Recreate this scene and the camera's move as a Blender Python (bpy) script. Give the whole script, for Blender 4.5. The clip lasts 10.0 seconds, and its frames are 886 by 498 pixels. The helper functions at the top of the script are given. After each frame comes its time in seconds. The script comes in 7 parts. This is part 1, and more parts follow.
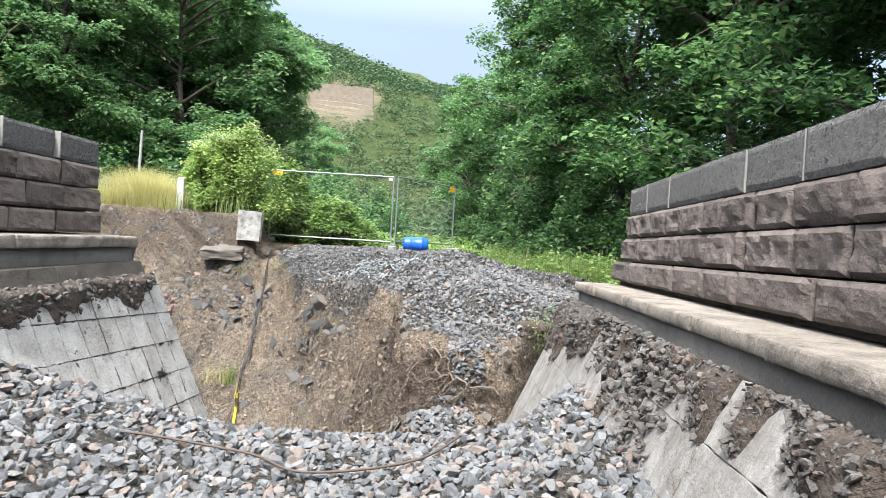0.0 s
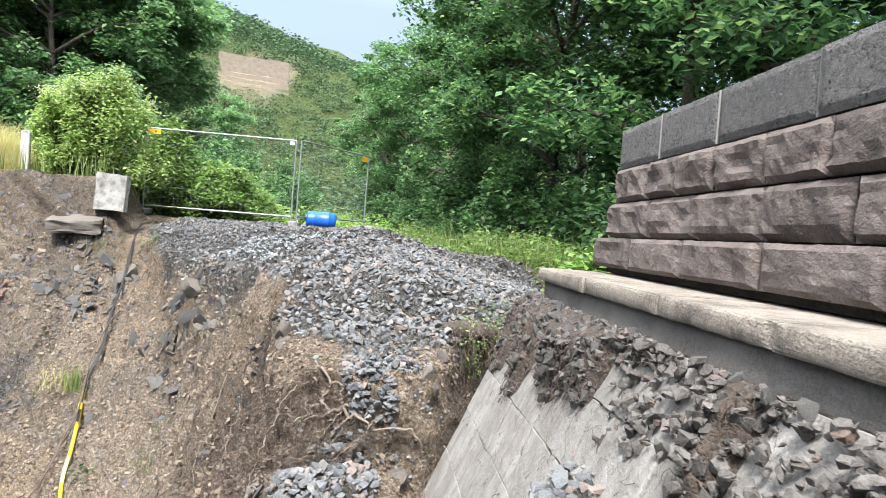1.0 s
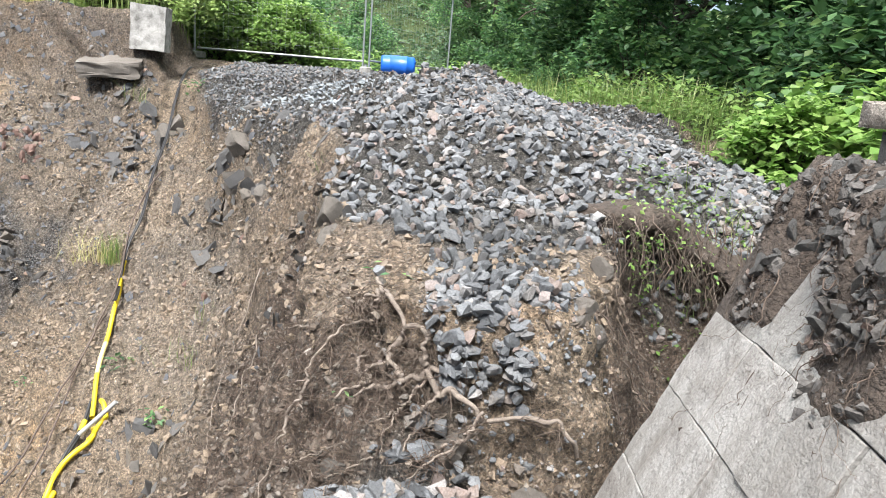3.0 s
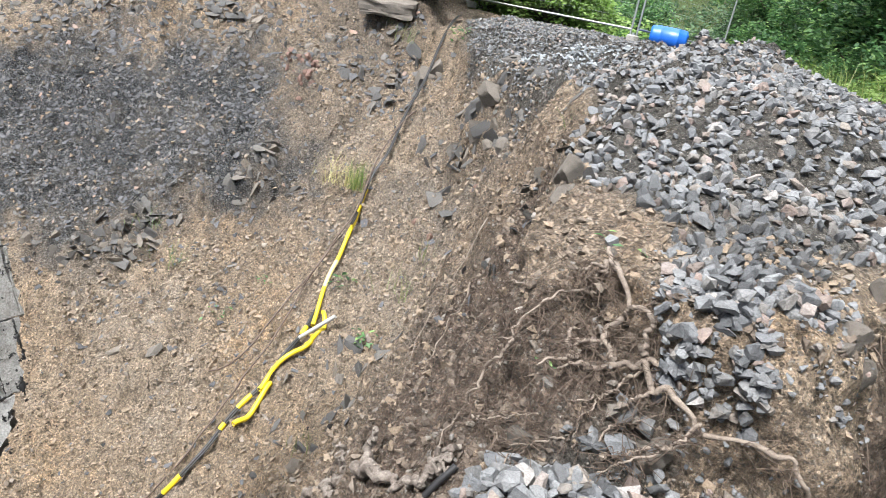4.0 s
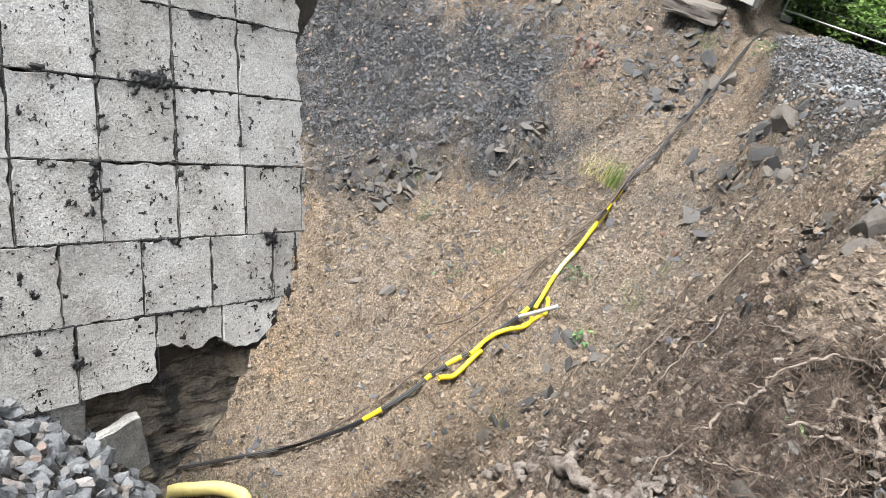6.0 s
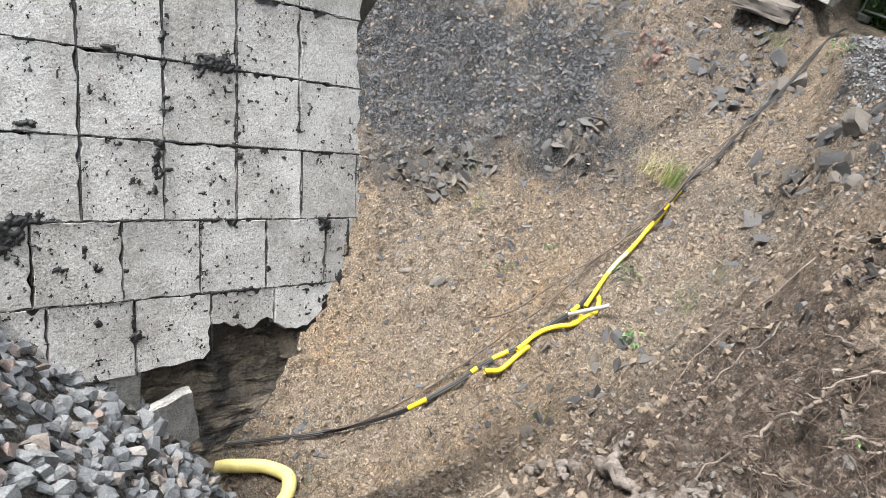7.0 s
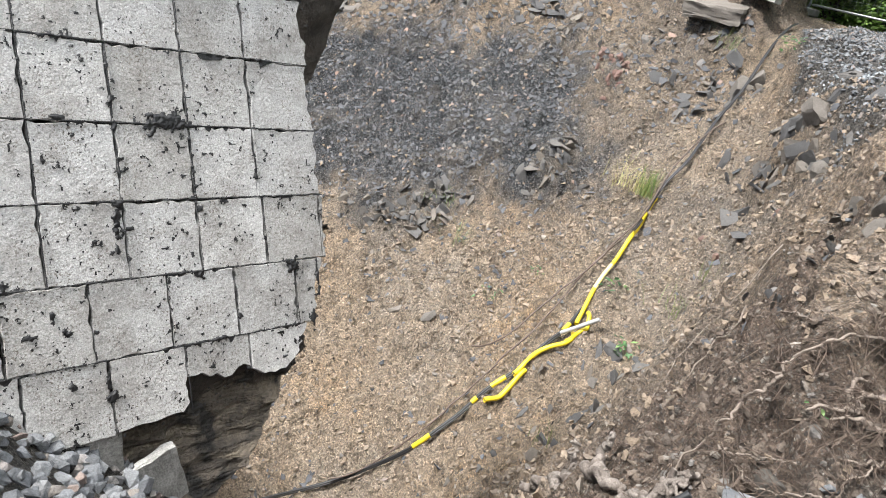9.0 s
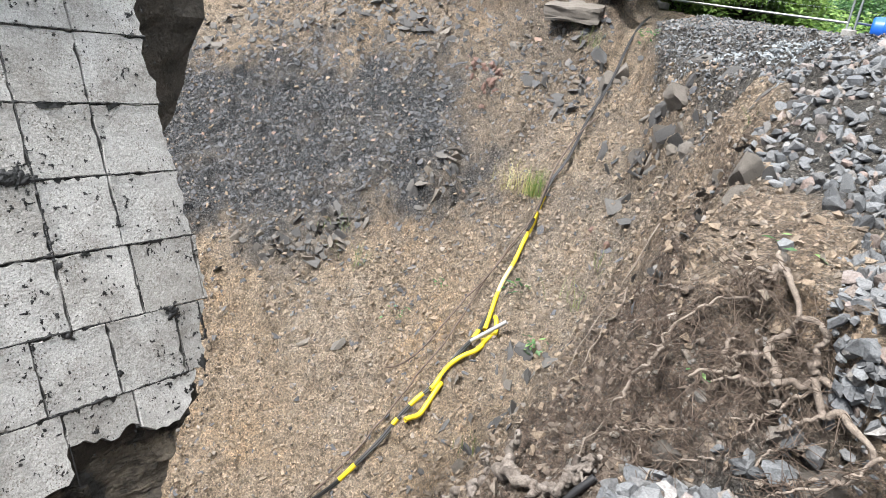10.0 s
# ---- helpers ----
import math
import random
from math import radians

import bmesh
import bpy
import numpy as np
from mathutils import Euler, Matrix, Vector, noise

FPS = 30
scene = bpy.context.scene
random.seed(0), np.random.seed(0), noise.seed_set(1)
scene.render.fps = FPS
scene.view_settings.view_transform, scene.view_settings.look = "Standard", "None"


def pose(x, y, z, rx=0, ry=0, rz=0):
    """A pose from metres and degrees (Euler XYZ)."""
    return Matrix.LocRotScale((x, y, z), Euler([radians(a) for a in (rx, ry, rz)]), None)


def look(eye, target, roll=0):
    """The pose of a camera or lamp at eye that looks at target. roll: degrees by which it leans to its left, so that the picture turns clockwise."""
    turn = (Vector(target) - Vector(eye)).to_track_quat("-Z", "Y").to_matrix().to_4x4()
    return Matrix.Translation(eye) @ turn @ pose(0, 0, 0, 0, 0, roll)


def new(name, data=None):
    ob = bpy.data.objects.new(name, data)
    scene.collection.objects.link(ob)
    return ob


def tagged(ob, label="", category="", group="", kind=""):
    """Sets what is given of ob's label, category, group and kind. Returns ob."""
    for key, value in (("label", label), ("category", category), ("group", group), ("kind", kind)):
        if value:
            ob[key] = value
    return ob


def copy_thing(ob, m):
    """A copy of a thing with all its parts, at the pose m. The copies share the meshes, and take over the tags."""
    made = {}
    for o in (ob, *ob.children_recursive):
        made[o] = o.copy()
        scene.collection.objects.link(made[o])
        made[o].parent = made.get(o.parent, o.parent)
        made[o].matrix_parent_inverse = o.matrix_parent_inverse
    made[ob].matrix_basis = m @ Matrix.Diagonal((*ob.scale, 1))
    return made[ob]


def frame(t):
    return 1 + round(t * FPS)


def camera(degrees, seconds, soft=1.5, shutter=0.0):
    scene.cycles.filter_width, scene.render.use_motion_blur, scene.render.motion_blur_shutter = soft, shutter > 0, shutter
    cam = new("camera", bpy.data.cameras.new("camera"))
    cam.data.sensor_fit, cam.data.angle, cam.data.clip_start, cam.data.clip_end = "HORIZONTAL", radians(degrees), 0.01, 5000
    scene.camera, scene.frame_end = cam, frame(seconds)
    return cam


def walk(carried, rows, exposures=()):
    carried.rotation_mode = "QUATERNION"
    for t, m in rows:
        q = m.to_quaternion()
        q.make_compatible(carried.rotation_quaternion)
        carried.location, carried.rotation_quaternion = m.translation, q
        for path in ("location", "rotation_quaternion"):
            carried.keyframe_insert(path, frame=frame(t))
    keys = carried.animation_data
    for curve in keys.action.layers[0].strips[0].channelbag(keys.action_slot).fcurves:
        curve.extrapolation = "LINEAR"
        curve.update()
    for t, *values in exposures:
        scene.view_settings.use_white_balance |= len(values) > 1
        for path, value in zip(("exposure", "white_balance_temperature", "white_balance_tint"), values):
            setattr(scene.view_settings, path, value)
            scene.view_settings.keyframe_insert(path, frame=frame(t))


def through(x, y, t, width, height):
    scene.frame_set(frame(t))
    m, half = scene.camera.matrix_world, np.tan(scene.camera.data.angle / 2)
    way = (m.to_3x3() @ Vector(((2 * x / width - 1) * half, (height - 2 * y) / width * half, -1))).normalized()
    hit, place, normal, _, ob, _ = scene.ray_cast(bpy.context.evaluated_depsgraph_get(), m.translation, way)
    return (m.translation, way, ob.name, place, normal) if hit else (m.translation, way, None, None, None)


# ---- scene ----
cam = camera(63.4, 10.0, soft=0.6, shutter=0.06)
METRES, EYE, TILT, LEAN, TURN = 5.8, 1.5, -0.7, -3.5, 1.94
ROWS = [
    (0.0, 0.0, 0.0, 0.0, 0.0, 0.0, 0.0),
    (0.5, 0.0084, 0.2484, -0.0105, -6.14, -1.06, 3.74),
    (1.0, 0.0283, 0.4565, -0.0187, -6.63, -1.35, -1.01),
    (1.5, 0.0269, 0.6244, -0.0242, 3.04, -0.99, -2.19),
    (2.0, 0.0244, 0.7491, -0.0337, -3.78, -2.36, 0.93),
    (2.2, 0.0232, 0.7871, -0.0381, -3.37, -3.75, 0.81),
    (3.3, 0.0133, 0.9005, -0.0609, 3.4, -14.7, -3.47),
    (3.5, 0.0117, 0.9084, -0.0644, 7.65, -15.36, -4.94),
    (4.0, 0.0078, 0.9168, -0.0709, 19.75, -16.67, -7.96),
    (4.5, 0.0013, 0.9135, -0.0724, 31.25, -18.42, -10.92),
    (5.0, -0.0043, 0.9128, -0.0733, 35.88, -19.7, -13.14),
    (5.5, -0.0077, 0.9117, -0.0737, 38.84, -20.91, -14.65),
    (6.0, -0.0089, 0.9119, -0.0748, 42.31, -22.34, -15.88),
    (7.5, -0.0071, 0.9129, -0.0761, 48.36, -24.33, -15.97),
    (8.0, -0.0031, 0.9136, -0.0758, 48.33, -23.63, -14.71),
    (8.5, 0.0089, 0.9171, -0.0759, 47.06, -22.3, -12.84),
    (9.0, 0.0162, 0.9203, -0.076, 44.19, -20.55, -10.49),
    (9.5, 0.0235, 0.9247, -0.0761, 40.09, -18.89, -7.95),
    (10.0, 0.0273, 0.9349, -0.0787, 34.5, -17.59, -5.42),
]
walk(cam, [(t, pose(0, 0, EYE, TILT, LEAN, TURN) @ pose(METRES * x, METRES * y, METRES * z, 90 + pitch, roll, yaw)) for t, x, y, z, yaw, pitch, roll in ROWS], exposures=[(0, 1.52), (1.5, 1.6), (2.2, 1.56), (3.3, 1.49), (5, 1.43), (10, 1.43)])

# ---- daylight: a bright, thinly clouded sky ----
world = bpy.data.worlds.new("sky")
scene.world = world
world.use_nodes = True
wn, wl = world.node_tree.nodes, world.node_tree.links
wn.clear()
w_out, w_bg = wn.new("ShaderNodeOutputWorld"), wn.new("ShaderNodeBackground")
w_sky = wn.new("ShaderNodeTexSky")
w_sky.sky_type, w_sky.sun_disc = "NISHITA", False
w_sky.sun_elevation, w_sky.sun_rotation = radians(54), radians(197)
w_tc, w_map = wn.new("ShaderNodeTexCoord"), wn.new("ShaderNodeMapping")
w_map.inputs["Scale"].default_value = (1.6, 1.6, 5.0)
w_noise, w_ramp, w_mix = wn.new("ShaderNodeTexNoise"), wn.new("ShaderNodeMapRange"), wn.new("ShaderNodeMix")
w_noise.inputs["Scale"].default_value, w_noise.inputs["Detail"].default_value = 1.5, 6.0
w_ramp.inputs["From Min"].default_value, w_ramp.inputs["From Max"].default_value = 0.28, 0.62
w_ramp.inputs["To Min"].default_value, w_ramp.inputs["To Max"].default_value = 0.72, 1.0
w_mix.data_type = "RGBA"
# An overcast sky is about three times as bright overhead as at the horizon
w_sep, w_high, w_cloud = wn.new("ShaderNodeSeparateXYZ"), wn.new("ShaderNodeMapRange"), wn.new("ShaderNodeMix")
w_cloud.data_type = "RGBA"
w_cloud.inputs[6].default_value, w_cloud.inputs[7].default_value = (1.75, 2.2, 2.9, 1), (12.5, 12.6, 12.7, 1)
wl.new(w_tc.outputs["Generated"], w_sep.inputs[0])
wl.new(w_sep.outputs["Z"], w_high.inputs["Value"])
w_high.inputs["From Min"].default_value = 0.28
wl.new(w_high.outputs[0], w_cloud.inputs[0])
wl.new(w_cloud.outputs[2], w_mix.inputs[7])
w_bg.inputs["Strength"].default_value = 0.13
wl.new(w_tc.outputs["Generated"], w_map.inputs["Vector"])
wl.new(w_map.outputs[0], w_noise.inputs["Vector"])
wl.new(w_noise.outputs["Fac"], w_ramp.inputs["Value"])
wl.new(w_ramp.outputs[0], w_mix.inputs[0])
wl.new(w_sky.outputs[0], w_mix.inputs[6])
wl.new(w_mix.outputs[2], w_bg.inputs["Color"])
wl.new(w_bg.outputs[0], w_out.inputs[0])

sun = new("sun", bpy.data.lights.new("sun", "SUN"))
sun.data.energy, sun.data.angle, sun.data.color = 3.6, radians(14), (1.0, 0.975, 0.94)
sun.matrix_world = look((-5.5, -12, 26), (0, 6, 0))

# ---- materials ----
def node_mat(name):
    m = bpy.data.materials.new(name)
    m.use_nodes = True
    nt = m.node_tree
    return m, nt, nt.nodes["Principled BSDF"]


def mixed(nt, fac, a, b):
    """A colour mix; fac, a and b are sockets or values."""
    n = nt.nodes.new("ShaderNodeMix")
    n.data_type = "RGBA"
    for slot, v in ((0, fac), (6, a), (7, b)):
        if isinstance(v, (int, float)):
            n.inputs[slot].default_value = v
        elif isinstance(v, tuple):
            n.inputs[slot].default_value = (*v, 1)
        else:
            nt.links.new(v, n.inputs[slot])
    return n.outputs[2]


def noise_fac(nt, scale, lo=0.35, hi=0.65, detail=5, rough=0.6, stretch=None, coord="Object"):
    tc, tx, mr = nt.nodes.new("ShaderNodeTexCoord"), nt.nodes.new("ShaderNodeTexNoise"), nt.nodes.new("ShaderNodeMapRange")
    tx.inputs["Scale"].default_value, tx.inputs["Detail"].default_value, tx.inputs["Roughness"].default_value = scale, detail, rough
    vec = nt.nodes.new("ShaderNodeNewGeometry").outputs["Position"] if coord == "World" else tc.outputs[coord]
    if stretch:
        mp = nt.nodes.new("ShaderNodeMapping")
        mp.inputs["Scale"].default_value = stretch
        nt.links.new(vec, mp.inputs["Vector"])
        vec = mp.outputs[0]
    nt.links.new(vec, tx.inputs["Vector"])
    nt.links.new(tx.outputs["Fac"], mr.inputs["Value"])
    mr.inputs["From Min"].default_value, mr.inputs["From Max"].default_value = lo, hi
    return mr.outputs[0]


def bump(nt, bsdf, heights, strength=0.5, distance=0.02):
    last = None
    for h, s, d in heights:
        b = nt.nodes.new("ShaderNodeBump")
        b.inputs["Strength"].default_value, b.inputs["Distance"].default_value = s, d
        nt.links.new(h, b.inputs["Height"])
        if last:
            nt.links.new(last, b.inputs["Normal"])
        last = b.outputs[0]
    nt.links.new(last, bsdf.inputs["Normal"])


def rand_out(nt, island):
    if island:
        return nt.nodes.new("ShaderNodeNewGeometry").outputs["Random Per Island"]
    return nt.nodes.new("ShaderNodeObjectInfo").outputs["Random"]


def ramp_of(nt, fac, stops):
    r = nt.nodes.new("ShaderNodeValToRGB")
    while len(r.color_ramp.elements) < len(stops):
        r.color_ramp.elements.new(0.5)
    for e, (p, c) in zip(r.color_ramp.elements, stops):
        e.position, e.color = p, (*c, 1)
    nt.links.new(fac, r.inputs[0])
    return r.outputs[0]


def shade_of(nt, col, value):
    n = nt.nodes.new("ShaderNodeHueSaturation")
    n.inputs["Value"].default_value = value
    nt.links.new(col, n.inputs["Color"])
    return n.outputs[0]


def stone_mat(name, stops, grain=60.0, spots=9.0, dark=(0.05, 0.045, 0.04), stain=0.5, rough=0.85, island=True, relief=0.004, coord="Object", pits=0.0, pit_scale=130.0, streak=None):
    """Stone whose pieces differ: a ramp over the pieces, blotches, grain and relief."""
    m, nt, b = node_mat(name)
    col = ramp_of(nt, rand_out(nt, island), stops)
    big, fine = noise_fac(nt, spots, 0.42, 0.75, coord=coord), noise_fac(nt, grain, 0.3, 0.7, coord=coord)
    mul = nt.nodes.new("ShaderNodeMath")
    mul.operation = "MULTIPLY"
    mul.inputs[1].default_value = stain
    nt.links.new(big, mul.inputs[0])
    col = mixed(nt, mul.outputs[0], col, dark)
    light = nt.nodes.new("ShaderNodeMath")
    light.operation = "MULTIPLY"
    light.inputs[1].default_value = 0.28
    nt.links.new(fine, light.inputs[0])
    col = mixed(nt, light.outputs[0], col, tuple(min(0.9, c * 1.7) for c in stops[len(stops) // 2][1]))
    grit = noise_fac(nt, grain * 3.3, 0.36, 0.64, 3, 0.7, None, coord)
    col = mixed(nt, grit, col, shade_of(nt, col, 0.62))
    heights = [(big, 0.5, relief * 3), (fine, 0.7, relief), (grit, 0.6, relief * 0.5)]
    if streak:
        run = noise_fac(nt, 1.0, 0.45, 0.7, 4, 0.6, streak, coord)
        col = mixed(nt, run, col, tuple(0.5 * (u + v) for u, v in zip(dark, stops[0][1])))
    if pits:
        holes = noise_fac(nt, pit_scale, 0.55, 0.62, 3, 0.6, None, coord)
        where = noise_fac(nt, 7.0, 0.36, 0.66, 4, 0.6, None, coord)
        thin = nt.nodes.new("ShaderNodeMath")
        thin.operation = "MULTIPLY"
        nt.links.new(holes, thin.inputs[0])
        nt.links.new(where, thin.inputs[1])
        holes = thin.outputs[0]
        weak = nt.nodes.new("ShaderNodeMath")
        weak.operation = "MULTIPLY"
        weak.inputs[1].default_value = pits
        nt.links.new(holes, weak.inputs[0])
        col = mixed(nt, weak.outputs[0], col, dark)
        flip = nt.nodes.new("ShaderNodeMath")
        flip.operation = "SUBTRACT"
        flip.inputs[0].default_value = 1.0
        nt.links.new(holes, flip.inputs[1])
        heights.append((flip.outputs[0], 0.35, relief))
    nt.links.new(col, b.inputs["Base Color"])
    b.inputs["Roughness"].default_value = rough
    bump(nt, b, heights)
    return m


def plain_mat(name, colour, rough=0.5, metal=0.0, var=0.25, scale=14.0, relief=0.0):
    m, nt, b = node_mat(name)
    f = noise_fac(nt, scale, 0.3, 0.75)
    nt.links.new(mixed(nt, f, colour, tuple(c * (1 - var) for c in colour)), b.inputs["Base Color"])
    b.inputs["Roughness"].default_value, b.inputs["Metallic"].default_value = rough, metal
    if relief:
        bump(nt, b, [(f, 0.6, relief)])
    return m


def leaf_mat(name, stops, through=0.35, rough=0.5, patch=None):
    m, nt, b = node_mat(name)
    col = ramp_of(nt, rand_out(nt, True), stops)
    big = noise_fac(nt, 0.55, 0.35, 0.7, 3)
    half = nt.nodes.new("ShaderNodeMath")
    half.operation = "MULTIPLY"
    half.inputs[1].default_value = 0.5
    nt.links.new(big, half.inputs[0])
    col = mixed(nt, half.outputs[0], col, patch or stops[-1][1])
    oi = nt.nodes.new("ShaderNodeObjectInfo")
    hsv, mr = nt.nodes.new("ShaderNodeHueSaturation"), nt.nodes.new("ShaderNodeMapRange")
    mr.inputs["To Min"].default_value, mr.inputs["To Max"].default_value = 0.75, 1.2
    nt.links.new(oi.outputs["Random"], mr.inputs["Value"])
    nt.links.new(mr.outputs[0], hsv.inputs["Value"])
    nt.links.new(col, hsv.inputs["Color"])
    nt.links.new(hsv.outputs[0], b.inputs["Base Color"])
    b.inputs["Roughness"].default_value = rough
    b.inputs["Specular IOR Level"].default_value = 0.5
    tr, mx, out = nt.nodes.new("ShaderNodeBsdfTranslucent"), nt.nodes.new("ShaderNodeMixShader"), nt.nodes["Material Output"]
    lit = nt.nodes.new("ShaderNodeHueSaturation")
    lit.inputs["Value"].default_value = 1.5
    nt.links.new(hsv.outputs[0], lit.inputs["Color"])
    nt.links.new(lit.outputs[0], tr.inputs["Color"])
    mx.inputs[0].default_value = through
    nt.links.new(b.outputs[0], mx.inputs[1])
    nt.links.new(tr.outputs[0], mx.inputs[2])
    nt.links.new(mx.outputs[0], out.inputs[0])
    return m


BALLAST = stone_mat("ballast_stone", [(0.0, (0.055, 0.061, 0.068)), (0.18, (0.111, 0.120, 0.133)), (0.42, (0.166, 0.177, 0.189)), (0.62, (0.216, 0.227, 0.238)), (0.75, (0.150, 0.150, 0.153)), (0.84, (0.231, 0.201, 0.173)), (0.93, (0.231, 0.166, 0.142)), (1.0, (0.342, 0.342, 0.337))], 45, 12, stain=0.35)
BALLAST_ONE = stone_mat("ballast_stone_single", [(0.0, (0.055, 0.061, 0.068)), (0.18, (0.111, 0.120, 0.133)), (0.42, (0.166, 0.177, 0.189)), (0.62, (0.216, 0.227, 0.238)), (0.75, (0.150, 0.150, 0.153)), (0.84, (0.231, 0.201, 0.173)), (0.93, (0.231, 0.166, 0.142)), (1.0, (0.342, 0.342, 0.337))], 45, 12, stain=0.35, island=False)
BALLAST_PALE = stone_mat("dusted_ballast_stone", [(0.0, (0.13, 0.145, 0.16)), (0.4, (0.22, 0.245, 0.265)), (0.8, (0.30, 0.325, 0.34)), (1.0, (0.40, 0.42, 0.42))], 45, 12, stain=0.3)
SLATE = stone_mat("slate", [(0.0, (0.029, 0.030, 0.034)), (0.4, (0.058, 0.061, 0.069)), (0.8, (0.094, 0.096, 0.104)), (0.96, (0.169, 0.153, 0.137)), (1.0, (0.312, 0.195, 0.143))], 50, 8, stain=0.4)
SLATE_ONE = stone_mat("slate_single", [(0.0, (0.035, 0.035, 0.037)), (0.4, (0.075, 0.076, 0.080)), (0.75, (0.12, 0.112, 0.104)), (1.0, (0.19, 0.16, 0.13))], 50, 8, stain=0.4, island=False)
PEBBLE = stone_mat("pebble", [(0.0, (0.086, 0.073, 0.062)), (0.15, (0.163, 0.129, 0.101)), (0.5, (0.232, 0.176, 0.127)), (0.88, (0.275, 0.215, 0.157)), (0.92, (0.146, 0.139, 0.136)), (0.985, (0.249, 0.211, 0.172)), (1.0, (0.344, 0.318, 0.288))], 60, 20, stain=0.3)
CLOD = stone_mat("dark_clod", [(0.0, (0.07, 0.053, 0.042)), (0.55, (0.135, 0.102, 0.078)), (0.85, (0.185, 0.148, 0.118)), (0.95, (0.17, 0.165, 0.16)), (1.0, (0.30, 0.27, 0.23))], 60, 20, stain=0.4, relief=0.006)
RUBBLE = stone_mat("rubble_stone", [(0.0, (0.051, 0.046, 0.044)), (0.5, (0.097, 0.088, 0.081)), (0.9, (0.152, 0.142, 0.134)), (1.0, (0.139, 0.077, 0.055))], 45, 9, stain=0.5)
PANEL = stone_mat("weathered_concrete_panel", [(0.0, (0.355, 0.341, 0.320)), (0.4, (0.429, 0.424, 0.412)), (0.7, (0.492, 0.487, 0.478)), (1.0, (0.549, 0.538, 0.520))], 48, 4.2, dark=(0.15, 0.13, 0.11), stain=0.85, island=False, relief=0.004, coord="World", pits=1.0, pit_scale=120)
PANEL_DIRTY = stone_mat("soil_stained_concrete_panel", [(0.0, (0.224, 0.218, 0.205)), (0.5, (0.278, 0.271, 0.259)), (1.0, (0.323, 0.312, 0.297))], 36, 7, dark=(0.10, 0.082, 0.070), stain=0.75, island=False, relief=0.004, coord="World", pits=0.6, pit_scale=110, streak=(3.0, 9.0, 1.5))
HEWN = stone_mat("hewn_stone", [(0.0, (0.085, 0.068, 0.063)), (0.5, (0.129, 0.103, 0.094)), (1.0, (0.173, 0.142, 0.129))], 30, 7, dark=(0.025, 0.024, 0.023), stain=0.6, island=False, relief=0.006, coord="World")
CAP = stone_mat("washed_aggregate", [(0.0, (0.15, 0.147, 0.145)), (1.0, (0.20, 0.195, 0.19))], 70, 22, dark=(0.02, 0.02, 0.02), stain=0.6, island=False, relief=0.014, coord="World", pits=1.0, pit_scale=48)
LEDGE = stone_mat("ledge_concrete", [(0.0, (0.27, 0.235, 0.20)), (1.0, (0.36, 0.315, 0.27))], 45, 5.5, dark=(0.030, 0.026, 0.023), stain=1.0, island=False, relief=0.010, coord="World")
BAND = stone_mat("damp_dark_concrete", [(0.0, (0.143, 0.132, 0.124)), (1.0, (0.188, 0.176, 0.165))], 60, 5, dark=(0.04, 0.038, 0.036), stain=0.6, island=False, relief=0.006, coord="World")
TAR = plain_mat("tar", (0.012, 0.012, 0.013), 0.42, var=0.4, scale=60, relief=0.004)
# Wet tarred core; the shade of hollow, gap and void is coloured in.
CORE = stone_mat("shade_dark_masonry", [(0.0, (0.06, 0.05, 0.042)), (1.0, (0.09, 0.075, 0.06))], 35, 6, dark=(0.012, 0.011, 0.01), stain=0.9, island=False, relief=0.02, coord="World")
WET = stone_mat("wet_brown_stone", [(0.0, (0.06, 0.05, 0.042)), (0.6, (0.135, 0.112, 0.088)), (1.0, (0.20, 0.17, 0.135))], 45, 5, dark=(0.015, 0.014, 0.013), stain=0.85, island=False, relief=0.008, coord="World")
MORTAR = plain_mat("pale_mortar", (0.26, 0.25, 0.235), 0.9, scale=40)
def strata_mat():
    m, nt, b = node_mat("layered_wet_shaded_masonry")
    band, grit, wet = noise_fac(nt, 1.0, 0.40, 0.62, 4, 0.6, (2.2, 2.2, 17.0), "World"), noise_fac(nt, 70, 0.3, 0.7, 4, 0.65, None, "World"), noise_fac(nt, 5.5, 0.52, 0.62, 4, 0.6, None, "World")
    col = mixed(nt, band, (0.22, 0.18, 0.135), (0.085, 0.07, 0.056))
    # Near-black wet patches that also put the hollow's shade into the colour
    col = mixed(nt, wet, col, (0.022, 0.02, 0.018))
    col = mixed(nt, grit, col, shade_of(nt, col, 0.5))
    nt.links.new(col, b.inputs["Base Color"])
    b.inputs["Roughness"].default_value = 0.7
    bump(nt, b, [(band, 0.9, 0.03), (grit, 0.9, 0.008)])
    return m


STRATA = strata_mat()
ROOT = stone_mat("root_bark", [(0.0, (0.141, 0.110, 0.088)), (1.0, (0.290, 0.242, 0.202))], 90, 14, dark=(0.08, 0.056, 0.044), stain=0.7, relief=0.003)
HAIR = stone_mat("fine_root", [(0.0, (0.063, 0.044, 0.034)), (1.0, (0.137, 0.100, 0.076))], 60, 14, dark=(0.06, 0.04, 0.03), stain=0.4, relief=0.001)
BARK = stone_mat("bark", [(0.0, (0.07, 0.058, 0.045)), (1.0, (0.11, 0.09, 0.07))], 30, 6, dark=(0.03, 0.025, 0.02), stain=0.6, relief=0.02, island=False)
DEADWOOD = stone_mat("bleached_wood", [(0.0, (0.13, 0.10, 0.083)), (1.0, (0.34, 0.30, 0.265))], 60, 13, dark=(0.035, 0.026, 0.021), stain=1.0, relief=0.008, streak=(30, 30, 9))
CABLE = plain_mat("black_cable_sheath", (0.018, 0.018, 0.02), 0.45, scale=30)
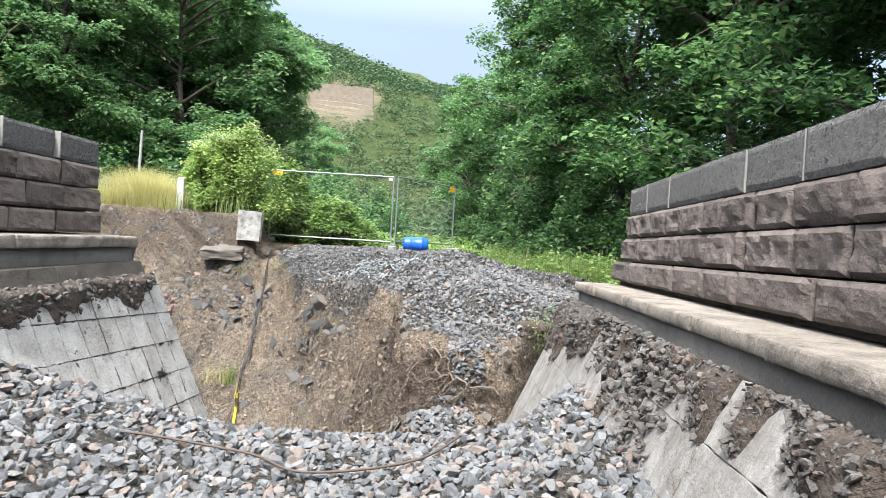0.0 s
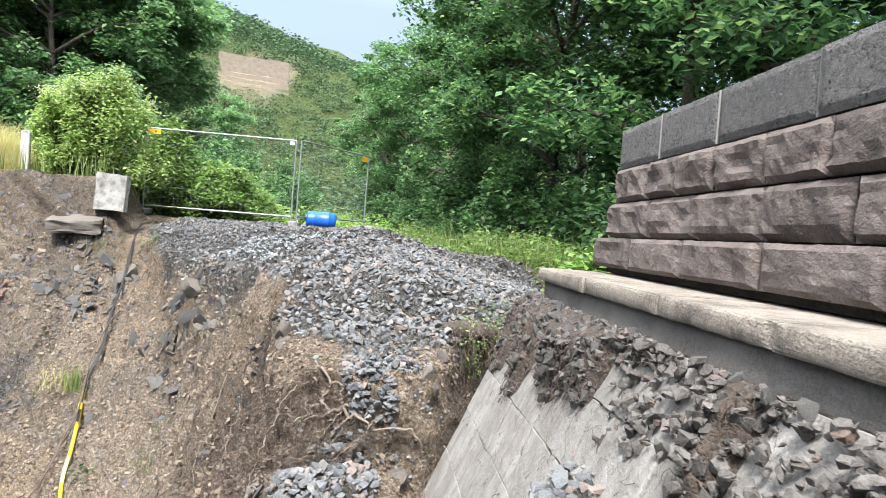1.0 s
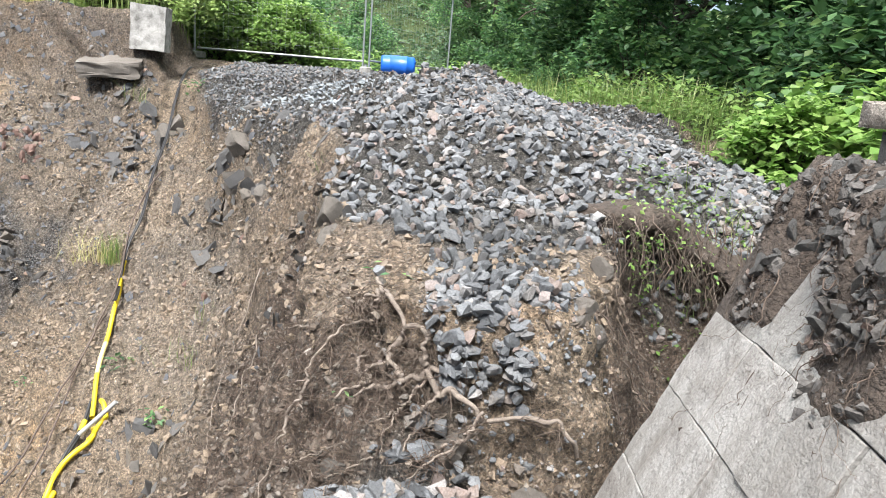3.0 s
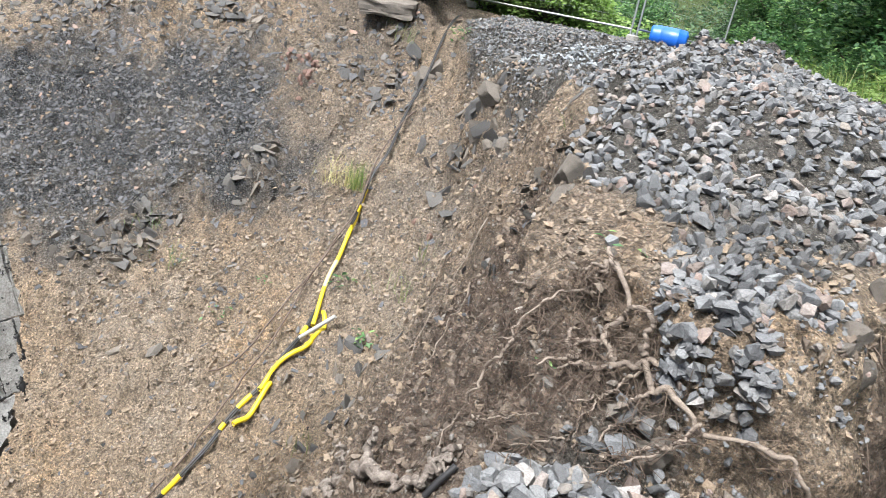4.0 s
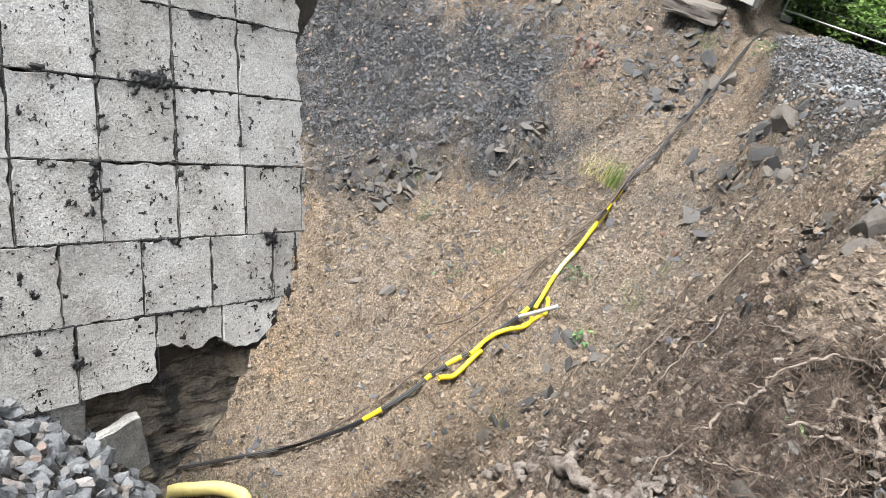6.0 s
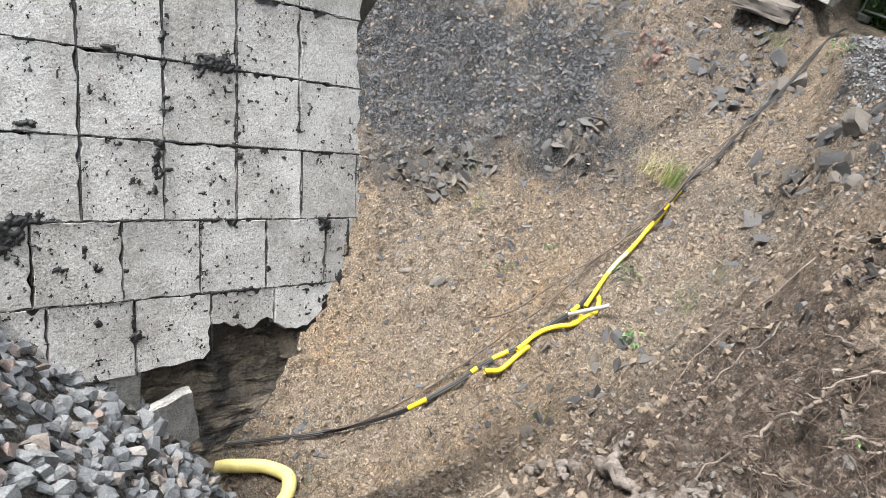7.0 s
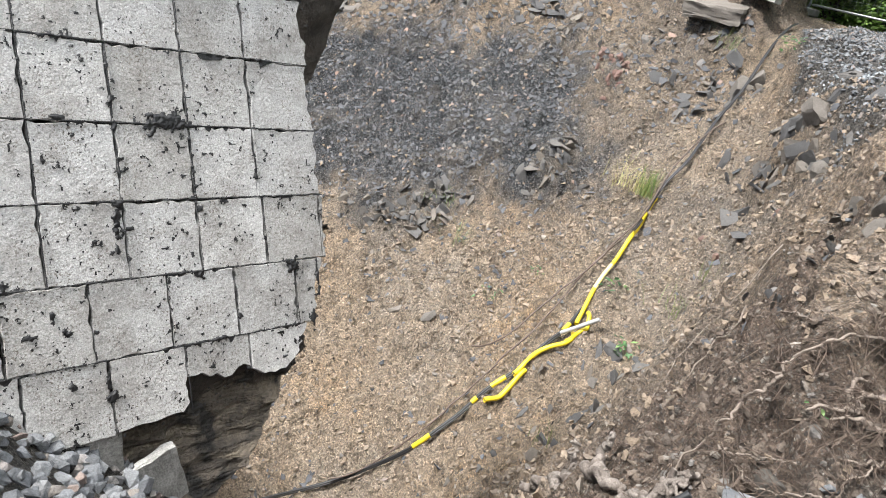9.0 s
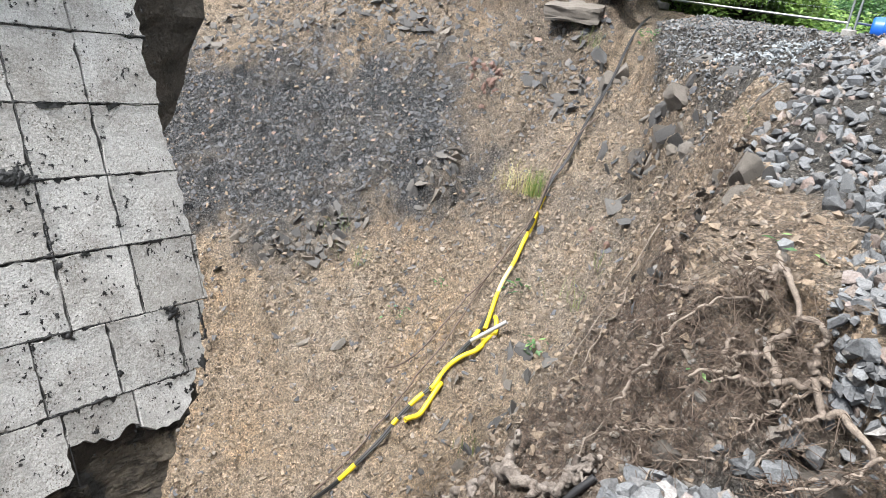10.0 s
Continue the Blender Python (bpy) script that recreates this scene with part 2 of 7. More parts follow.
YELLOW = plain_mat("yellow_plastic", (0.72, 0.55, 0.02), 0.42, var=0.3, scale=9)
PALE_YELLOW = plain_mat("faded_yellow_plastic", (0.76, 0.65, 0.25), 0.5, var=0.3, scale=9)
GREY_PIPE = plain_mat("grey_pipe", (0.33, 0.33, 0.325), 0.4, scale=12)
WIRE = plain_mat("rusty_wire", (0.10, 0.07, 0.055), 0.7, var=0.5, scale=30)
ZINC = plain_mat("galvanised_steel", (0.36, 0.38, 0.39), 0.5, 0.8, var=0.2, scale=20)
TAGGED = plain_mat("orange_yellow_plate", (0.85, 0.42, 0.01), 0.5, scale=8)
DRUM = plain_mat("blue_plastic", (0.012, 0.11, 0.50), 0.38, var=0.15, scale=5)
BLOCK = stone_mat("pale_concrete", [(0.0, (0.317, 0.312, 0.298)), (1.0, (0.384, 0.374, 0.355))], 40, 8, dark=(0.07, 0.066, 0.058), stain=1.0, island=False)
RAIL = plain_mat("weathered_blue_grey_paint", (0.20, 0.24, 0.26), 0.55, var=0.35)
WHITE_PLASTIC = plain_mat("white_plastic", (0.52, 0.50, 0.46), 0.5, var=0.4)
BRICK = stone_mat("broken_brick", [(0.0, (0.15, 0.085, 0.07)), (1.0, (0.25, 0.155, 0.125))], 40, 10, stain=0.4, island=False)

GREENS = [(0.0, (0.030, 0.072, 0.038)), (0.4, (0.064, 0.146, 0.064)), (0.8, (0.130, 0.250, 0.096)), (1.0, (0.265, 0.390, 0.140))]
LEAF_TREE = leaf_mat("tree_leaf", GREENS, 0.42, patch=(0.055, 0.13, 0.025))
LEAF_DARK = leaf_mat("dark_tree_leaf", [(0.0, (0.066, 0.135, 0.070)), (0.6, (0.130, 0.250, 0.112)), (1.0, (0.246, 0.382, 0.155))], 0.48, patch=(0.085, 0.165, 0.045))
LEAF_BUSH = leaf_mat("bush_leaf", [(0.0, (0.085, 0.170, 0.040)), (0.5, (0.190, 0.315, 0.075)), (1.0, (0.320, 0.440, 0.150))], 0.42, patch=(0.12, 0.22, 0.045))
LEAF_PALE = leaf_mat("elder_leaf", [(0.0, (0.157, 0.258, 0.067)), (0.5, (0.280, 0.403, 0.123)), (1.0, (0.470, 0.560, 0.224))], 0.45, patch=(0.22, 0.30, 0.09))
# Greens shifted towards blue: distance haze put into the leaf colour
LEAF_FAR = leaf_mat("hazed_hillside_leaf", [(0.0, (0.039, 0.078, 0.041)), (0.6, (0.066, 0.121, 0.058)), (1.0, (0.109, 0.155, 0.083))], 0.25, 0.95, patch=(0.07, 0.125, 0.06))
GRASS = leaf_mat("grass_blade", [(0.0, (0.055, 0.10, 0.025)), (0.6, (0.10, 0.165, 0.04)), (1.0, (0.20, 0.22, 0.08))], 0.3)
STRAW = leaf_mat("dry_grass_blade", [(0.0, (0.37, 0.35, 0.14)), (0.6, (0.52, 0.48, 0.21)), (1.0, (0.62, 0.58, 0.33))], 0.35, patch=(0.36, 0.36, 0.13))


def bits(nt, scale, share, size):
    """Scattered grains: where they lie (0 or 1, softly) and a random tone for each."""
    tc, vo, wb = nt.nodes.new("ShaderNodeTexCoord"), nt.nodes.new("ShaderNodeTexVoronoi"), nt.nodes.new("ShaderNodeTexNoise")
    vo.inputs["Scale"].default_value, wb.inputs["Scale"].default_value = scale, scale * 1.3
    bend = nt.nodes.new("ShaderNodeVectorMath")
    bend.operation = "MULTIPLY_ADD"
    bend.inputs[1].default_value = (0.55 / scale,) * 3
    nt.links.new(tc.outputs["Object"], wb.inputs["Vector"])
    nt.links.new(wb.outputs["Color"], bend.inputs[0])
    nt.links.new(tc.outputs["Object"], bend.inputs[2])
    nt.links.new(bend.outputs[0], vo.inputs["Vector"])
    sp, near, few, both = nt.nodes.new("ShaderNodeSeparateColor"), nt.nodes.new("ShaderNodeMapRange"), nt.nodes.new("ShaderNodeMath"), nt.nodes.new("ShaderNodeMath")
    nt.links.new(vo.outputs["Color"], sp.inputs[0])
    near.inputs["From Min"].default_value, near.inputs["From Max"].default_value = size, size - 0.08
    nt.links.new(vo.outputs["Distance"], near.inputs["Value"])
    few.operation, few.inputs[1].default_value = "LESS_THAN", share
    nt.links.new(sp.outputs[0], few.inputs[0])
    both.operation = "MULTIPLY"
    nt.links.new(near.outputs[0], both.inputs[0])
    nt.links.new(few.outputs[0], both.inputs[1])
    return both.outputs[0], sp.outputs[1]


def ground_mat():
    """Soils chosen by the mesh's own layers: ballast dust, slate, humus and turf, over pale sandy clay."""
    m, nt, b = node_mat("ground_soils")
    at = nt.nodes.new("ShaderNodeAttribute")
    at.attribute_name = "soil"
    sep = nt.nodes.new("ShaderNodeSeparateColor")
    nt.links.new(at.outputs["Color"], sep.inputs[0])
    n_big, n_mid, n_fine = noise_fac(nt, 0.45, 0.35, 0.62, 6), noise_fac(nt, 5, 0.35, 0.65, 6), noise_fac(nt, 34, 0.32, 0.68, 4)
    clay = mixed(nt, n_big, (0.72, 0.50, 0.305), (0.57, 0.482, 0.395))
    clay = mixed(nt, n_mid, clay, (0.46, 0.365, 0.272))
    flake, tint = bits(nt, 75, 1.1, 0.60)
    slate = ramp_of(nt, tint, [(0.0, (0.052, 0.058, 0.066)), (0.45, (0.138, 0.147, 0.158)), (0.8, (0.225, 0.232, 0.24)), (0.95, (0.31, 0.30, 0.288)), (1.0, (0.37, 0.31, 0.255))])
    slate = mixed(nt, flake, (0.024, 0.025, 0.028), slate)
    dusty = nt.nodes.new("ShaderNodeMath")
    dusty.operation = "MULTIPLY"
    dusty.inputs[1].default_value = 0.55
    nt.links.new(noise_fac(nt, 1.6, 0.5, 0.68, 6, 0.65, (1.0, 0.45, 1.6)), dusty.inputs[0])
    slate = mixed(nt, dusty.outputs[0], slate, (0.24, 0.215, 0.19))
    humus = mixed(nt, n_mid, (0.155, 0.113, 0.090), (0.23, 0.176, 0.142))
    dust = mixed(nt, n_mid, (0.085, 0.083, 0.08), (0.15, 0.145, 0.138))
    turf = mixed(nt, n_mid, (0.045, 0.075, 0.02), (0.075, 0.095, 0.035))
    col = mixed(nt, sep.outputs[2], clay, humus)
    col = mixed(nt, sep.outputs[0], col, dust)
    dim = nt.nodes.new("ShaderNodeMath")
    dim.operation = "MULTIPLY"
    dim.inputs[1].default_value = 0.25
    nt.links.new(n_fine, dim.inputs[0])
    # Dark pits by noise: crevice shade in the colour, not relief
    pits = noise_fac(nt, 15, 0.56, 0.72, 5, 0.7)
    col = mixed(nt, dim.outputs[0], col, (0.21, 0.175, 0.14))
    col = mixed(nt, pits, col, (0.11, 0.09, 0.07))
    # Bits of stone in the soil: some of the cells of three meshes, each its own colour
    reliefs = []
    for scale, share, size in ((22, 0.07, 0.40), (52, 0.30, 0.48), (105, 0.45, 0.5)):
        inside_bit, tone = bits(nt, scale, share, size)
        stone = ramp_of(nt, tone, [(0.0, (0.055, 0.052, 0.052)), (0.3, (0.12, 0.115, 0.112)), (0.55, (0.21, 0.185, 0.155)), (0.8, (0.30, 0.27, 0.235)), (1.0, (0.46, 0.43, 0.39))])
        stone = mixed(nt, 0.42, stone, col)
        col = mixed(nt, inside_bit, col, stone)
        reliefs.append((inside_bit, 1.0, 0.55 / scale))
    col = mixed(nt, sep.outputs[1], col, slate)
    # Fine and coarse crevice shade, put into the soil colour by noise
    soft = noise_fac(nt, 40, 0.45, 0.56, 5, 0.75)
    crevice_shade = noise_fac(nt, 9, 0.53, 0.62, 5, 0.7)
    col = mixed(nt, crevice_shade, col, shade_of(nt, col, 0.52))
    pale = noise_fac(nt, 43, 0.55, 0.62, 5, 0.7)
    col = mixed(nt, pale, col, shade_of(nt, col, 1.8))
    half = nt.nodes.new("ShaderNodeMath")
    half.operation = "MULTIPLY"
    half.inputs[1].default_value = 0.85
    nt.links.new(soft, half.inputs[0])
    col = mixed(nt, half.outputs[0], col, shade_of(nt, col, 0.40))
    col = mixed(nt, at.outputs["Alpha"], col, turf)
    nt.links.new(col, b.inputs["Base Color"])
    b.inputs["Roughness"].default_value = 0.95
    b.inputs["Specular IOR Level"].default_value = 0.2
    bump(nt, b, [(n_mid, 0.9, 0.07), (noise_fac(nt, 15, 0.25, 0.75, 5, 0.7), 1.0, 0.03), (n_fine, 1.0, 0.022), (crevice_shade, 0.8, 0.03), (soft, 1.0, 0.026), (pale, 0.9, 0.02)] + reliefs)
    return m


SOIL = ground_mat()

# ---- builders ----
RNG = np.random.default_rng(7)


def np_mesh(name, verts, faces, material=None, smooth=False):
    """A mesh from arrays; faces is one array of triangles or of quads, or a plain list."""
    me = bpy.data.meshes.new(name)
    if isinstance(faces, np.ndarray):
        verts, k = np.asarray(verts, np.float32).reshape(-1, 3), faces.shape[1]
        me.vertices.add(len(verts))
        me.vertices.foreach_set("co", verts.ravel())
        me.loops.add(faces.size)
        me.loops.foreach_set("vertex_index", faces.astype(np.int32).ravel())
        me.polygons.add(len(faces))
        me.polygons.foreach_set("loop_start", np.arange(0, faces.size, k, dtype=np.int32))
        me.polygons.foreach_set("use_smooth", np.full(len(faces), smooth))
        me.update(calc_edges=True)
    else:
        me.from_pydata([tuple(map(float, v)) for v in verts], [], [tuple(map(int, f)) for f in faces])
        if smooth:
            me.shade_smooth()
        me.update()
    if material:
        me.materials.append(material)
    return me


def thing(name, label, category, group="", kind="", at=(0, 0, 0)):
    """An Empty at a thing's base, to parent its parts."""
    ob = new(name)
    ob.location = at
    ob.empty_display_size = 0.1
    return tagged(ob, label, category, group, kind)


def part(name, mesh, material, parent, label="", at=None, kind=""):
    """Links a mesh or bmesh as one part of a thing or of a part."""
    if isinstance(mesh, bmesh.types.BMesh):
        me = bpy.data.meshes.new(name)
        mesh.to_mesh(me)
        mesh.free()
        mesh = me
    if material and not mesh.materials:
        mesh.materials.append(material)
    ob = new(name, mesh)
    ob.parent = parent
    if at is not None:
        ob.matrix_basis = at
    return tagged(ob, label, kind=kind)


def box_bm(x0, x1, y0, y1, z0, z1, bevel=0.0, cuts=0):
    bm = bmesh.new()
    bmesh.ops.create_cube(bm, size=1)
    for v in bm.verts:
        v.co = Vector(((x0 + x1) / 2 + v.co.x * (x1 - x0), (y0 + y1) / 2 + v.co.y * (y1 - y0), (z0 + z1) / 2 + v.co.z * (z1 - z0)))
    if bevel:
        bmesh.ops.bevel(bm, geom=bm.edges[:], offset=bevel, segments=1, affect="EDGES")
    return bm


def tube(points, radii, sides=6):
    """Vertices and quads of a tube along a line, with closed ends."""
    p = np.asarray(points, float)
    r = np.broadcast_to(np.asarray(radii, float), (len(p),))
    d = np.gradient(p, axis=0)
    d /= np.linalg.norm(d, axis=1)[:, None] + 1e-9
    up = np.array([0.31, 0.17, 0.94])
    a = np.cross(d, up)
    a /= np.linalg.norm(a, axis=1)[:, None] + 1e-9
    b = np.cross(d, a)
    t = np.arange(sides) / sides * 2 * np.pi
    v = p[:, None] + r[:, None, None] * (np.cos(t)[None, :, None] * a[:, None] + np.sin(t)[None, :, None] * b[:, None])
    n, s = len(p), np.arange(sides)
    i = np.arange(n - 1)[:, None] * sides
    q = np.stack([i + s, i + (s + 1) % sides, i + sides + (s + 1) % sides, i + sides + s], -1).reshape(-1, 4)
    return v.reshape(-1, 3), q


def joined(pieces):
    """Several (verts, faces) as one."""
    vs, fs, base = [], [], 0
    for v, f in pieces:
        vs.append(v)
        fs.append(f + base)
        base += len(v)
    return np.concatenate(vs), np.concatenate(fs)


def curve_pts(ctrl, n=40):
    """A smooth line through control points (Catmull-Rom)."""
    c = np.asarray(ctrl, float)
    c = np.vstack([2 * c[0] - c[1], c, 2 * c[-1] - c[-2]])
    out = []
    for k in range(len(c) - 3):
        m = max(2, n // (len(c) - 3))
        t = np.linspace(0, 1, m, endpoint=False)[:, None]
        p0, p1, p2, p3 = c[k : k + 4]
        out.append(0.5 * (2 * p1 + (p2 - p0) * t + (2 * p0 - 5 * p1 + 4 * p2 - p3) * t**2 + (3 * p1 - p0 - 3 * p2 + p3) * t**3))
    return np.vstack(out + [c[-2:-1]])


def ico():
    g = (1 + 5**0.5) / 2
    v = np.array([(-1, g, 0), (1, g, 0), (-1, -g, 0), (1, -g, 0), (0, -1, g), (0, 1, g), (0, -1, -g), (0, 1, -g), (g, 0, -1), (g, 0, 1), (-g, 0, -1), (-g, 0, 1)], float)
    f = "0 11 5 0 5 1 0 1 7 0 7 10 0 10 11 1 5 9 5 11 4 11 10 2 10 7 6 7 1 8 3 9 4 3 4 2 3 2 6 3 6 8 3 8 9 4 9 5 2 4 11 6 2 10 8 6 7 9 8 1"
    return v / np.linalg.norm(v[0]), np.array([int(n) for n in f.split()]).reshape(-1, 3)


def stone_shapes(count, rng, kind="ballast", corners=11):
    """Angular broken stones of size 1, each as (verts, faces): the hull of a few corners, pressed blocky or flat."""
    out = []
    for _ in range(count):
        p = rng.normal(size=(corners, 3))
        for _ in range(12):
            p /= np.linalg.norm(p, axis=1)[:, None]
            gap = p[:, None] - p[None]
            near = np.linalg.norm(gap, axis=2) + np.eye(corners) * 9
            p = p + 0.04 * (gap / near[..., None] ** 3).sum(1) / corners
        p /= np.linalg.norm(p, axis=1)[:, None]
        bm = bmesh.new()
        for v in p:
            bm.verts.new(v)
        bmesh.ops.convex_hull(bm, input=bm.verts[:])
        bm.verts.index_update()
        f = np.array([[v.index for v in face.verts] for face in bm.faces])
        v = np.array([v.co[:] for v in bm.verts])
        bm.free()
        v = np.sign(v) * np.abs(v) ** 0.75 * rng.uniform(0.85, 1.1, (len(v), 1)) * 0.5
        v *= {"ballast": (1.0, rng.uniform(0.6, 0.85), rng.uniform(0.4, 0.68)), "slate": (1.0, rng.uniform(0.5, 0.9), rng.uniform(0.10, 0.26)), "pebble": (1.0, rng.uniform(0.6, 0.95), rng.uniform(0.45, 0.8))}[kind]
        out.append((v, f))
    return out


def turns(rng, n, tilt=np.pi):
    """Random turns: any heading, tipped by up to tilt."""
    a, t, c = rng.uniform(0, 2 * np.pi, n), rng.uniform(-tilt, tilt, n), rng.uniform(0, 2 * np.pi, n)
    ca, sa, ct, st, cc, sc = np.cos(a), np.sin(a), np.cos(t), np.sin(t), np.cos(c), np.sin(c)
    rz = np.zeros((n, 3, 3)); rx = np.zeros((n, 3, 3)); rz2 = np.zeros((n, 3, 3))
    rz[:, 0, 0], rz[:, 0, 1], rz[:, 1, 0], rz[:, 1, 1], rz[:, 2, 2] = ca, -sa, sa, ca, 1
    rx[:, 0, 0], rx[:, 1, 1], rx[:, 1, 2], rx[:, 2, 1], rx[:, 2, 2] = 1, ct, -st, st, ct
    rz2[:, 0, 0], rz2[:, 0, 1], rz2[:, 1, 0], rz2[:, 1, 1], rz2[:, 2, 2] = cc, -sc, sc, cc, 1
    return rz @ rx @ rz2


def stone_cloud(points, sizes, rng, kind="ballast", tilt=np.pi, lean=None, corners=11):
    """Many stones as one (verts, faces); lean: a turn for each that lays them on the slope."""
    points, sizes, n = np.asarray(points), np.asarray(sizes), len(points)
    r = turns(rng, n, tilt)
    if lean is not None:
        r = lean @ r
    which, out = rng.integers(0, 20, n), []
    for k, (v, f) in enumerate(stone_shapes(20, rng, kind, corners)):
        i = np.flatnonzero(which == k)
        w = np.einsum("nij,kj->nki", r[i], v) * sizes[i][:, None, None] + points[i][:, None]
        out.append((w.reshape(-1, 3), (f[None] + len(v) * np.arange(len(i))[:, None, None]).reshape(-1, 3)))
    return joined(out)


def leaf_quads(points, sizes, rng, droop=0.3, flat=0.6, width=0.6, long=1.0):
    """Pointed leaves as folded quads. flat: how far they lie level."""
    n = len(points)
    head = rng.uniform(0, 2 * np.pi, n)
    d = np.stack([np.cos(head), np.sin(head), rng.normal(-droop, 0.35, n)], -1)
    d /= np.linalg.norm(d, axis=1)[:, None]
    up = np.stack([rng.normal(0, 1 - flat, n), rng.normal(0, 1 - flat, n), np.ones(n)], -1)
    s = np.cross(d, up)
    s /= np.linalg.norm(s, axis=1)[:, None] + 1e-9
    nrm = np.cross(s, d)
    z = np.asarray(sizes)[:, None]
    p = np.asarray(points)
    v = np.stack([p, p + d * z * 0.45 * long + s * z * width * 0.5 + nrm * z * 0.08, p + d * z * long, p + d * z * 0.45 * long - s * z * width * 0.5 + nrm * z * 0.08], 1)
    return v.reshape(-1, 3), np.arange(4 * n).reshape(-1, 4)


def blades(points, heights, rng, width=0.006, lean=0.35):
    """Grass blades: narrow bent triangles, two quads each."""
    n = len(points)
    a = rng.uniform(0, 2 * np.pi, n)
    side = np.stack([np.cos(a), np.sin(a), 0 * a], -1) * width
    bend = np.stack([np.cos(a + 1.6), np.sin(a + 1.6), 0 * a], -1) * (rng.uniform(0.1, 1, n) * lean * heights)[:, None]
    p, up = np.asarray(points), np.array([0, 0, 1.0]) * np.asarray(heights)[:, None]
    v = np.stack([p - side, p + side, p + side * 0.8 + up * 0.55 + bend * 0.35, p - side * 0.8 + up * 0.55 + bend * 0.35, p + side * 0.15 + up + bend, p - side * 0.15 + up + bend], 1)
    k = np.arange(n)[:, None] * 6
    q = np.stack([k + [0, 1, 2, 3], k + [3, 2, 4, 5]], 1).reshape(-1, 4)
    return v.reshape(-1, 3), q

# ---- the lie of the land ----
def hash2(ix, iy, seed):
    h = (ix.astype(np.int64) * 374761393 + iy.astype(np.int64) * 668265263 + seed * 974634777) & 0x7FFFFFFF
    h = ((h ^ (h >> 13)) * 1274126177) & 0x7FFFFFFF
    return ((h ^ (h >> 16)) & 0xFFFF) / 65535.0


def vnoise(x, y, seed=0):
    """Smooth noise of the plane, -1 to 1."""
    x, y = np.asarray(x, float), np.asarray(y, float)
    ix, iy = np.floor(x), np.floor(y)
    fx, fy = x - ix, y - iy
    fx, fy = fx * fx * (3 - 2 * fx), fy * fy * (3 - 2 * fy)
    a, b = hash2(ix, iy, seed), hash2(ix + 1, iy, seed)
    c, d = hash2(ix, iy + 1, seed), hash2(ix + 1, iy + 1, seed)
    return (a + (b - a) * fx + (c - a) * fy + (a - b - c + d) * fx * fy) * 2 - 1


def fbm(x, y, octaves=4, seed=0):
    out, amp = 0.0, 1.0
    for n in range(octaves):
        out = out + amp * vnoise(x * 2**n + 17.3 * n, y * 2**n - 9.1 * n, seed + n)
        amp *= 0.5
    return out / 1.9


def inside(poly, x, y):
    """Signed distance to the outline of a polygon, positive inside."""
    x, y = np.asarray(x, float), np.asarray(y, float)
    best, within = np.full(x.shape, 1e9), np.zeros(x.shape, bool)
    for (ax, ay), (bx, by) in zip(poly, poly[1:] + poly[:1]):
        ex, ey = bx - ax, by - ay
        k = np.clip(((x - ax) * ex + (y - ay) * ey) / (ex * ex + ey * ey), 0, 1)
        best = np.minimum(best, np.hypot(x - ax - k * ex, y - ay - k * ey))
        with np.errstate(divide="ignore", invalid="ignore"):
            within ^= ((ay > y) != (by > y)) & (x < ex * (y - ay) / (ey if ey else 1e-9) + ax)
    return np.where(within, best, -best)


def smax(a, b, k=0.15):
    h = np.clip(0.5 + 0.5 * (a - b) / k, 0, 1)
    return b + (a - b) * h + k * h * (1 - h)


def ramp(v, lo, hi):
    k = np.clip((v - lo) / (hi - lo), 0, 1)
    return k * k * (3 - 2 * k)


# The broken edge of the trackbed beyond the gap, and of the field above it
BED = [(-0.42, 7.75), (-0.1, 7.6), (0.42, 7.62), (0.60, 8.1), (0.70, 8.85), (0.95, 9.18), (1.3, 9.2), (1.65, 8.85), (2.1, 8.35), (3.2, 7.6), (60, 7.6), (60, 400), (-40, 400),
       (-40, 24), (-6.4, 18.6), (-5.4, 18.0), (-4.4, 16.9), (-2.95, 14.9), (-2.05, 13.8), (-1.65, 12.6), (-1.25, 11.0), (-0.85, 9.7), (-0.7, 8.7)]
FIELD = [(-5.62, 17.72), (-5.8, 19.5), (-7.5, 26), (-9, 60), (-90, 60), (-90, 8), (-30, 13), (-14, 15.6), (-10.4, 17.3), (-7.8, 17.9)]


def bed_top(x, y):
    along = np.interp(y, [7.6, 8.4, 9.0, 9.5, 10.5, 12, 14, 20, 40], [0.30, 0.42, 0.58, 0.86, 1.03, 1.10, 1.11, 1.12, 1.2])
    fall = np.interp(y, [8.5, 9.5, 10.5, 13, 15.4, 18.4, 20], [0.3, 0.6, 0.55, 0.38, 0.22, 0.05, 0.0])
    verge = np.clip(x - 0.45 + 0.05 * np.clip(y - 9, 0, 8), 0, 2.6)
    return along - fall * np.clip(-0.3 - x, 0, 9) - 0.27 * verge


def heap(x, y):
    """Ballast left between the wing walls on the near side, sloping off into the gap."""
    across = 0.14 + 0.115 * (x + 0.85) ** 2
    edge = 4.98 - 0.98 * y - 1.8 * np.clip(y - 6.5, 0, 9)
    k = ramp(x, 0.2, 1.1)
    edge = edge * (1 - k) + (5.35 - 0.85 * y - 1.8 * np.clip(y - 6.6, 0, 9)) * k
    return -smax(-np.minimum(across, 1.0), -edge, 0.25)


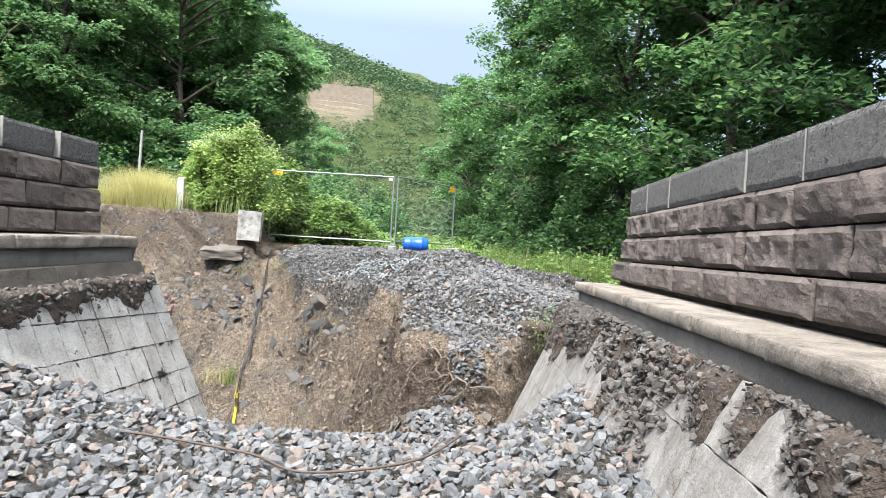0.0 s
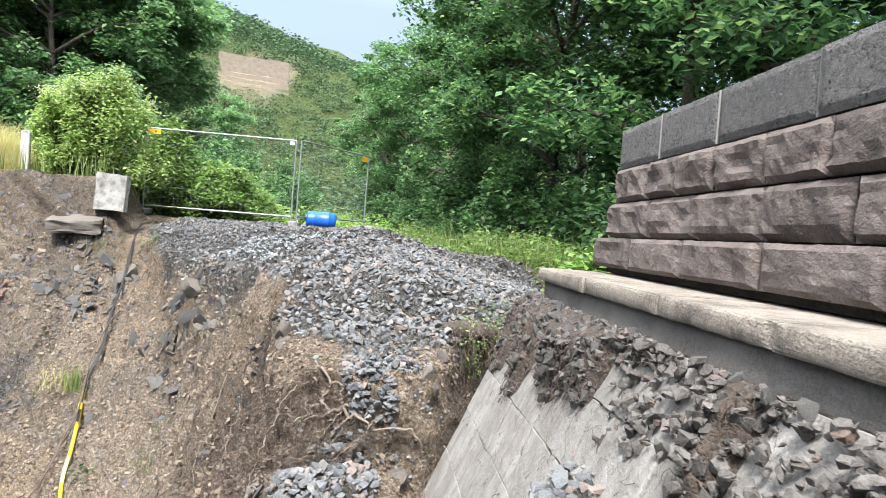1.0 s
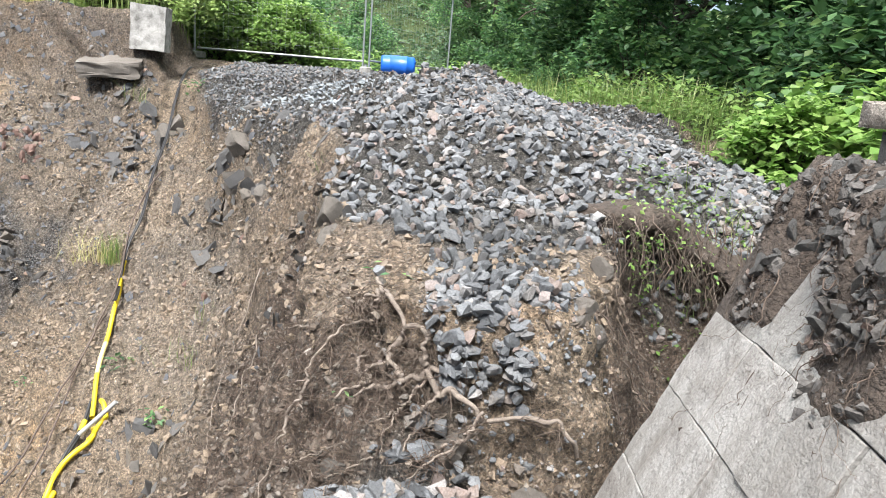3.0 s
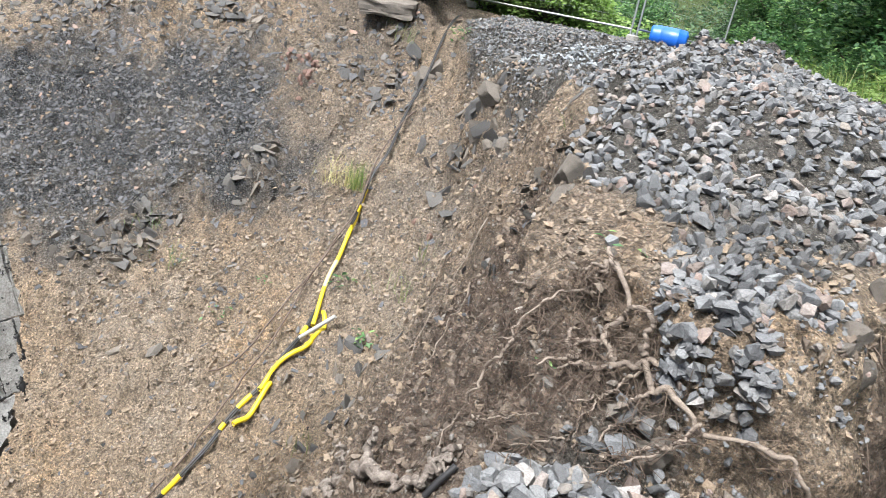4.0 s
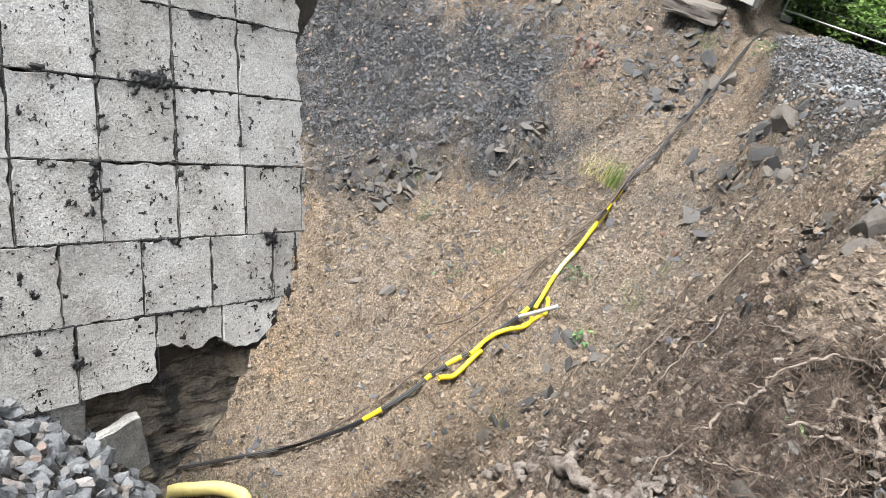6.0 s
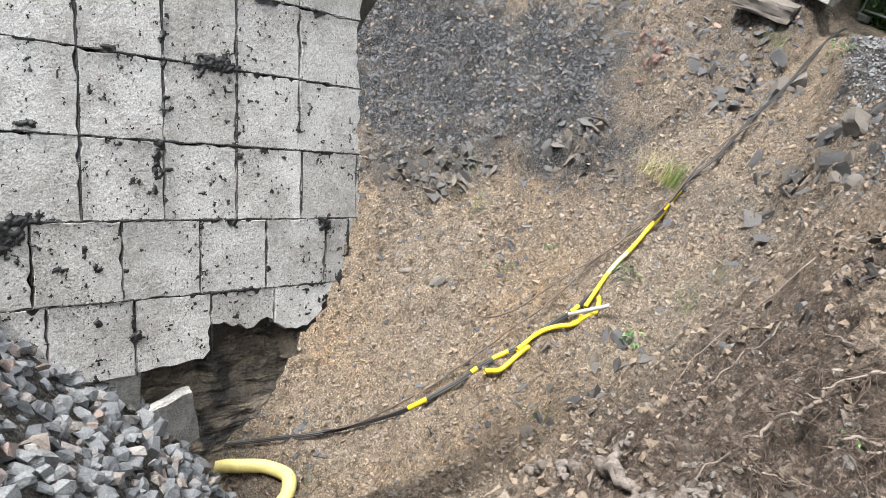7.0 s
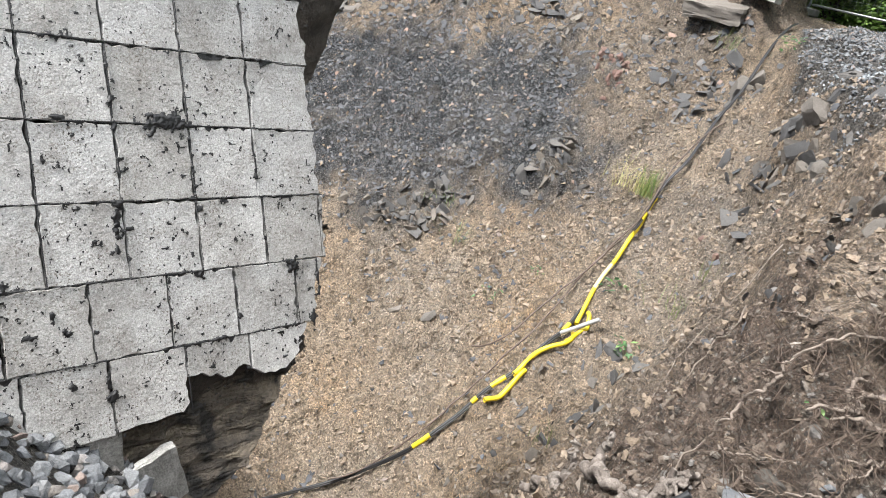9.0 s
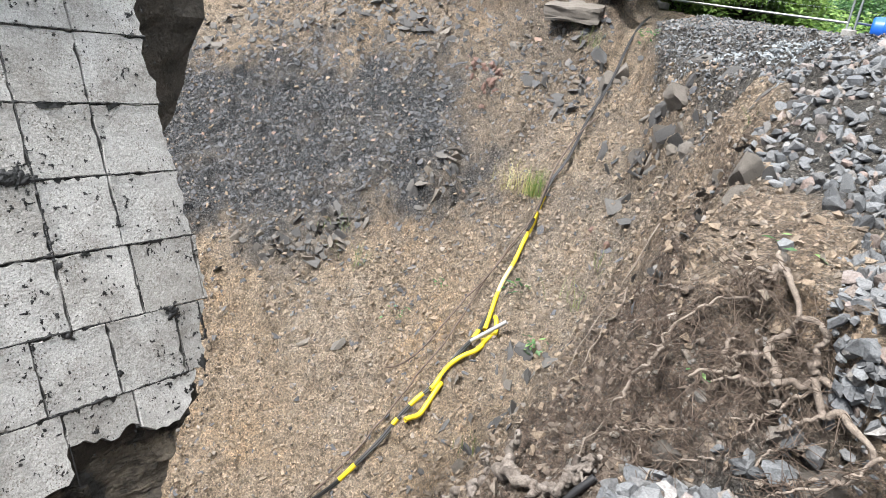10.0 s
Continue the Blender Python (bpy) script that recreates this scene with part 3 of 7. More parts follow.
def ground(x, y, rough=True):
    x, y = np.asarray(x, float), np.asarray(y, float)
    wob = 0.17 * fbm(x * 1.3, y * 1.3, 4, 3) + 0.07 * fbm(x * 4.5, y * 4.5, 3, 13) if rough else 0.0
    wob2 = 0.10 * fbm(x * 3.1, y * 3.1, 3, 9) if rough else 0.0
    d = inside(BED, x, y) + wob
    top = bed_top(x, y)
    face = top + np.minimum(0, d) * 2.3 - 0.0
    shelf = -0.30 + 1.4 * np.minimum(0, x + 0.48) - 0.9 * np.clip(7.1 - y, 0, 3) - 1.6 * np.clip(x - 0.32, 0, 0.5)
    side_a = 0.523 * x + 0.818 * y - 11.35
    side_b = -0.30 * x + 0.80 * y - 15.6
    side = smax(side_a, side_b, 0.5)
    dd = inside(FIELD, x, y) + wob
    rim = 1.85 + 0.05 * np.clip(x + 6, -60, 0) * -0.1
    field = rim + np.minimum(0, dd) * 2.2
    # The slide flattens out below the rims
    side = -smax(-side, -0.75, 0.3)
    rubble = (0.20 * fbm(x * 0.7, y * 0.7, 4, 21) + 0.13 * fbm(x * 2.6, y * 2.6, 4, 33) + 0.10 * np.abs(fbm(x * 5, y * 5, 3, 37)) + 0.12 * np.abs(fbm(0.9 * (0.84 * x - 0.54 * y), 3.0 * (0.54 * x + 0.84 * y), 4, 39))) if rough else 0.0
    low = smax(smax(side + rubble, shelf + wob2, 0.3), -7.2 + 0 * x, 0.5)
    z = smax(low, face + 0.5 * wob2, 0.12 + 0.75 * ramp(-0.35 - x, 0, 0.5) * ramp(14.5 - y, 0, 2.5))
    z = smax(z, field + 0.5 * wob2, 0.12)
    return smax(z, heap(x, y) + 0.35 * wob2, 0.1)

# ---- the ground: one sheet from the gap to the far hill ----
def hill(x, y):
    ridge = np.clip(57 - 0.33 * x, 18, 130) + 5 * fbm(x * 0.03, y * 0.03, 4, 50)
    return ridge * ramp(y, 95, 320) + 0.25 * np.clip(y - 320, 0, 150)


def land(x, y, rough=True):
    near = ground(x, y, rough)
    return near + hill(x, y)


GRAVEL = [(-5.0, 18.7), (-4.1, 16.5), (-3.6, 15.5), (-2.84, 14.6), (-1.34, 11.6), (-0.73, 9.7), (-0.82, 9.3), (-0.75, 8.9), (-0.43, 8.55), (-0.16, 8.2), (-0.12, 7.8), (-0.02, 7.62),
          (0.14, 7.62), (0.22, 7.85), (0.44, 8.2), (0.9, 8.95), (1.4, 8.85), (2.0, 8.9), (2.7, 10.3), (2.9, 12), (2.1, 14), (1.3, 17), (0.5, 21), (-2, 24), (-4.2, 21)]
PILE = [(-0.56, 7.0), (-0.42, 7.34), (-0.16, 7.44), (0.06, 7.40), (0.16, 7.3), (0.16, 6.95), (-0.3, 6.8)]
SLATES = [(-13.0, 13.6), (-9.8, 15.6), (-7.4, 16.3), (-6.2, 15.7), (-5.6, 14.6), (-6.8, 13.6), (-7.9, 12.2), (-9.4, 11.6), (-12, 10.6)]


def lines(lo, hi, step, far_lo, far_hi, grow=1.17):
    mid = np.arange(lo, hi, step)
    out, s, left, right = step, step, [], []
    v = lo
    while v > far_lo:
        s *= grow
        v -= s
        left.append(v)
    v, s = mid[-1], step
    while v < far_hi:
        s *= grow
        v += s
        right.append(v)
    return np.array(left[::-1] + mid.tolist() + right)


gx, gy = lines(-11.5, 3.4, 0.04, -900, 900), lines(6.2, 19.0, 0.04, -700, 900)
# Finer where the broken bank comes near
gx = np.unique(np.round(np.concatenate([gx[(gx < -2.2) | (gx > 1.7)], np.arange(-2.2, 1.7, 0.026)]), 4))
gy = np.unique(np.round(np.concatenate([gy[(gy < 6.9) | (gy > 10.2)], np.arange(6.9, 10.2, 0.026)]), 4))
GX, GY = np.meshgrid(gx, gy)
GZ = land(GX, GY)
# Steep faces are broken and lumpy, not only high and low
sx, sy = np.gradient(GZ, gx, axis=1), np.gradient(GZ, gy, axis=0)
steep = ramp(np.hypot(sx, sy), 0.6, 2.0) * ramp(30 - np.hypot(GX, GY - 10), 0, 8)
lump = 0.12 * fbm(GX * 2.2 + GZ * 2.6, GY * 2.2 - GZ * 2.1, 4, 71) + 0.065 * fbm(GX * 6 + GZ * 7, GY * 6 - GZ * 6, 3, 75)
lump = lump + ramp(GX + 2.15, 0, 0.5) * ramp(1.65 - GX, 0, 0.4) * ramp(10.15 - GY, 0, 0.5) * (0.030 * fbm(GX * 13 + GZ * 15, GY * 13 - GZ * 13, 3, 77) + 0.02 * np.abs(fbm(GX * 27 + GZ * 20, GY * 27 - GZ * 22, 2, 79)))
# The loose slope: small steps across the fall line, clods and shallow runnels
loose = ramp(-inside(FIELD, GX, GY), -0.05, 0.3) * ramp(18.6 - GY, 0, 1.2) * ramp(12.5 + GX, 0, 1.5) * ramp(-0.55 - GX + 0.25 * np.clip(GY - 8.5, 0, 8), -0.1, 0.4) * ramp(GY, 6.4, 7.4)
stair = 5.2 * GZ + 1.1 * fbm(GX * 1.1, GY * 1.1, 3, 201) + 0.5 * fbm(GX * 4.2, GY * 4.2, 3, 203)
stair = (stair - np.floor(stair)) * ramp(fbm(GX * 0.9, GY * 0.9, 3, 207), -0.45, 0.35)
clod = np.maximum(fbm(GX * 5.5 + GZ * 2, GY * 5.5 - GZ * 2, 4, 211), -0.15)
heaped = loose * (0.10 * stair + 0.13 * clod + 0.07 * np.abs(fbm(GX * 11 + GZ * 4, GY * 11 - GZ * 4, 3, 215)) - 0.05 * ramp(np.abs(fbm(GX * 2.1 - GY * 0.9, GY * 0.9 + GX * 0.7, 3, 219)), 0.12, 0.0))
inv = 1 / np.sqrt(1 + sx**2 + sy**2)
VX, VY, VZ = GX - sx * inv * lump * steep, GY - sy * inv * lump * steep, GZ + inv * lump * (0.4 + 0.6 * steep) + heaped
idx = np.arange(GX.size).reshape(GX.shape)
quads = np.stack([idx[:-1, :-1], idx[:-1, 1:], idx[1:, 1:], idx[1:, :-1]], -1).reshape(-1, 4)
ground_mesh = np_mesh("ground", np.stack([VX, VY, VZ], -1).reshape(-1, 3), quads, SOIL, smooth=True)

w = 0.25 * fbm(GX * 1.7, GY * 1.7, 3, 81)
bed_d, field_d = inside(BED, GX, GY), inside(FIELD, GX, GY)
gravel = np.maximum(ramp(inside(GRAVEL, GX, GY) + 0.6 * w, -0.1, 0.12), ramp(inside(PILE, GX, GY), -0.1, 0.1))
near_heap = ramp(heap(GX, GY) - GZ + 0.25, 0.0, 0.2) * (GY < 7.5)
gravel = np.maximum(gravel, near_heap)
slate = ramp(inside(SLATES, GX, GY) + 2.6 * w + 0.9 * fbm(GX * 1.6, GY * 1.6, 4, 83) + 0.5 * fbm(GX * 6, GY * 6, 3, 85), -0.7, 0.9)
# Grey scree over the upper slope and below the bank
scree = 0.6 * ramp(GY + 0.25 * GX + 1.5 * w, 11.4, 13.6) + 0.5 * ramp(inside([(-2.6, 9.6), (-1.3, 9.4), (-2.0, 12.8), (-3.6, 14.5), (-3.6, 12.2)], GX, GY) + w, -0.2, 0.4)
slate = np.maximum(slate, np.clip(scree, 0, 0.42) * ramp(fbm(GX * 1.4, GY * 1.4, 4, 87), -0.7, 0.5))
face_d = ramp(-bed_d + 0.2 * w, 0.0, 0.12) * ramp(bed_d + 1.55 + 2.2 * w, 0, 1.0) * ramp(GX + 2.6 + w, 0, 0.7) * (GX < 3)
scarp = ramp(-field_d, 0, 0.1) * ramp(field_d + 0.75 + w, 0, 0.3)
face_d *= 1 - 0.6 * ramp(GX, -0.25, 0.05) * ramp(0.62 - GX, 0, 0.12)
bare = 0.62 * ramp(bed_d, -0.15, 0.0) * (1 - gravel) * ramp(10.5 - GY, 0, 0.8) * ramp(0.4 - GX, 0, 0.25)
humus = np.maximum(np.maximum(face_d, bare) * (1 - 0.6 * ramp(GY, 9.2, 10.4)), 0.45 * scarp)
turf = np.maximum(ramp(field_d - 0.1 + w, 0, 0.5), ramp(bed_d, 0.1, 0.4) * np.maximum(ramp(-inside(GRAVEL, GX, GY) - 0.1 + 0.3 * w, 0, 0.4) * (GX > 0), ramp(GY - 21, 0, 1.5)))
turf = np.maximum(turf, ramp(GY, 60, 90)) 
turf *= 1 - 0.9 * ramp(inside([(-54, 228), (-34, 236), (-29.5, 209), (-47, 207)], GX, GY), -2, 2)
layer = ground_mesh.attributes.new("soil", "FLOAT_COLOR", "POINT")
layer.data.foreach_set("color", np.stack([gravel, slate, humus, turf], -1).astype(np.float32).ravel())
ground_ob = tagged(new("ground", ground_mesh), "washed-out slope of sandy clay, slate and dark soil", "ground", kind="structure")


SHIFT_X, SHIFT_Y = VX - GX, VY - GY


def sampled(a, x, y):
    i, j = np.clip(np.searchsorted(gx, x) - 1, 0, len(gx) - 2), np.clip(np.searchsorted(gy, y) - 1, 0, len(gy) - 2)
    fx, fy = np.clip((x - gx[i]) / (gx[i + 1] - gx[i]), 0, 1), np.clip((y - gy[j]) / (gy[j + 1] - gy[j]), 0, 1)
    return (a[j, i] * (1 - fx) + a[j, i + 1] * fx) * (1 - fy) + (a[j + 1, i] * (1 - fx) + a[j + 1, i + 1] * fx) * fy


def on_land(x, y):
    """The height of the built ground, whose steep faces are pushed sideways too."""
    x, y = np.asarray(x, float), np.asarray(y, float)
    u, v = x, y
    for _ in range(4):
        u, v = x - sampled(SHIFT_X, u, v), y - sampled(SHIFT_Y, u, v)
    return sampled(VZ, u, v)


def land_lean(x, y):
    """For each place, the turn that lays a level thing on the slope there."""
    e = 0.06
    dx, dy = (on_land(x + e, y) - on_land(x - e, y)) / (2 * e), (on_land(x, y + e) - on_land(x, y - e)) / (2 * e)
    n = np.stack([-dx, -dy, np.ones_like(dx)], -1)
    n /= np.linalg.norm(n, axis=-1)[:, None]
    u = np.stack([np.ones_like(dx), 0 * dx, dx], -1)
    u /= np.linalg.norm(u, axis=-1)[:, None]
    return np.stack([u, np.cross(n, u), n], -1)

# ---- the two wing walls of the old bridge ----
def hewn_block(depth, length, height, rng, rough=0.02, nx=15, nz=8, margin=0.007):
    """A squared stone with a rough, quarry-faced front towards -x: origin at the front's lower near corner."""
    ys, zs = np.linspace(0, length, nx), np.linspace(0, height, nz)
    Y, Z = np.meshgrid(ys, zs)
    s = rng.integers(0, 1000)
    edge = np.minimum(np.minimum(Y, length - Y) / 0.035, np.minimum(Z, height - Z) / 0.03).clip(0, 1) ** 0.6
    X = -edge * (0.010 + rough * (0.55 + 0.6 * fbm(Y * 4 + s, Z * 6 + s, 2, int(s)) - 0.9 * np.abs(fbm(Y * 6 + s, Z * 9 + s, 3, int(s) + 7))))
    Y = np.clip(Y, margin, length - margin) + 0.004 * fbm(Y * 30, Z * 30 + s, 2, 5)
    Z = np.clip(Z, margin * 0.6, height - margin * 0.6) + 0.004 * fbm(Y * 30 + s, Z * 30, 2, 6)
    v = np.stack([X, Y, Z], -1).reshape(-1, 3)
    i = np.arange(nx * nz).reshape(nz, nx)
    faces = [(a, c, d, b) for a, b, c, d in zip(i[:-1, :-1].ravel(), i[:-1, 1:].ravel(), i[1:, :-1].ravel(), i[1:, 1:].ravel())]
    back = len(v)
    v = np.vstack([v, [(depth, margin, margin * 0.6), (depth, length - margin, margin * 0.6), (depth, length - margin, height - margin * 0.6), (depth, margin, height - margin * 0.6)]])
    lo, hi, near, far = i[0], i[-1], i[:, 0], i[:, -1]
    faces += [tuple(lo) + (back + 1, back), tuple(hi[::-1]) + (back + 3, back + 2), tuple(near[::-1]) + (back, back + 3), tuple(far) + (back + 2, back + 1), (back, back + 1, back + 2, back + 3)]
    return v, faces


def course(parent, name, x, y0, y1, z0, z1, depth, lengths, rng, mat, rough, flip, label=""):
    """One course of blocks from y1 back to y0, fronts at x; flip turns the fronts to +x."""
    y = y1
    while y > y0:
        n = rng.uniform(*lengths)
        v, f = hewn_block(depth, n, z1 - z0, rng, rough)
        if flip:
            v = v * (-1, 1, 1)
            f = [q[::-1] for q in f]
        part(name, np_mesh(name, v, f, mat), mat, parent, label, pose(x + rng.normal(0, 0.006), y - n, z0))
        y -= n
        if name == "capstone":
            part("mortar_joint", box_bm(-0.008, 0.05, -0.004, 0.004, 0.004, z1 - z0 - 0.006), MORTAR, parent, at=pose(x, y, z0))


def panel_mesh(y0, y1, s0, s1, rng, ragged=()):
    """A concrete facing slab in its wall's plane (y along, s up the slope), 4 cm thick; ragged: the sides that are broken ('low', 'far')."""
    g = 0.0014
    y0, y1, s0, s1 = y0 + g, y1 - g, s0 + g, s1 - g
    m = 5
    low = [(y0 + (y1 - y0) * k / m, s0 + (rng.uniform(-0.012, 0.03) if "low" in ragged and 0 <= k <= m else rng.normal(0, 0.0022))) for k in range(m + 1)]
    far = [(y1 + (rng.uniform(-0.014, 0.008) if "far" in ragged else rng.normal(0, 0.0022)), s0 + (s1 - s0) * k / m) for k in range(1, m)]
    top = [(y1 - (y1 - y0) * k / m, s1 + rng.normal(0, 0.0022)) for k in range(m + 1)]
    near = [(y0 + rng.normal(0, 0.0022), s1 - (s1 - s0) * k / m) for k in range(1, m)]
    ring = low + far + top + near
    n = len(ring)
    c = np.mean(ring, 0)
    inner = [(y + (c[0] - y) * 0.02, s + (c[1] - s) * 0.02) for y, s in ring]
    v = [(y, s, -0.045) for y, s in ring] + [(y, s, -0.003) for y, s in ring] + [(y, s, 0.0) for y, s in inner]
    f = [tuple(range(2 * n, 3 * n))]
    for a in (0, n):
        f += [(a + k, a + (k + 1) % n, a + n + (k + 1) % n, a + n + k) for k in range(n)]
    f.append(tuple(range(n))[::-1])
    return v, f


def facing(parent, rows, far_y, near_y, to_world, rng, width, pitch, shifts, mat):
    """Rows of slabs; row 0 is the top one. shifts: the first slab's width in rows that break joint."""
    for r in range(rows):
        s1 = -r * pitch
        y1, first = far_y, shifts.get(r, width)
        k = 0
        while y1 > near_y:
            wdt = first if k == 0 else width * rng.uniform(0.96, 1.04)
            v, f = panel_mesh(y1 - wdt, y1, s1 - pitch, s1, rng, ("far",) if k == 0 else ())
            part("panel", np_mesh("panel", v, f, mat), mat, parent, at=to_world @ pose(0, 0, rng.normal(0, 0.004)))
            y1 -= wdt
            k += 1


def slope_frame(a, b, c, z_top, inward):
    """The frame of a sloping wall face x = a*y + b*z + c: its x runs along +y, its y up the slope, its z out of the face."""
    up = Vector((b, 0, 1)).normalized()
    along = Vector((a, 1, 0)).normalized()
    out = along.cross(up)
    if (out.x > 0) != inward:
        out = -out
    m = Matrix((along, up, out)).transposed().to_4x4()
    m.translation = (b * z_top + c, 0, z_top)
    return m


def core_mesh(x_of, back, y0, y1, z0, z1, seed, nz=40, ny=60, rough=0.05):
    """A rough solid behind the facing: front x_of(y, z), back plane x = back; the end at y1 is broken off unevenly."""
    Z, T = np.meshgrid(np.linspace(z0, z1, nz), np.linspace(0, 1, ny), indexing="ij")
    end = y1(Z) + 0.06 * fbm(Z * 4, Z * 0 + seed, 3, seed)
    Y = y0 + (end - y0) * T
    X = x_of(Y, Z) + rough * fbm(Y * 3.3, Z * 5, 4, seed) * np.sign(x_of(0, 0) - back)
    v = np.stack([X, Y, Z], -1)
    B = np.stack([0 * X + back, Y, Z], -1)
    verts = np.concatenate([v.reshape(-1, 3), B.reshape(-1, 3)])
    i = np.arange(nz * ny).reshape(nz, ny)
    j = i + nz * ny
    q = [np.stack([i[:-1, :-1], i[:-1, 1:], i[1:, 1:], i[1:, :-1]], -1).reshape(-1, 4), np.stack([j[:-1, :-1], j[1:, :-1], j[1:, 1:], j[:-1, 1:]], -1).reshape(-1, 4)]
    for e in (0, -1):
        q.append(np.stack([i[:-1, e], i[1:, e], j[1:, e], j[:-1, e]], -1))
        q.append(np.stack([i[e, :-1], i[e, 1:], j[e, 1:], j[e, :-1]], -1))
    return verts, np.concatenate(q)


rng = np.random.default_rng(11)
# East wall: parapet on a ledge, over a face that leans inwards below
wall_e = thing("wall_east", "dark hewn-stone parapet on a ledge over a leaning concrete-panelled wall", "wall", kind="structure")
course(wall_e, "capstone", 1.65, -9, 7.45, 1.865, 2.135, 0.42, (0.72, 0.82), rng, CAP, 0.004, False)
course(wall_e, "block", 1.635, -9, 7.42, 1.635, 1.86, 0.40, (0.42, 0.72), rng, HEWN, 0.05, False)
course(wall_e, "block", 1.62, -9, 7.45, 1.40, 1.63, 0.42, (0.40, 0.75), rng, HEWN, 0.05, False)
course(wall_e, "plinth_stone", 1.50, -9, 7.35, 1.205, 1.395, 0.55, (0.55, 0.85), rng, HEWN, 0.03, False)
course(wall_e, "ledge_slab", 1.12, -9, 7.3, 1.085, 1.17, 0.95, (0.75, 1.1), rng, LEDGE, 0.004, False)
part("filling", box_bm(1.68, 2.02, -9, 7.3, 1.17, 1.86), HEWN, wall_e)
# Dark fill in place of the thin shadow between plinth and ledge
gap_fill_e = box_bm(1.56, 2.02, -9, 7.25, 1.172, 1.203)
part("mortar_bed", gap_fill_e, CORE, wall_e)
part("concrete_band", np_mesh("concrete_band", *core_mesh(lambda y, z: 1.15 + 0 * y * z, 2.1, -9.0, lambda z: 7.22 + 0 * z, -0.4, 1.083, 5, 12, 90, 0.015), BAND, True), BAND, wall_e)
EAST = slope_frame(0.0, 0.441, 0.668, 0.989, False)
part("core", np_mesh("core", *core_mesh(lambda y, z: 0.668 + 0.441 * z + 0.05 + 0 * y, 2.05, -9.0, lambda z: 7.38 + 0 * z, -3.2, 0.98, 8, 40, 110, 0.015), CORE, False), CORE, wall_e)
facing(wall_e, 12, 7.46, 1.0, EAST, rng, 0.315, 0.30, {1: 0.2, 3: 0.17, 5: 0.2}, PANEL_DIRTY)

# The whole east wall is tilted to fit the camera's view
wall_e.matrix_basis = pose(0, 7.2, 0, -0.57) @ pose(0, -7.2, 0)

# West wall
wall_w = thing("wall_west", "leaning wall of pale tarred concrete panels, broken off below a dark parapet", "wall", kind="structure")
course(wall_w, "capstone", -3.77, -9, 7.15, 2.03, 2.28, 0.42, (0.72, 0.82), rng, CAP, 0.004, True)
course(wall_w, "block", -3.75, -9, 7.1, 1.80, 2.025, 0.40, (0.42, 0.72), rng, HEWN, 0.05, True)
course(wall_w, "block", -3.74, -9, 7.15, 1.57, 1.795, 0.42, (0.40, 0.75), rng, HEWN, 0.05, True)
course(wall_w, "plinth_stone", -3.70, -9, 7.12, 1.36, 1.56, 0.55, (0.55, 0.85), rng, HEWN, 0.03, True)
course(wall_w, "ledge_slab", -3.36, -9, 7.25, 1.24, 1.35, 0.95, (0.75, 1.1), rng, LEDGE, 0.006, True)
part("filling", box_bm(-4.2, -3.8, -9, 7.0, 1.36, 2.03), HEWN, wall_w)
part("concrete_band", np_mesh("concrete_band", *core_mesh(lambda y, z: -3.40 + 0 * y * z, -4.3, -9.0, lambda z: 7.2 + 0 * z, -0.2, 1.238, 6, 12, 90, 0.015), BAND, True), BAND, wall_w)
WEST = slope_frame(-0.049, -0.441, -2.415, 0.985, True)


def west_end(z):
    return np.interp(z, [-3.0, -1.9, -1.44, -1.34, -1.11, -0.93, 0.4, 1.0], [5.7, 6.35, 6.66, 6.80, 7.06, 7.2, 7.22, 7.22])


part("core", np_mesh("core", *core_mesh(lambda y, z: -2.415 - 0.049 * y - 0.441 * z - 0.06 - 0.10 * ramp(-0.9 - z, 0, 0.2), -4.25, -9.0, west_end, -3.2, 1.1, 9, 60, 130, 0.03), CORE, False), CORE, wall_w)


# Fitted to the camera's view: row tops falling towards the gap, and upright joints
WEST_FALL, WEST_PITCH = 0.066, 0.302
WEST_JOINTS = {6: (7.158, 6.844, 6.541, 6.232, 5.925), 7: (6.887, 6.585, 6.272, 5.966), 5: (7.335, 7.022, 6.703, 6.397, 6.095, 5.786)}
WEST_EDGE = {3: (7.33, 7.345), 4: (7.352, 7.345), 5: (7.362, 7.35), 6: (7.325, 7.25), 7: (7.205, 7.15)}
WEST_LOW = {(7, 0): (0.14, 0.10, 0.12, 0.165), (7, 1): (0.155, 0.15, 0.14, 0.16), (7, 2): (0.0, 0.005, 0.02, 0.05)}


def west_line(r, y):
    return 0.173 - WEST_PITCH * r - WEST_FALL * (y - 7.3)


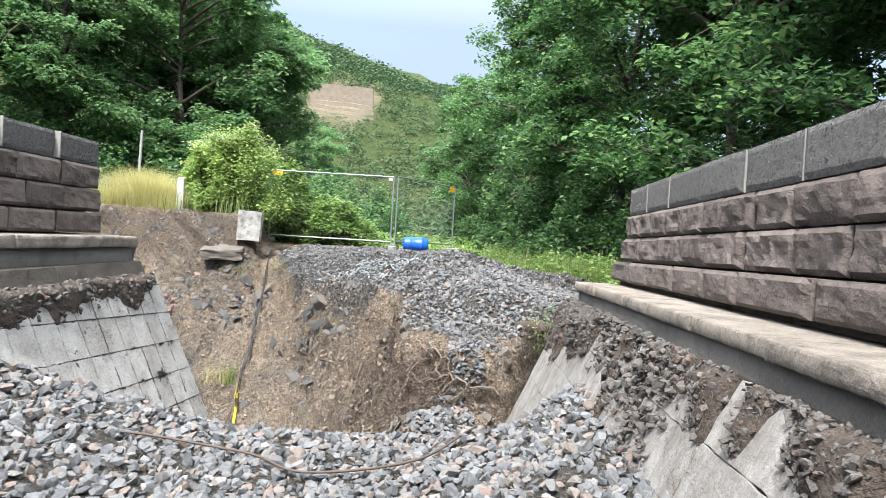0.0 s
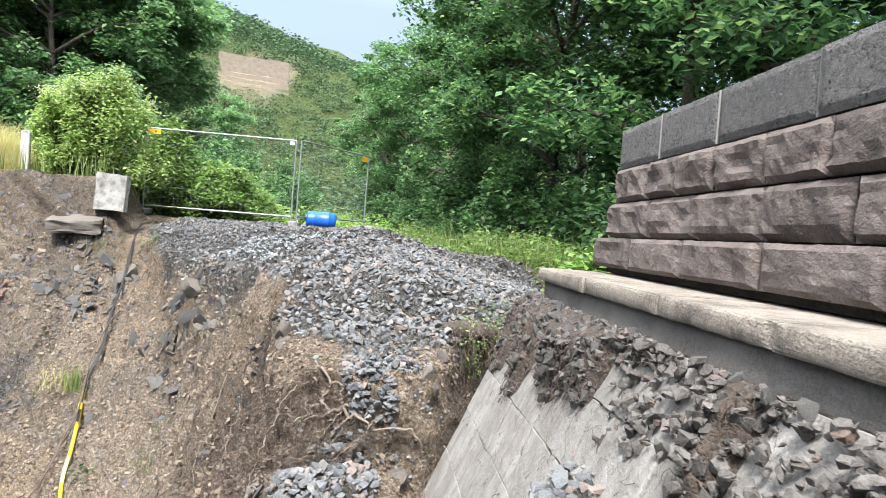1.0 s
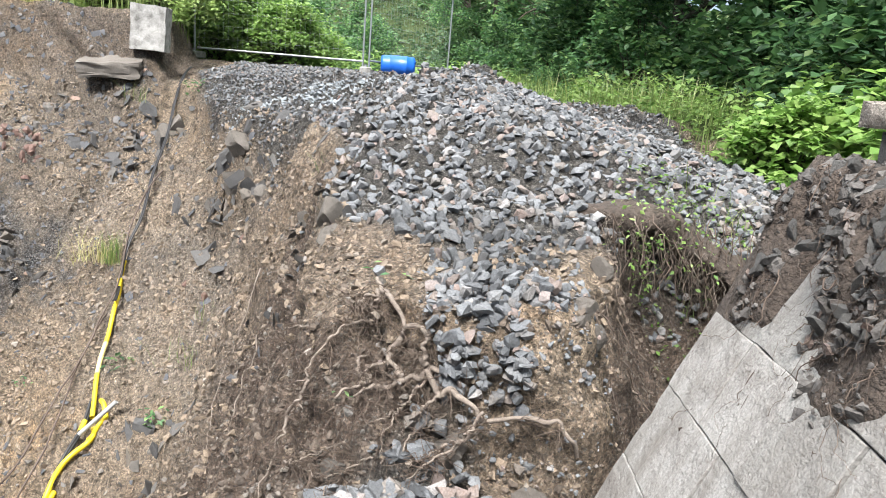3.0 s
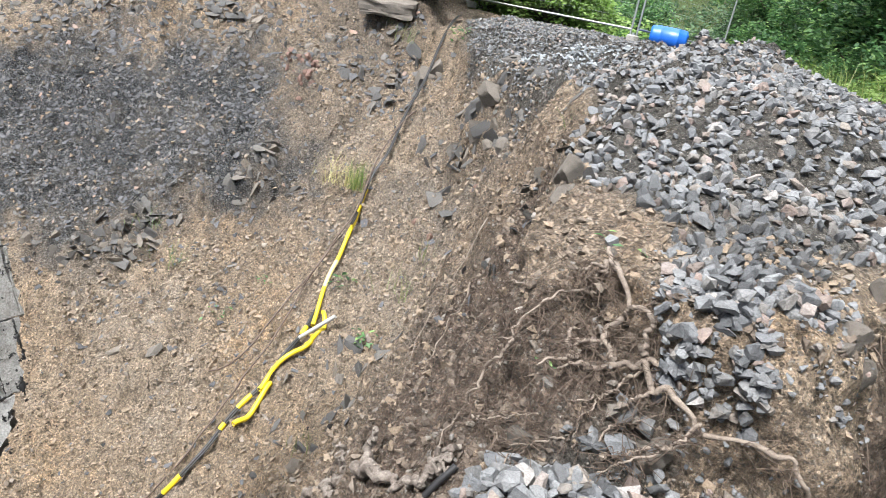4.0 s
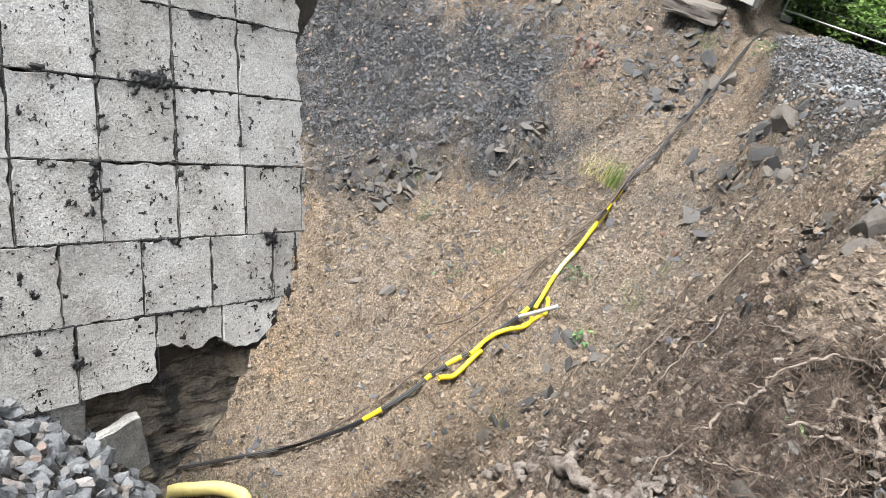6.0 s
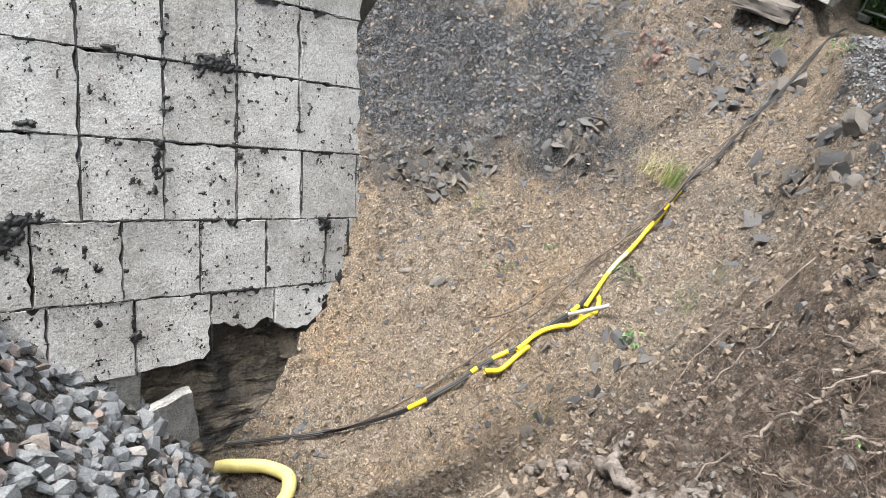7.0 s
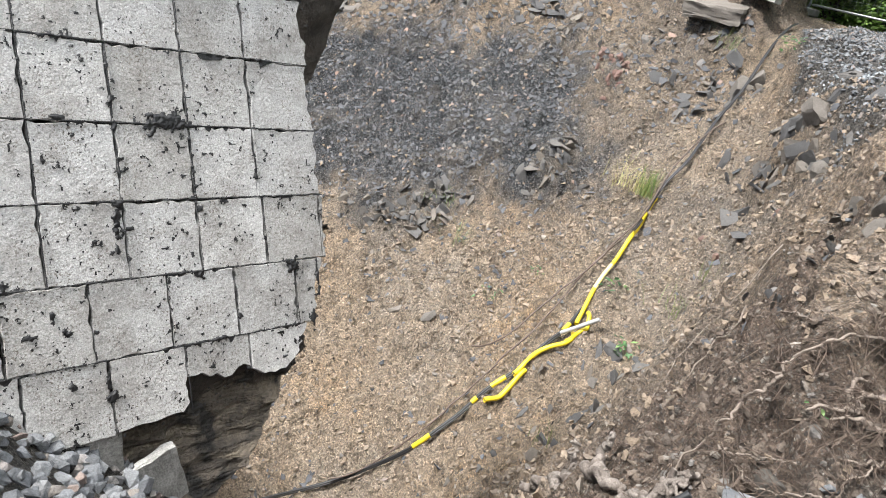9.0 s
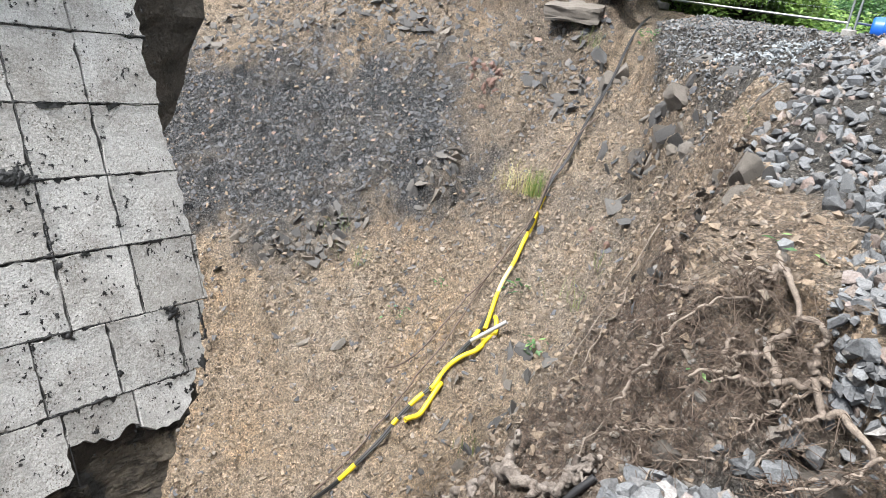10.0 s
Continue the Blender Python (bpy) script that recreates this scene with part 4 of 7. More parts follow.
def slab_mesh(near, far, low, rng, r, chips):
    """A slab between two upright joints (each from its top to its foot); low lifts its lower edge where that is broken away."""
    g, m = 0.0022, 9
    k = np.linspace(0, 1, m + 1)
    lift = np.interp(k, np.linspace(0, 1, len(low)), low)
    broken = max(low) > 0.03
    def worn(count, size):
        return rng.normal(0, 0.0022, count) - (size * rng.uniform(0, 1, count) ** 5)
    foot_y = near[1] + (far[1] - near[1]) * k
    top_y = near[0] + (far[0] - near[0]) * k
    foot = np.c_[foot_y, west_line(r + 1, foot_y) + lift + g - worn(m + 1, -0.02) * 0.6 + (rng.uniform(-0.018, 0.018, m + 1) if broken else 0)]
    top = np.c_[top_y, np.minimum(west_line(r, top_y), 0.0) - g + worn(m + 1, 0.012)]
    foot[0, 0] += g; foot[-1, 0] -= g; top[0, 0] += g; top[-1, 0] -= g
    j = np.linspace(0, 1, m + 1)[1:-1, None]
    right = foot[-1] + (top[-1] - foot[-1]) * j
    left = top[0] + (foot[0] - top[0]) * j
    right[:, 0] += worn(m - 1, 0.012) + (rng.uniform(-0.022, 0.010, m - 1) if chips else 0)
    left[:, 0] -= worn(m - 1, 0.012)
    ring = np.vstack([foot, right, top[::-1], left])
    n, c = len(ring), ring.mean(0)
    rings = [np.c_[ring, np.full(n, -0.05)], np.c_[ring, np.full(n, -0.006)], np.c_[ring + (c - ring) * 0.02, np.zeros(n)]]
    f = []
    for a in (0, n):
        f += [(a + q, a + (q + 1) % n, a + n + (q + 1) % n, a + n + q) for q in range(n)]
    return np.vstack(rings), f + [tuple(range(2 * n, 3 * n)), tuple(range(n))[::-1]]


def on_west(v):
    m = np.array(WEST)
    return np.asarray(v, float) @ m[:3, :3].T + m[:3, 3]


west_slabs = []
for r in range(9):
    joints = WEST_JOINTS.get(r, (7.006, 6.704, 6.40, 6.098, 5.798))
    joints = joints + tuple(joints[-1] - 0.306 * k for k in range(1, 16))
    far = WEST_EDGE.get(r, (7.335, 7.34))
    for k, y in enumerate(joints):
        if r < 8 and west_line(r + 1, y) < -0.02 or r == 8 and y < 5.9:
            v, f = slab_mesh((y, y - rng.uniform(0, 0.006)), far, WEST_LOW.get((r, k), (0.0,)), rng, r, k == 0)
            part("panel", np_mesh("panel", on_west(v + (0, 0, rng.normal(-0.001, 0.001))), f, PANEL), PANEL, wall_w)
            if y > 5.0:
                west_slabs.append((y, min(far), r, k))
        far = (y, y)
# Masonry behind the facing; dark end stands for a shaded void, camera-fitted
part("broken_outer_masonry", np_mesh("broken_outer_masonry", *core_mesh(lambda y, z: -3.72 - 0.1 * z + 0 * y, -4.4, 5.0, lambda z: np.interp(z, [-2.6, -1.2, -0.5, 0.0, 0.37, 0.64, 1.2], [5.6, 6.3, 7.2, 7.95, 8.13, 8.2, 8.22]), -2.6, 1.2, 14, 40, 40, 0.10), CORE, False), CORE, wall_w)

# The wet core laid bare under the broken panels, darkened for the hollow's shade
part("bare_masonry", np_mesh("bare_masonry", *core_mesh(lambda y, z: -2.415 - 0.049 * y - 0.441 * z - 0.085 + 0.05 * np.round(2.2 * vnoise(y * 0.9, z * 8.5, 61)) / 2.2 + 0.05 * fbm(y * 11, z * 17, 4, 63), -3.6, 5.2, west_end, -2.3, -0.88, 23, 90, 110, 0.045), STRATA, False), STRATA, wall_w, "layered wet brown masonry, darkened for the shade of its hollow")

# ---- ballast, slate and rubble ----
def scatter(poly, count, rng):
    """Random places inside a polygon of the plan."""
    p = np.array(poly)
    lo, hi = p.min(0), p.max(0)
    out = np.zeros((0, 2))
    while len(out) < count:
        q = rng.uniform(lo, hi, (count * 2, 2))
        out = np.vstack([out, q[inside(poly, q[:, 0], q[:, 1]) > 0]])
    return out[:count]


def stuff(name, cloud, mat, label, category, smooth=False):
    return tagged(new(name, np_mesh(name, *cloud, mat, smooth)), label, category, kind="stuff")


rng = np.random.default_rng(23)
HEAP_AREA = [(-3.1, 1.2), (1.4, 1.2), (1.25, 5.2), (0.75, 6.9), (-2.2, 6.9), (-2.6, 6.2)]


def ballast(poly, count, lo, hi, lift=0.25):
    q = scatter(poly, count, rng)
    size = rng.uniform(lo, hi, count) * rng.choice([0.8, 1.0, 1.25], count, p=[0.3, 0.5, 0.2])
    z = on_land(q[:, 0], q[:, 1]) + size * rng.uniform(-0.12, lift + 0.1, count)
    return np.c_[q, z], size


PALE_PATCH = [(-3.2, 15.2), (-2.2, 17.2), (-0.9, 16.6), (-0.7, 14.0), (-1.3, 12.6), (-2.1, 13.7)]
fringe = [(x - 0.25 if x < 0 else x + 0.15, y) for x, y in GRAVEL]
parts_b = [ballast(GRAVEL, 34000, 0.045, 0.08), ballast(PILE, 330, 0.055, 0.095, 0.4), ballast(HEAP_AREA, 11500, 0.052, 0.092), ballast(fringe, 700, 0.04, 0.08), ballast([(-0.04, 7.42), (0.34, 7.46), (0.42, 7.8), (-0.04, 7.72)], 170, 0.035, 0.085, 1.1), ballast([(0.05, 7.4), (0.5, 7.42), (0.5, 7.85), (0.05, 7.8)], 200, 0.012, 0.035, 1.2), ballast([(0.1, 7.4), (0.5, 7.4), (0.55, 8.2), (0.2, 8.0)], 110, 0.015, 0.05)]
def on_faces(x0, x1, y0, y1, z0, z1, count, lo, hi):
    """Stones lodged on the built ground's steep faces within a box."""
    ok = np.flatnonzero((VX > x0) & (VX < x1) & (VY > y0) & (VY < y1) & (VZ > z0) & (VZ < z1))
    pick = rng.choice(ok, count)
    size = rng.uniform(lo, hi, count)
    return np.c_[VX.ravel()[pick], VY.ravel()[pick], VZ.ravel()[pick]] + rng.normal(0, 0.012, (count, 3)) - (0, 0.01, 0), size


parts_b += [on_faces(-0.10, 0.22, 7.36, 7.9, 0.22, 0.45, 240, 0.04, 0.085), on_faces(-0.06, 0.26, 7.3, 7.7, 0.05, 0.25, 110, 0.03, 0.08), on_faces(-0.15, 0.6, 7.2, 7.8, -0.25, 0.35, 260, 0.008, 0.03)]
pts, siz = np.concatenate([p for p, _ in parts_b]), np.concatenate([s for _, s in parts_b])
front = (pts[:, 1] < 8.6) & (pts[:, 1] > 7.2) & (pts[:, 0] > -0.6) & (pts[:, 0] < 0.6)
pick = np.flatnonzero(front)[:290]
rest = np.setdiff1d(np.arange(len(pts)), pick)
ballast_bed = thing("ballast", "loose grey crushed-stone track ballast spilling down the broken bank", "ballast", kind="structure")
pale_at = inside(PALE_PATCH, pts[rest, 0], pts[rest, 1]) + 0.9 * fbm(pts[rest, 0] * 1.2, pts[rest, 1] * 1.2, 3, 97) > 0.1
pale_c, rest = rest[pale_at], rest[~pale_at]
part("ballast_rest", np_mesh("ballast_rest", *stone_cloud(pts[pale_c], siz[pale_c], rng, corners=7), BALLAST_PALE), BALLAST_PALE, ballast_bed, "pale dusted crushed stone", kind="stuff")
far = pts[rest, 1] > 11.5
near_c, far_c = rest[~far], rest[far]
part("ballast_rest", np_mesh("ballast_rest", *joined([stone_cloud(pts[near_c], siz[near_c], rng), stone_cloud(pts[far_c], siz[far_c], rng, corners=6)]), BALLAST), BALLAST, ballast_bed, kind="stuff")
one_b = [np_mesh("ballast_stone", v, f, BALLAST_ONE) for v, f in stone_shapes(10, rng)]
for k in pick:
    part("ballast_stone", one_b[k % 10], None, ballast_bed, at=Matrix.Translation(pts[k]) @ pose(0, 0, 0, *rng.uniform(0, 360, 3)) @ Matrix.Scale(siz[k], 4))

# ---- slate, pebbles and rubble on the slide ----
SLIDE = [(-12, 11), (-13, 14), (-10, 17.0), (-5.6, 17.3), (-4.2, 16.3), (-2.3, 14.2), (-1.3, 11), (-0.88, 9.6), (-0.85, 8.4), (-0.85, 7.2), (-2.5, 7.9), (-5.5, 8.6)]
UPPER = [(-12, 15.4), (-10, 17.3), (-7.6, 17.9), (-5.5, 17.5), (-4.4, 16.7), (-4.6, 15.9), (-6.4, 16.0), (-9, 15.2), (-12, 13.8)]
rng = np.random.default_rng(31)


def strewn(poly, count, lo, hi, sink=0.15, power=2.0):
    """Stones strewn on the slope, small ones far more often."""
    q = scatter(poly, count, rng)
    size = lo + (hi - lo) * rng.uniform(0, 1, count) ** power
    z = on_land(q[:, 0], q[:, 1]) + size * sink * rng.uniform(-0.6, 1.0, count)
    return np.c_[q, z], size, land_lean(q[:, 0], q[:, 1])


def clustered(spots, count, spread, lo, hi):
    at = np.array(spots)[rng.integers(0, len(spots), count)] + rng.normal(0, 1, (count, 2)) * spread
    size = lo + (hi - lo) * rng.uniform(0, 1, count) ** 2
    z = on_land(at[:, 0], at[:, 1]) + size * rng.uniform(-0.05, 0.18, count)
    return np.c_[at, z], size, land_lean(at[:, 0], at[:, 1])


def patchy(poly, count, lo, hi, power):
    """Stones that thin out unevenly towards the edge of their patch."""
    p, size, lean = strewn(poly, count, lo, hi, 0.15, power)
    ok = inside(poly, p[:, 0], p[:, 1]) + 0.9 * fbm(p[:, 0] * 1.1, p[:, 1] * 1.1, 4, 231) > rng.uniform(-0.1, 0.9, count)
    return p[ok], size[ok], lean[ok]


p, s, l = strewn(SLIDE, 70000, 0.012, 0.11, 0.3, 4.0)
p2, s2, _ = strewn([(-0.5, 7.25), (0.6, 7.25), (0.8, 8.7), (0.45, 8.4), (-0.3, 8.3), (-0.75, 9.2), (-0.9, 8.2)], 1500, 0.01, 0.06, 0.3, 2.5)
off = (inside(SLATES, p[:, 0], p[:, 1]) < -0.3) & (fbm(p[:, 0] * 1.3, p[:, 1] * 1.3, 4, 241) > rng.uniform(-0.9, 0.5, len(p))) | (rng.uniform(0, 1, len(p)) < 0.15)
p, s = np.vstack([p[off], p2]), np.concatenate([s[off], s2])
stuff("gravelly_pebbles", stone_cloud(p, s, rng, "pebble", 3.0, corners=6), PEBBLE, "small tan and grey pebbles in the sandy clay slope", "pebbles")
sets = [strewn(SLIDE, 3000, 0.02, 0.15, 0.2, 2.8), patchy(SLATES, 42000, 0.012, 0.11, 4.5), strewn(UPPER, 3000, 0.02, 0.2, 0.15, 3.0), strewn(SLIDE, 130, 0.10, 0.26), strewn([(-8.6, 16.6), (-5.4, 17.2), (-4.6, 14.0), (-5.6, 12.6), (-8.5, 11.5)], 700, 0.03, 0.16)]
p, s, l = (np.concatenate(some) for some in zip(*sets))
stuff("slate_chips", stone_cloud(p, s, rng, "slate", 0.45, l, corners=6), SLATE, "dark grey slate chips strewn over the slide", "slate")

# Clods and stones that stick out of the steep, dark bank
b_line = curve_pts([(x, y, 0) for x, y in ((-3.0, 14.9), (-2.1, 13.8), (-1.7, 12.6), (-1.3, 11.0), (-0.9, 9.7), (-0.75, 8.7), (-0.5, 7.8), (-0.1, 7.55), (0.5, 7.6), (0.66, 8.1), (0.78, 8.85), (1.3, 9.1))], 300)[:, :2]
at = b_line[rng.integers(0, len(b_line), 13000)] + rng.normal(0, 1, (13000, 2)) * 0.13 + np.array([-0.42, -0.12]) * rng.uniform(-0.1, 2.3, (13000, 1))
keep = (inside(BED, at[:, 0], at[:, 1]) < 0.0) & (inside(PILE, at[:, 0], at[:, 1]) < 0.05)
at = at[keep]
size = 0.008 + 0.055 * rng.uniform(0, 1, len(at)) ** 5.0
stuff("bank_clods", stone_cloud(np.c_[at, on_land(at[:, 0], at[:, 1]) + 0.1 * size], size, rng, "pebble", 3.0, corners=8), CLOD, "dark crumbly clods and small stones in the broken bank", "soil")

# Larger slabs that can be told apart
LEDGE_ROW = [(-8.4, 12.3), (-7.9, 12.6), (-7.75, 12.74), (-7.43, 12.94), (-7.43, 13.0), (-7.2, 13.16), (-7.19, 13.42), (-6.55, 14.25), (-6.26, 14.56), (-6.3, 14.7)]
CLUSTER = [(-3.09, 14.5), (-3.24, 14.58), (-2.98, 14.4), (-2.85, 14.25), (-2.5, 13.6), (-5.2, 16.8), (-4.6, 16.5)]
BANK_ROW = [(-2.2, 13.4), (-1.9, 12.4), (-1.64, 11.2), (-1.5, 10.9), (-1.2, 10.2), (-1.05, 9.5), (-0.9, 9.0)]
SHELF = [(-12.0, 14.4), (-11.3, 14.95), (-10.65, 15.45), (-9.9, 15.8), (-9.0, 16.2), (-8.3, 16.4)]
UPPER_SLABS = [(-5.8, 17.0), (-5.1, 16.7), (-4.7, 16.8), (-5.4, 16.5), (-3.4, 15.0), (-3.0, 14.4), (-3.6, 15.3), (-6.8, 16.9), (-7.6, 16.6), (-8.6, 16.3), (-9.6, 16.2), (-2.6, 13.6), (-6.2, 16.4)]
one_s = [np_mesh("slate_slab", v, f, SLATE_ONE) for v, f in stone_shapes(14, rng, "slate", 8)]
for spots, count, spread, lo, hi, tip in ((LEDGE_ROW, 190, 0.17, 0.08, 0.34, 35), (UPPER_SLABS, 120, 0.28, 0.10, 0.40, 25), (CLUSTER, 110, 0.14, 0.10, 0.42, 35), (SHELF, 220, 0.25, 0.10, 0.32, 20), (BANK_ROW, 90, 0.13, 0.04, 0.15, 40), ([(-2.9, 11.6), (-2.7, 11.2), (-3.2, 11.9), (-3.4, 11.2)], 34, 0.3, 0.14, 0.34, 35)):
    pp, ss, ll = clustered(spots, count, spread, lo, hi)
    for k in range(count):
        m = Matrix(ll[k].tolist()).to_4x4()
        m.translation = pp[k]
        ob = new("slate_slab", one_s[int(rng.integers(0, 14))])
        ob.matrix_basis = m @ pose(0, 0, 0, *rng.normal(0, tip, 2), rng.uniform(0, 360)) @ Matrix.Scale(ss[k], 4)
        ob.parent = ground_ob

# Single slates lying on the clay
for x, y, size in ((-6.49, 11.98, 0.34), (-5.99, 12.11, 0.26), (-3.0, 11.5, 0.3), (-2.6, 11.0, 0.26)):
    ob = new("slate_slab", one_s[int(rng.integers(0, 14))])
    lean_m = Matrix(land_lean(np.array([x]), np.array([y]))[0].tolist()).to_4x4()
    lean_m.translation = (x, y, float(on_land(x, y)) + 0.02)
    ob.matrix_basis = lean_m @ pose(0, 0, 0, 0, 0, rng.uniform(0, 360)) @ Matrix.Scale(size, 4)
    ob.parent = ground_ob

shapes_k = stone_shapes(8, rng, "ballast", 13)
boulder_mat = stone_mat("sandstone", [(0.0, (0.092, 0.082, 0.072)), (1.0, (0.160, 0.142, 0.124))], 40, 6, dark=(0.07, 0.058, 0.048), stain=0.6, island=False)


def boulder_shape(seed, mat=None, fine=3):
    """A broken boulder of size 1: flat breaks and a rough skin."""
    r = np.random.default_rng(seed)
    bm = bmesh.new()
    bmesh.ops.create_icosphere(bm, subdivisions=fine, radius=0.62)
    planes = [(Vector(r.normal(size=3)).normalized(), r.uniform(0.27, 0.42)) for _ in range(11)]
    for v in bm.verts:
        for n, k in planes:
            over = v.co.dot(n) - k
            if over > 0:
                v.co -= n * over
        v.co += noise.noise_vector(v.co * 5 + Vector((seed, 0, 0))) * 0.025
        v.co.z *= 0.7
    me = bpy.data.meshes.new("boulder")
    bm.to_mesh(me)
    bm.free()
    me.materials.append(mat or boulder_mat)
    return me


one_k = [boulder_shape(40 + k) for k in range(8)]
for x, y, lift, size in ((-0.66, 8.62, -0.01, 0.2), (-0.40, 7.42, 0.0, 0.14), (0.37, 7.58, 0.0, 0.14), (0.46, 7.72, 0.0, 0.12), (0.42, 7.64, -0.04, 0.19), (0.16, 7.60, -0.02, 0.12), (0.52, 7.72, -0.02, 0.15), (-4.63, 16.75, 0.02, 0.42), (-2.9, 14.2, 0.05, 0.3), (0.02, 7.42, 0.0, 0.16), (0.3, 7.36, -0.03, 0.2), (-2.1, 12.8, 0.02, 0.26), (-0.7, 8.8, 0.02, 0.2), (-4.78, 16.68, 0.08, 0.5), (-2.85, 14.3, 0.06, 0.4), (-1.0, 9.7, -0.02, 0.16), (0.62, 8.2, 0.0, 0.14)):
    ob = new("boulder", one_k[int(rng.integers(0, 8))])
    ob.matrix_basis = Matrix.Translation((x, y, float(on_land(x, y)) + lift)) @ pose(0, 0, 0, *rng.uniform(0, 360, 3)) @ Matrix.Scale(size, 4)
    tagged(ob, "pale sandstone boulder stuck in the broken bank", "stone", "boulders in the bank")

bricks = [np_mesh("brick_piece", v * (1, 1, 1.2), f, BRICK) for v, f in shapes_k[:4]]
for k in range(26):
    x, y = rng.normal(-6.85, 0.26), rng.normal(16.15, 0.16)
    if k > 21:
        x, y = rng.uniform(-4, -1.5), rng.uniform(11.5, 14.5)
    ob = new("brick_piece", bricks[k % 4])
    ob.matrix_basis = Matrix.Translation((x, y, float(on_land(x, y)) + 0.02)) @ pose(0, 0, 0, *rng.uniform(0, 360, 3)) @ Matrix.Scale(rng.uniform(0.09, 0.2), 4)
    tagged(ob, "broken red-brown brick lying in the slide", "brick", "brick rubble")

# The large tilted slab under the concrete post, and the post itself
def rough_block(sx, sy, sz, seed, rough=0.02, cuts=3):
    bm = bmesh.new()
    bmesh.ops.create_cube(bm, size=1)
    bmesh.ops.subdivide_edges(bm, edges=bm.edges[:], cuts=cuts, use_grid_fill=True)
    for v in bm.verts:
        n = noise.noise_vector(v.co * 3.1 + Vector((seed, seed * 2, 0)))
        v.co = Vector((v.co.x * sx, v.co.y * sy, v.co.z * sz)) + n * rough
    return bm


slab = new("stone_slab")
tagged(slab, "large tilted sandstone slab jutting from the scarp", "stone")
slab.matrix_basis = pose(-5.92, 17.3, 0.9, 12, -3, 12)
part("slab_body", rough_block(0.95, 0.7, 0.26, 71, 0.045, 6), boulder_mat, slab)
post = thing("concrete_post", "pale weathered concrete block standing at the corner of the field", "post", at=(-5.36, 17.5, 1.2))
part("block_body", rough_block(0.56, 0.42, 0.72, 5, 0.022, 6), BLOCK, post, at=pose(0, 0, 0.36, 0, 3, 10))


# ---- soil and rubble lying on the leaning wall faces ----
def drape(frame_m, y0, y1, depth, seed, top, fall, wavy, name, label, parent, thin=0.0, tongue=0.03):
    """Soil on a leaning face: thick at the top, ending in an uneven, streaky line below."""
    ys, ss = np.arange(y0, y1, 0.03), np.arange(0, depth, 0.03)
    Y, S = np.meshgrid(ys, ss, indexing="ij")
    h = 0.022 * np.abs(fbm(Y * 13, S * 13, 3, seed + 9)) + 0.04 * fbm(Y * 5, S * 5, 3, seed + 11) - 0.012 + top - fall * S + wavy * fbm(Y * 1.6, S * 0.9, 3, seed) + tongue * vnoise(Y * 6.5 + 0.3 * S, S * 0.7, seed + 3) + 0.02 * fbm(Y * 7, S * 7, 3, seed + 5)
    h = np.minimum(h - thin * (1 - ramp(Y, 3.0, 3.5)), 0.02 + 0.8 * S)
    h *= ramp(y1 - 0.05 - Y, -0.1, 0.25)
    h = np.where(h < 0, np.maximum(h * 2, -0.05), h)
    v = np.stack([Y, -S, h], -1).reshape(-1, 3)
    m = np.array(frame_m)
    v = v @ m[:3, :3].T + m[:3, 3]
    i = np.arange(Y.size).reshape(Y.shape)
    q = np.stack([i[:-1, :-1], i[1:, :-1], i[1:, 1:], i[:-1, 1:]], -1).reshape(-1, 4)
    keep = h.reshape(-1)[q].max(1) > 0.0
    me = np_mesh(name, v, q[keep], DIRT, True)
    part(name, me, DIRT, parent, label, kind="stuff")
    return Y, S, h


def dirt_mat():
    m, nt, b = node_mat("rooty_dark_soil")
    mid, fine = noise_fac(nt, 7, 0.3, 0.7, 6, coord="World"), noise_fac(nt, 55, 0.3, 0.7, 4, coord="World")
    col = mixed(nt, mid, (0.066, 0.050, 0.040), (0.135, 0.105, 0.085))
    col = mixed(nt, fine, col, (0.04, 0.03, 0.024))
    nt.links.new(col, b.inputs["Base Color"])
    b.inputs["Roughness"].default_value = 0.95
    bump(nt, b, [(mid, 0.9, 0.04), (fine, 0.9, 0.012)])
    return m


DIRT = dirt_mat()
eY, eS, eH = drape(EAST, 1.2, 7.5, 1.6, 41, 0.11, 0.25, 0.13, "soil", "dark rooty soil slumped over the panels", wall_e, 0.09, 0.11)
wY, wS, wH = drape(WEST, 1.2, 7.3, 0.9, 47, 0.09, 0.42, 0.06, "soil", "dark soil left along the top of the panels", wall_w)


def on_drape(frame_m, hY, hS, hH, count, y0, y1, s1, power=1.5):
    y, s = rng.uniform(y0, y1, count), s1 * rng.uniform(0, 1, count) ** power
    i, j = np.clip(((y - hY[0, 0]) / 0.03).astype(int), 0, hY.shape[0] - 1), np.clip((s / 0.03).astype(int), 0, hY.shape[1] - 1)
    h = hH[i, j]
    m = np.array(frame_m)
    ok = h > 0.0
    return (np.stack([y, -s, h], -1) @ m[:3, :3].T + m[:3, 3])[ok]


q = on_drape(EAST, eY, eS, eH, 7000, 1.6, 7.35, 0.75)
part("rubble_rest", np_mesh("rubble_rest", *stone_cloud(q, 0.008 + 0.055 * rng.uniform(0, 1, len(q)) ** 2.6, rng, "ballast", 3.0, corners=8), RUBBLE), RUBBLE, wall_e, kind="stuff")
rubble_one = stone_mat("rubble_single", [(0.0, (0.063, 0.060, 0.058)), (0.5, (0.110, 0.106, 0.103)), (0.9, (0.159, 0.156, 0.150)), (1.0, (0.126, 0.073, 0.053))], 45, 9, stain=0.45, island=False)
one_r = [np_mesh("rubble_stone", v * (1.25, 1.1, 0.9), f, rubble_one) for v, f in stone_shapes(8, rng, "ballast", 9)]
q = on_drape(EAST, eY, eS, eH, 480, 3.6, 7.3, 0.45, 1.0)
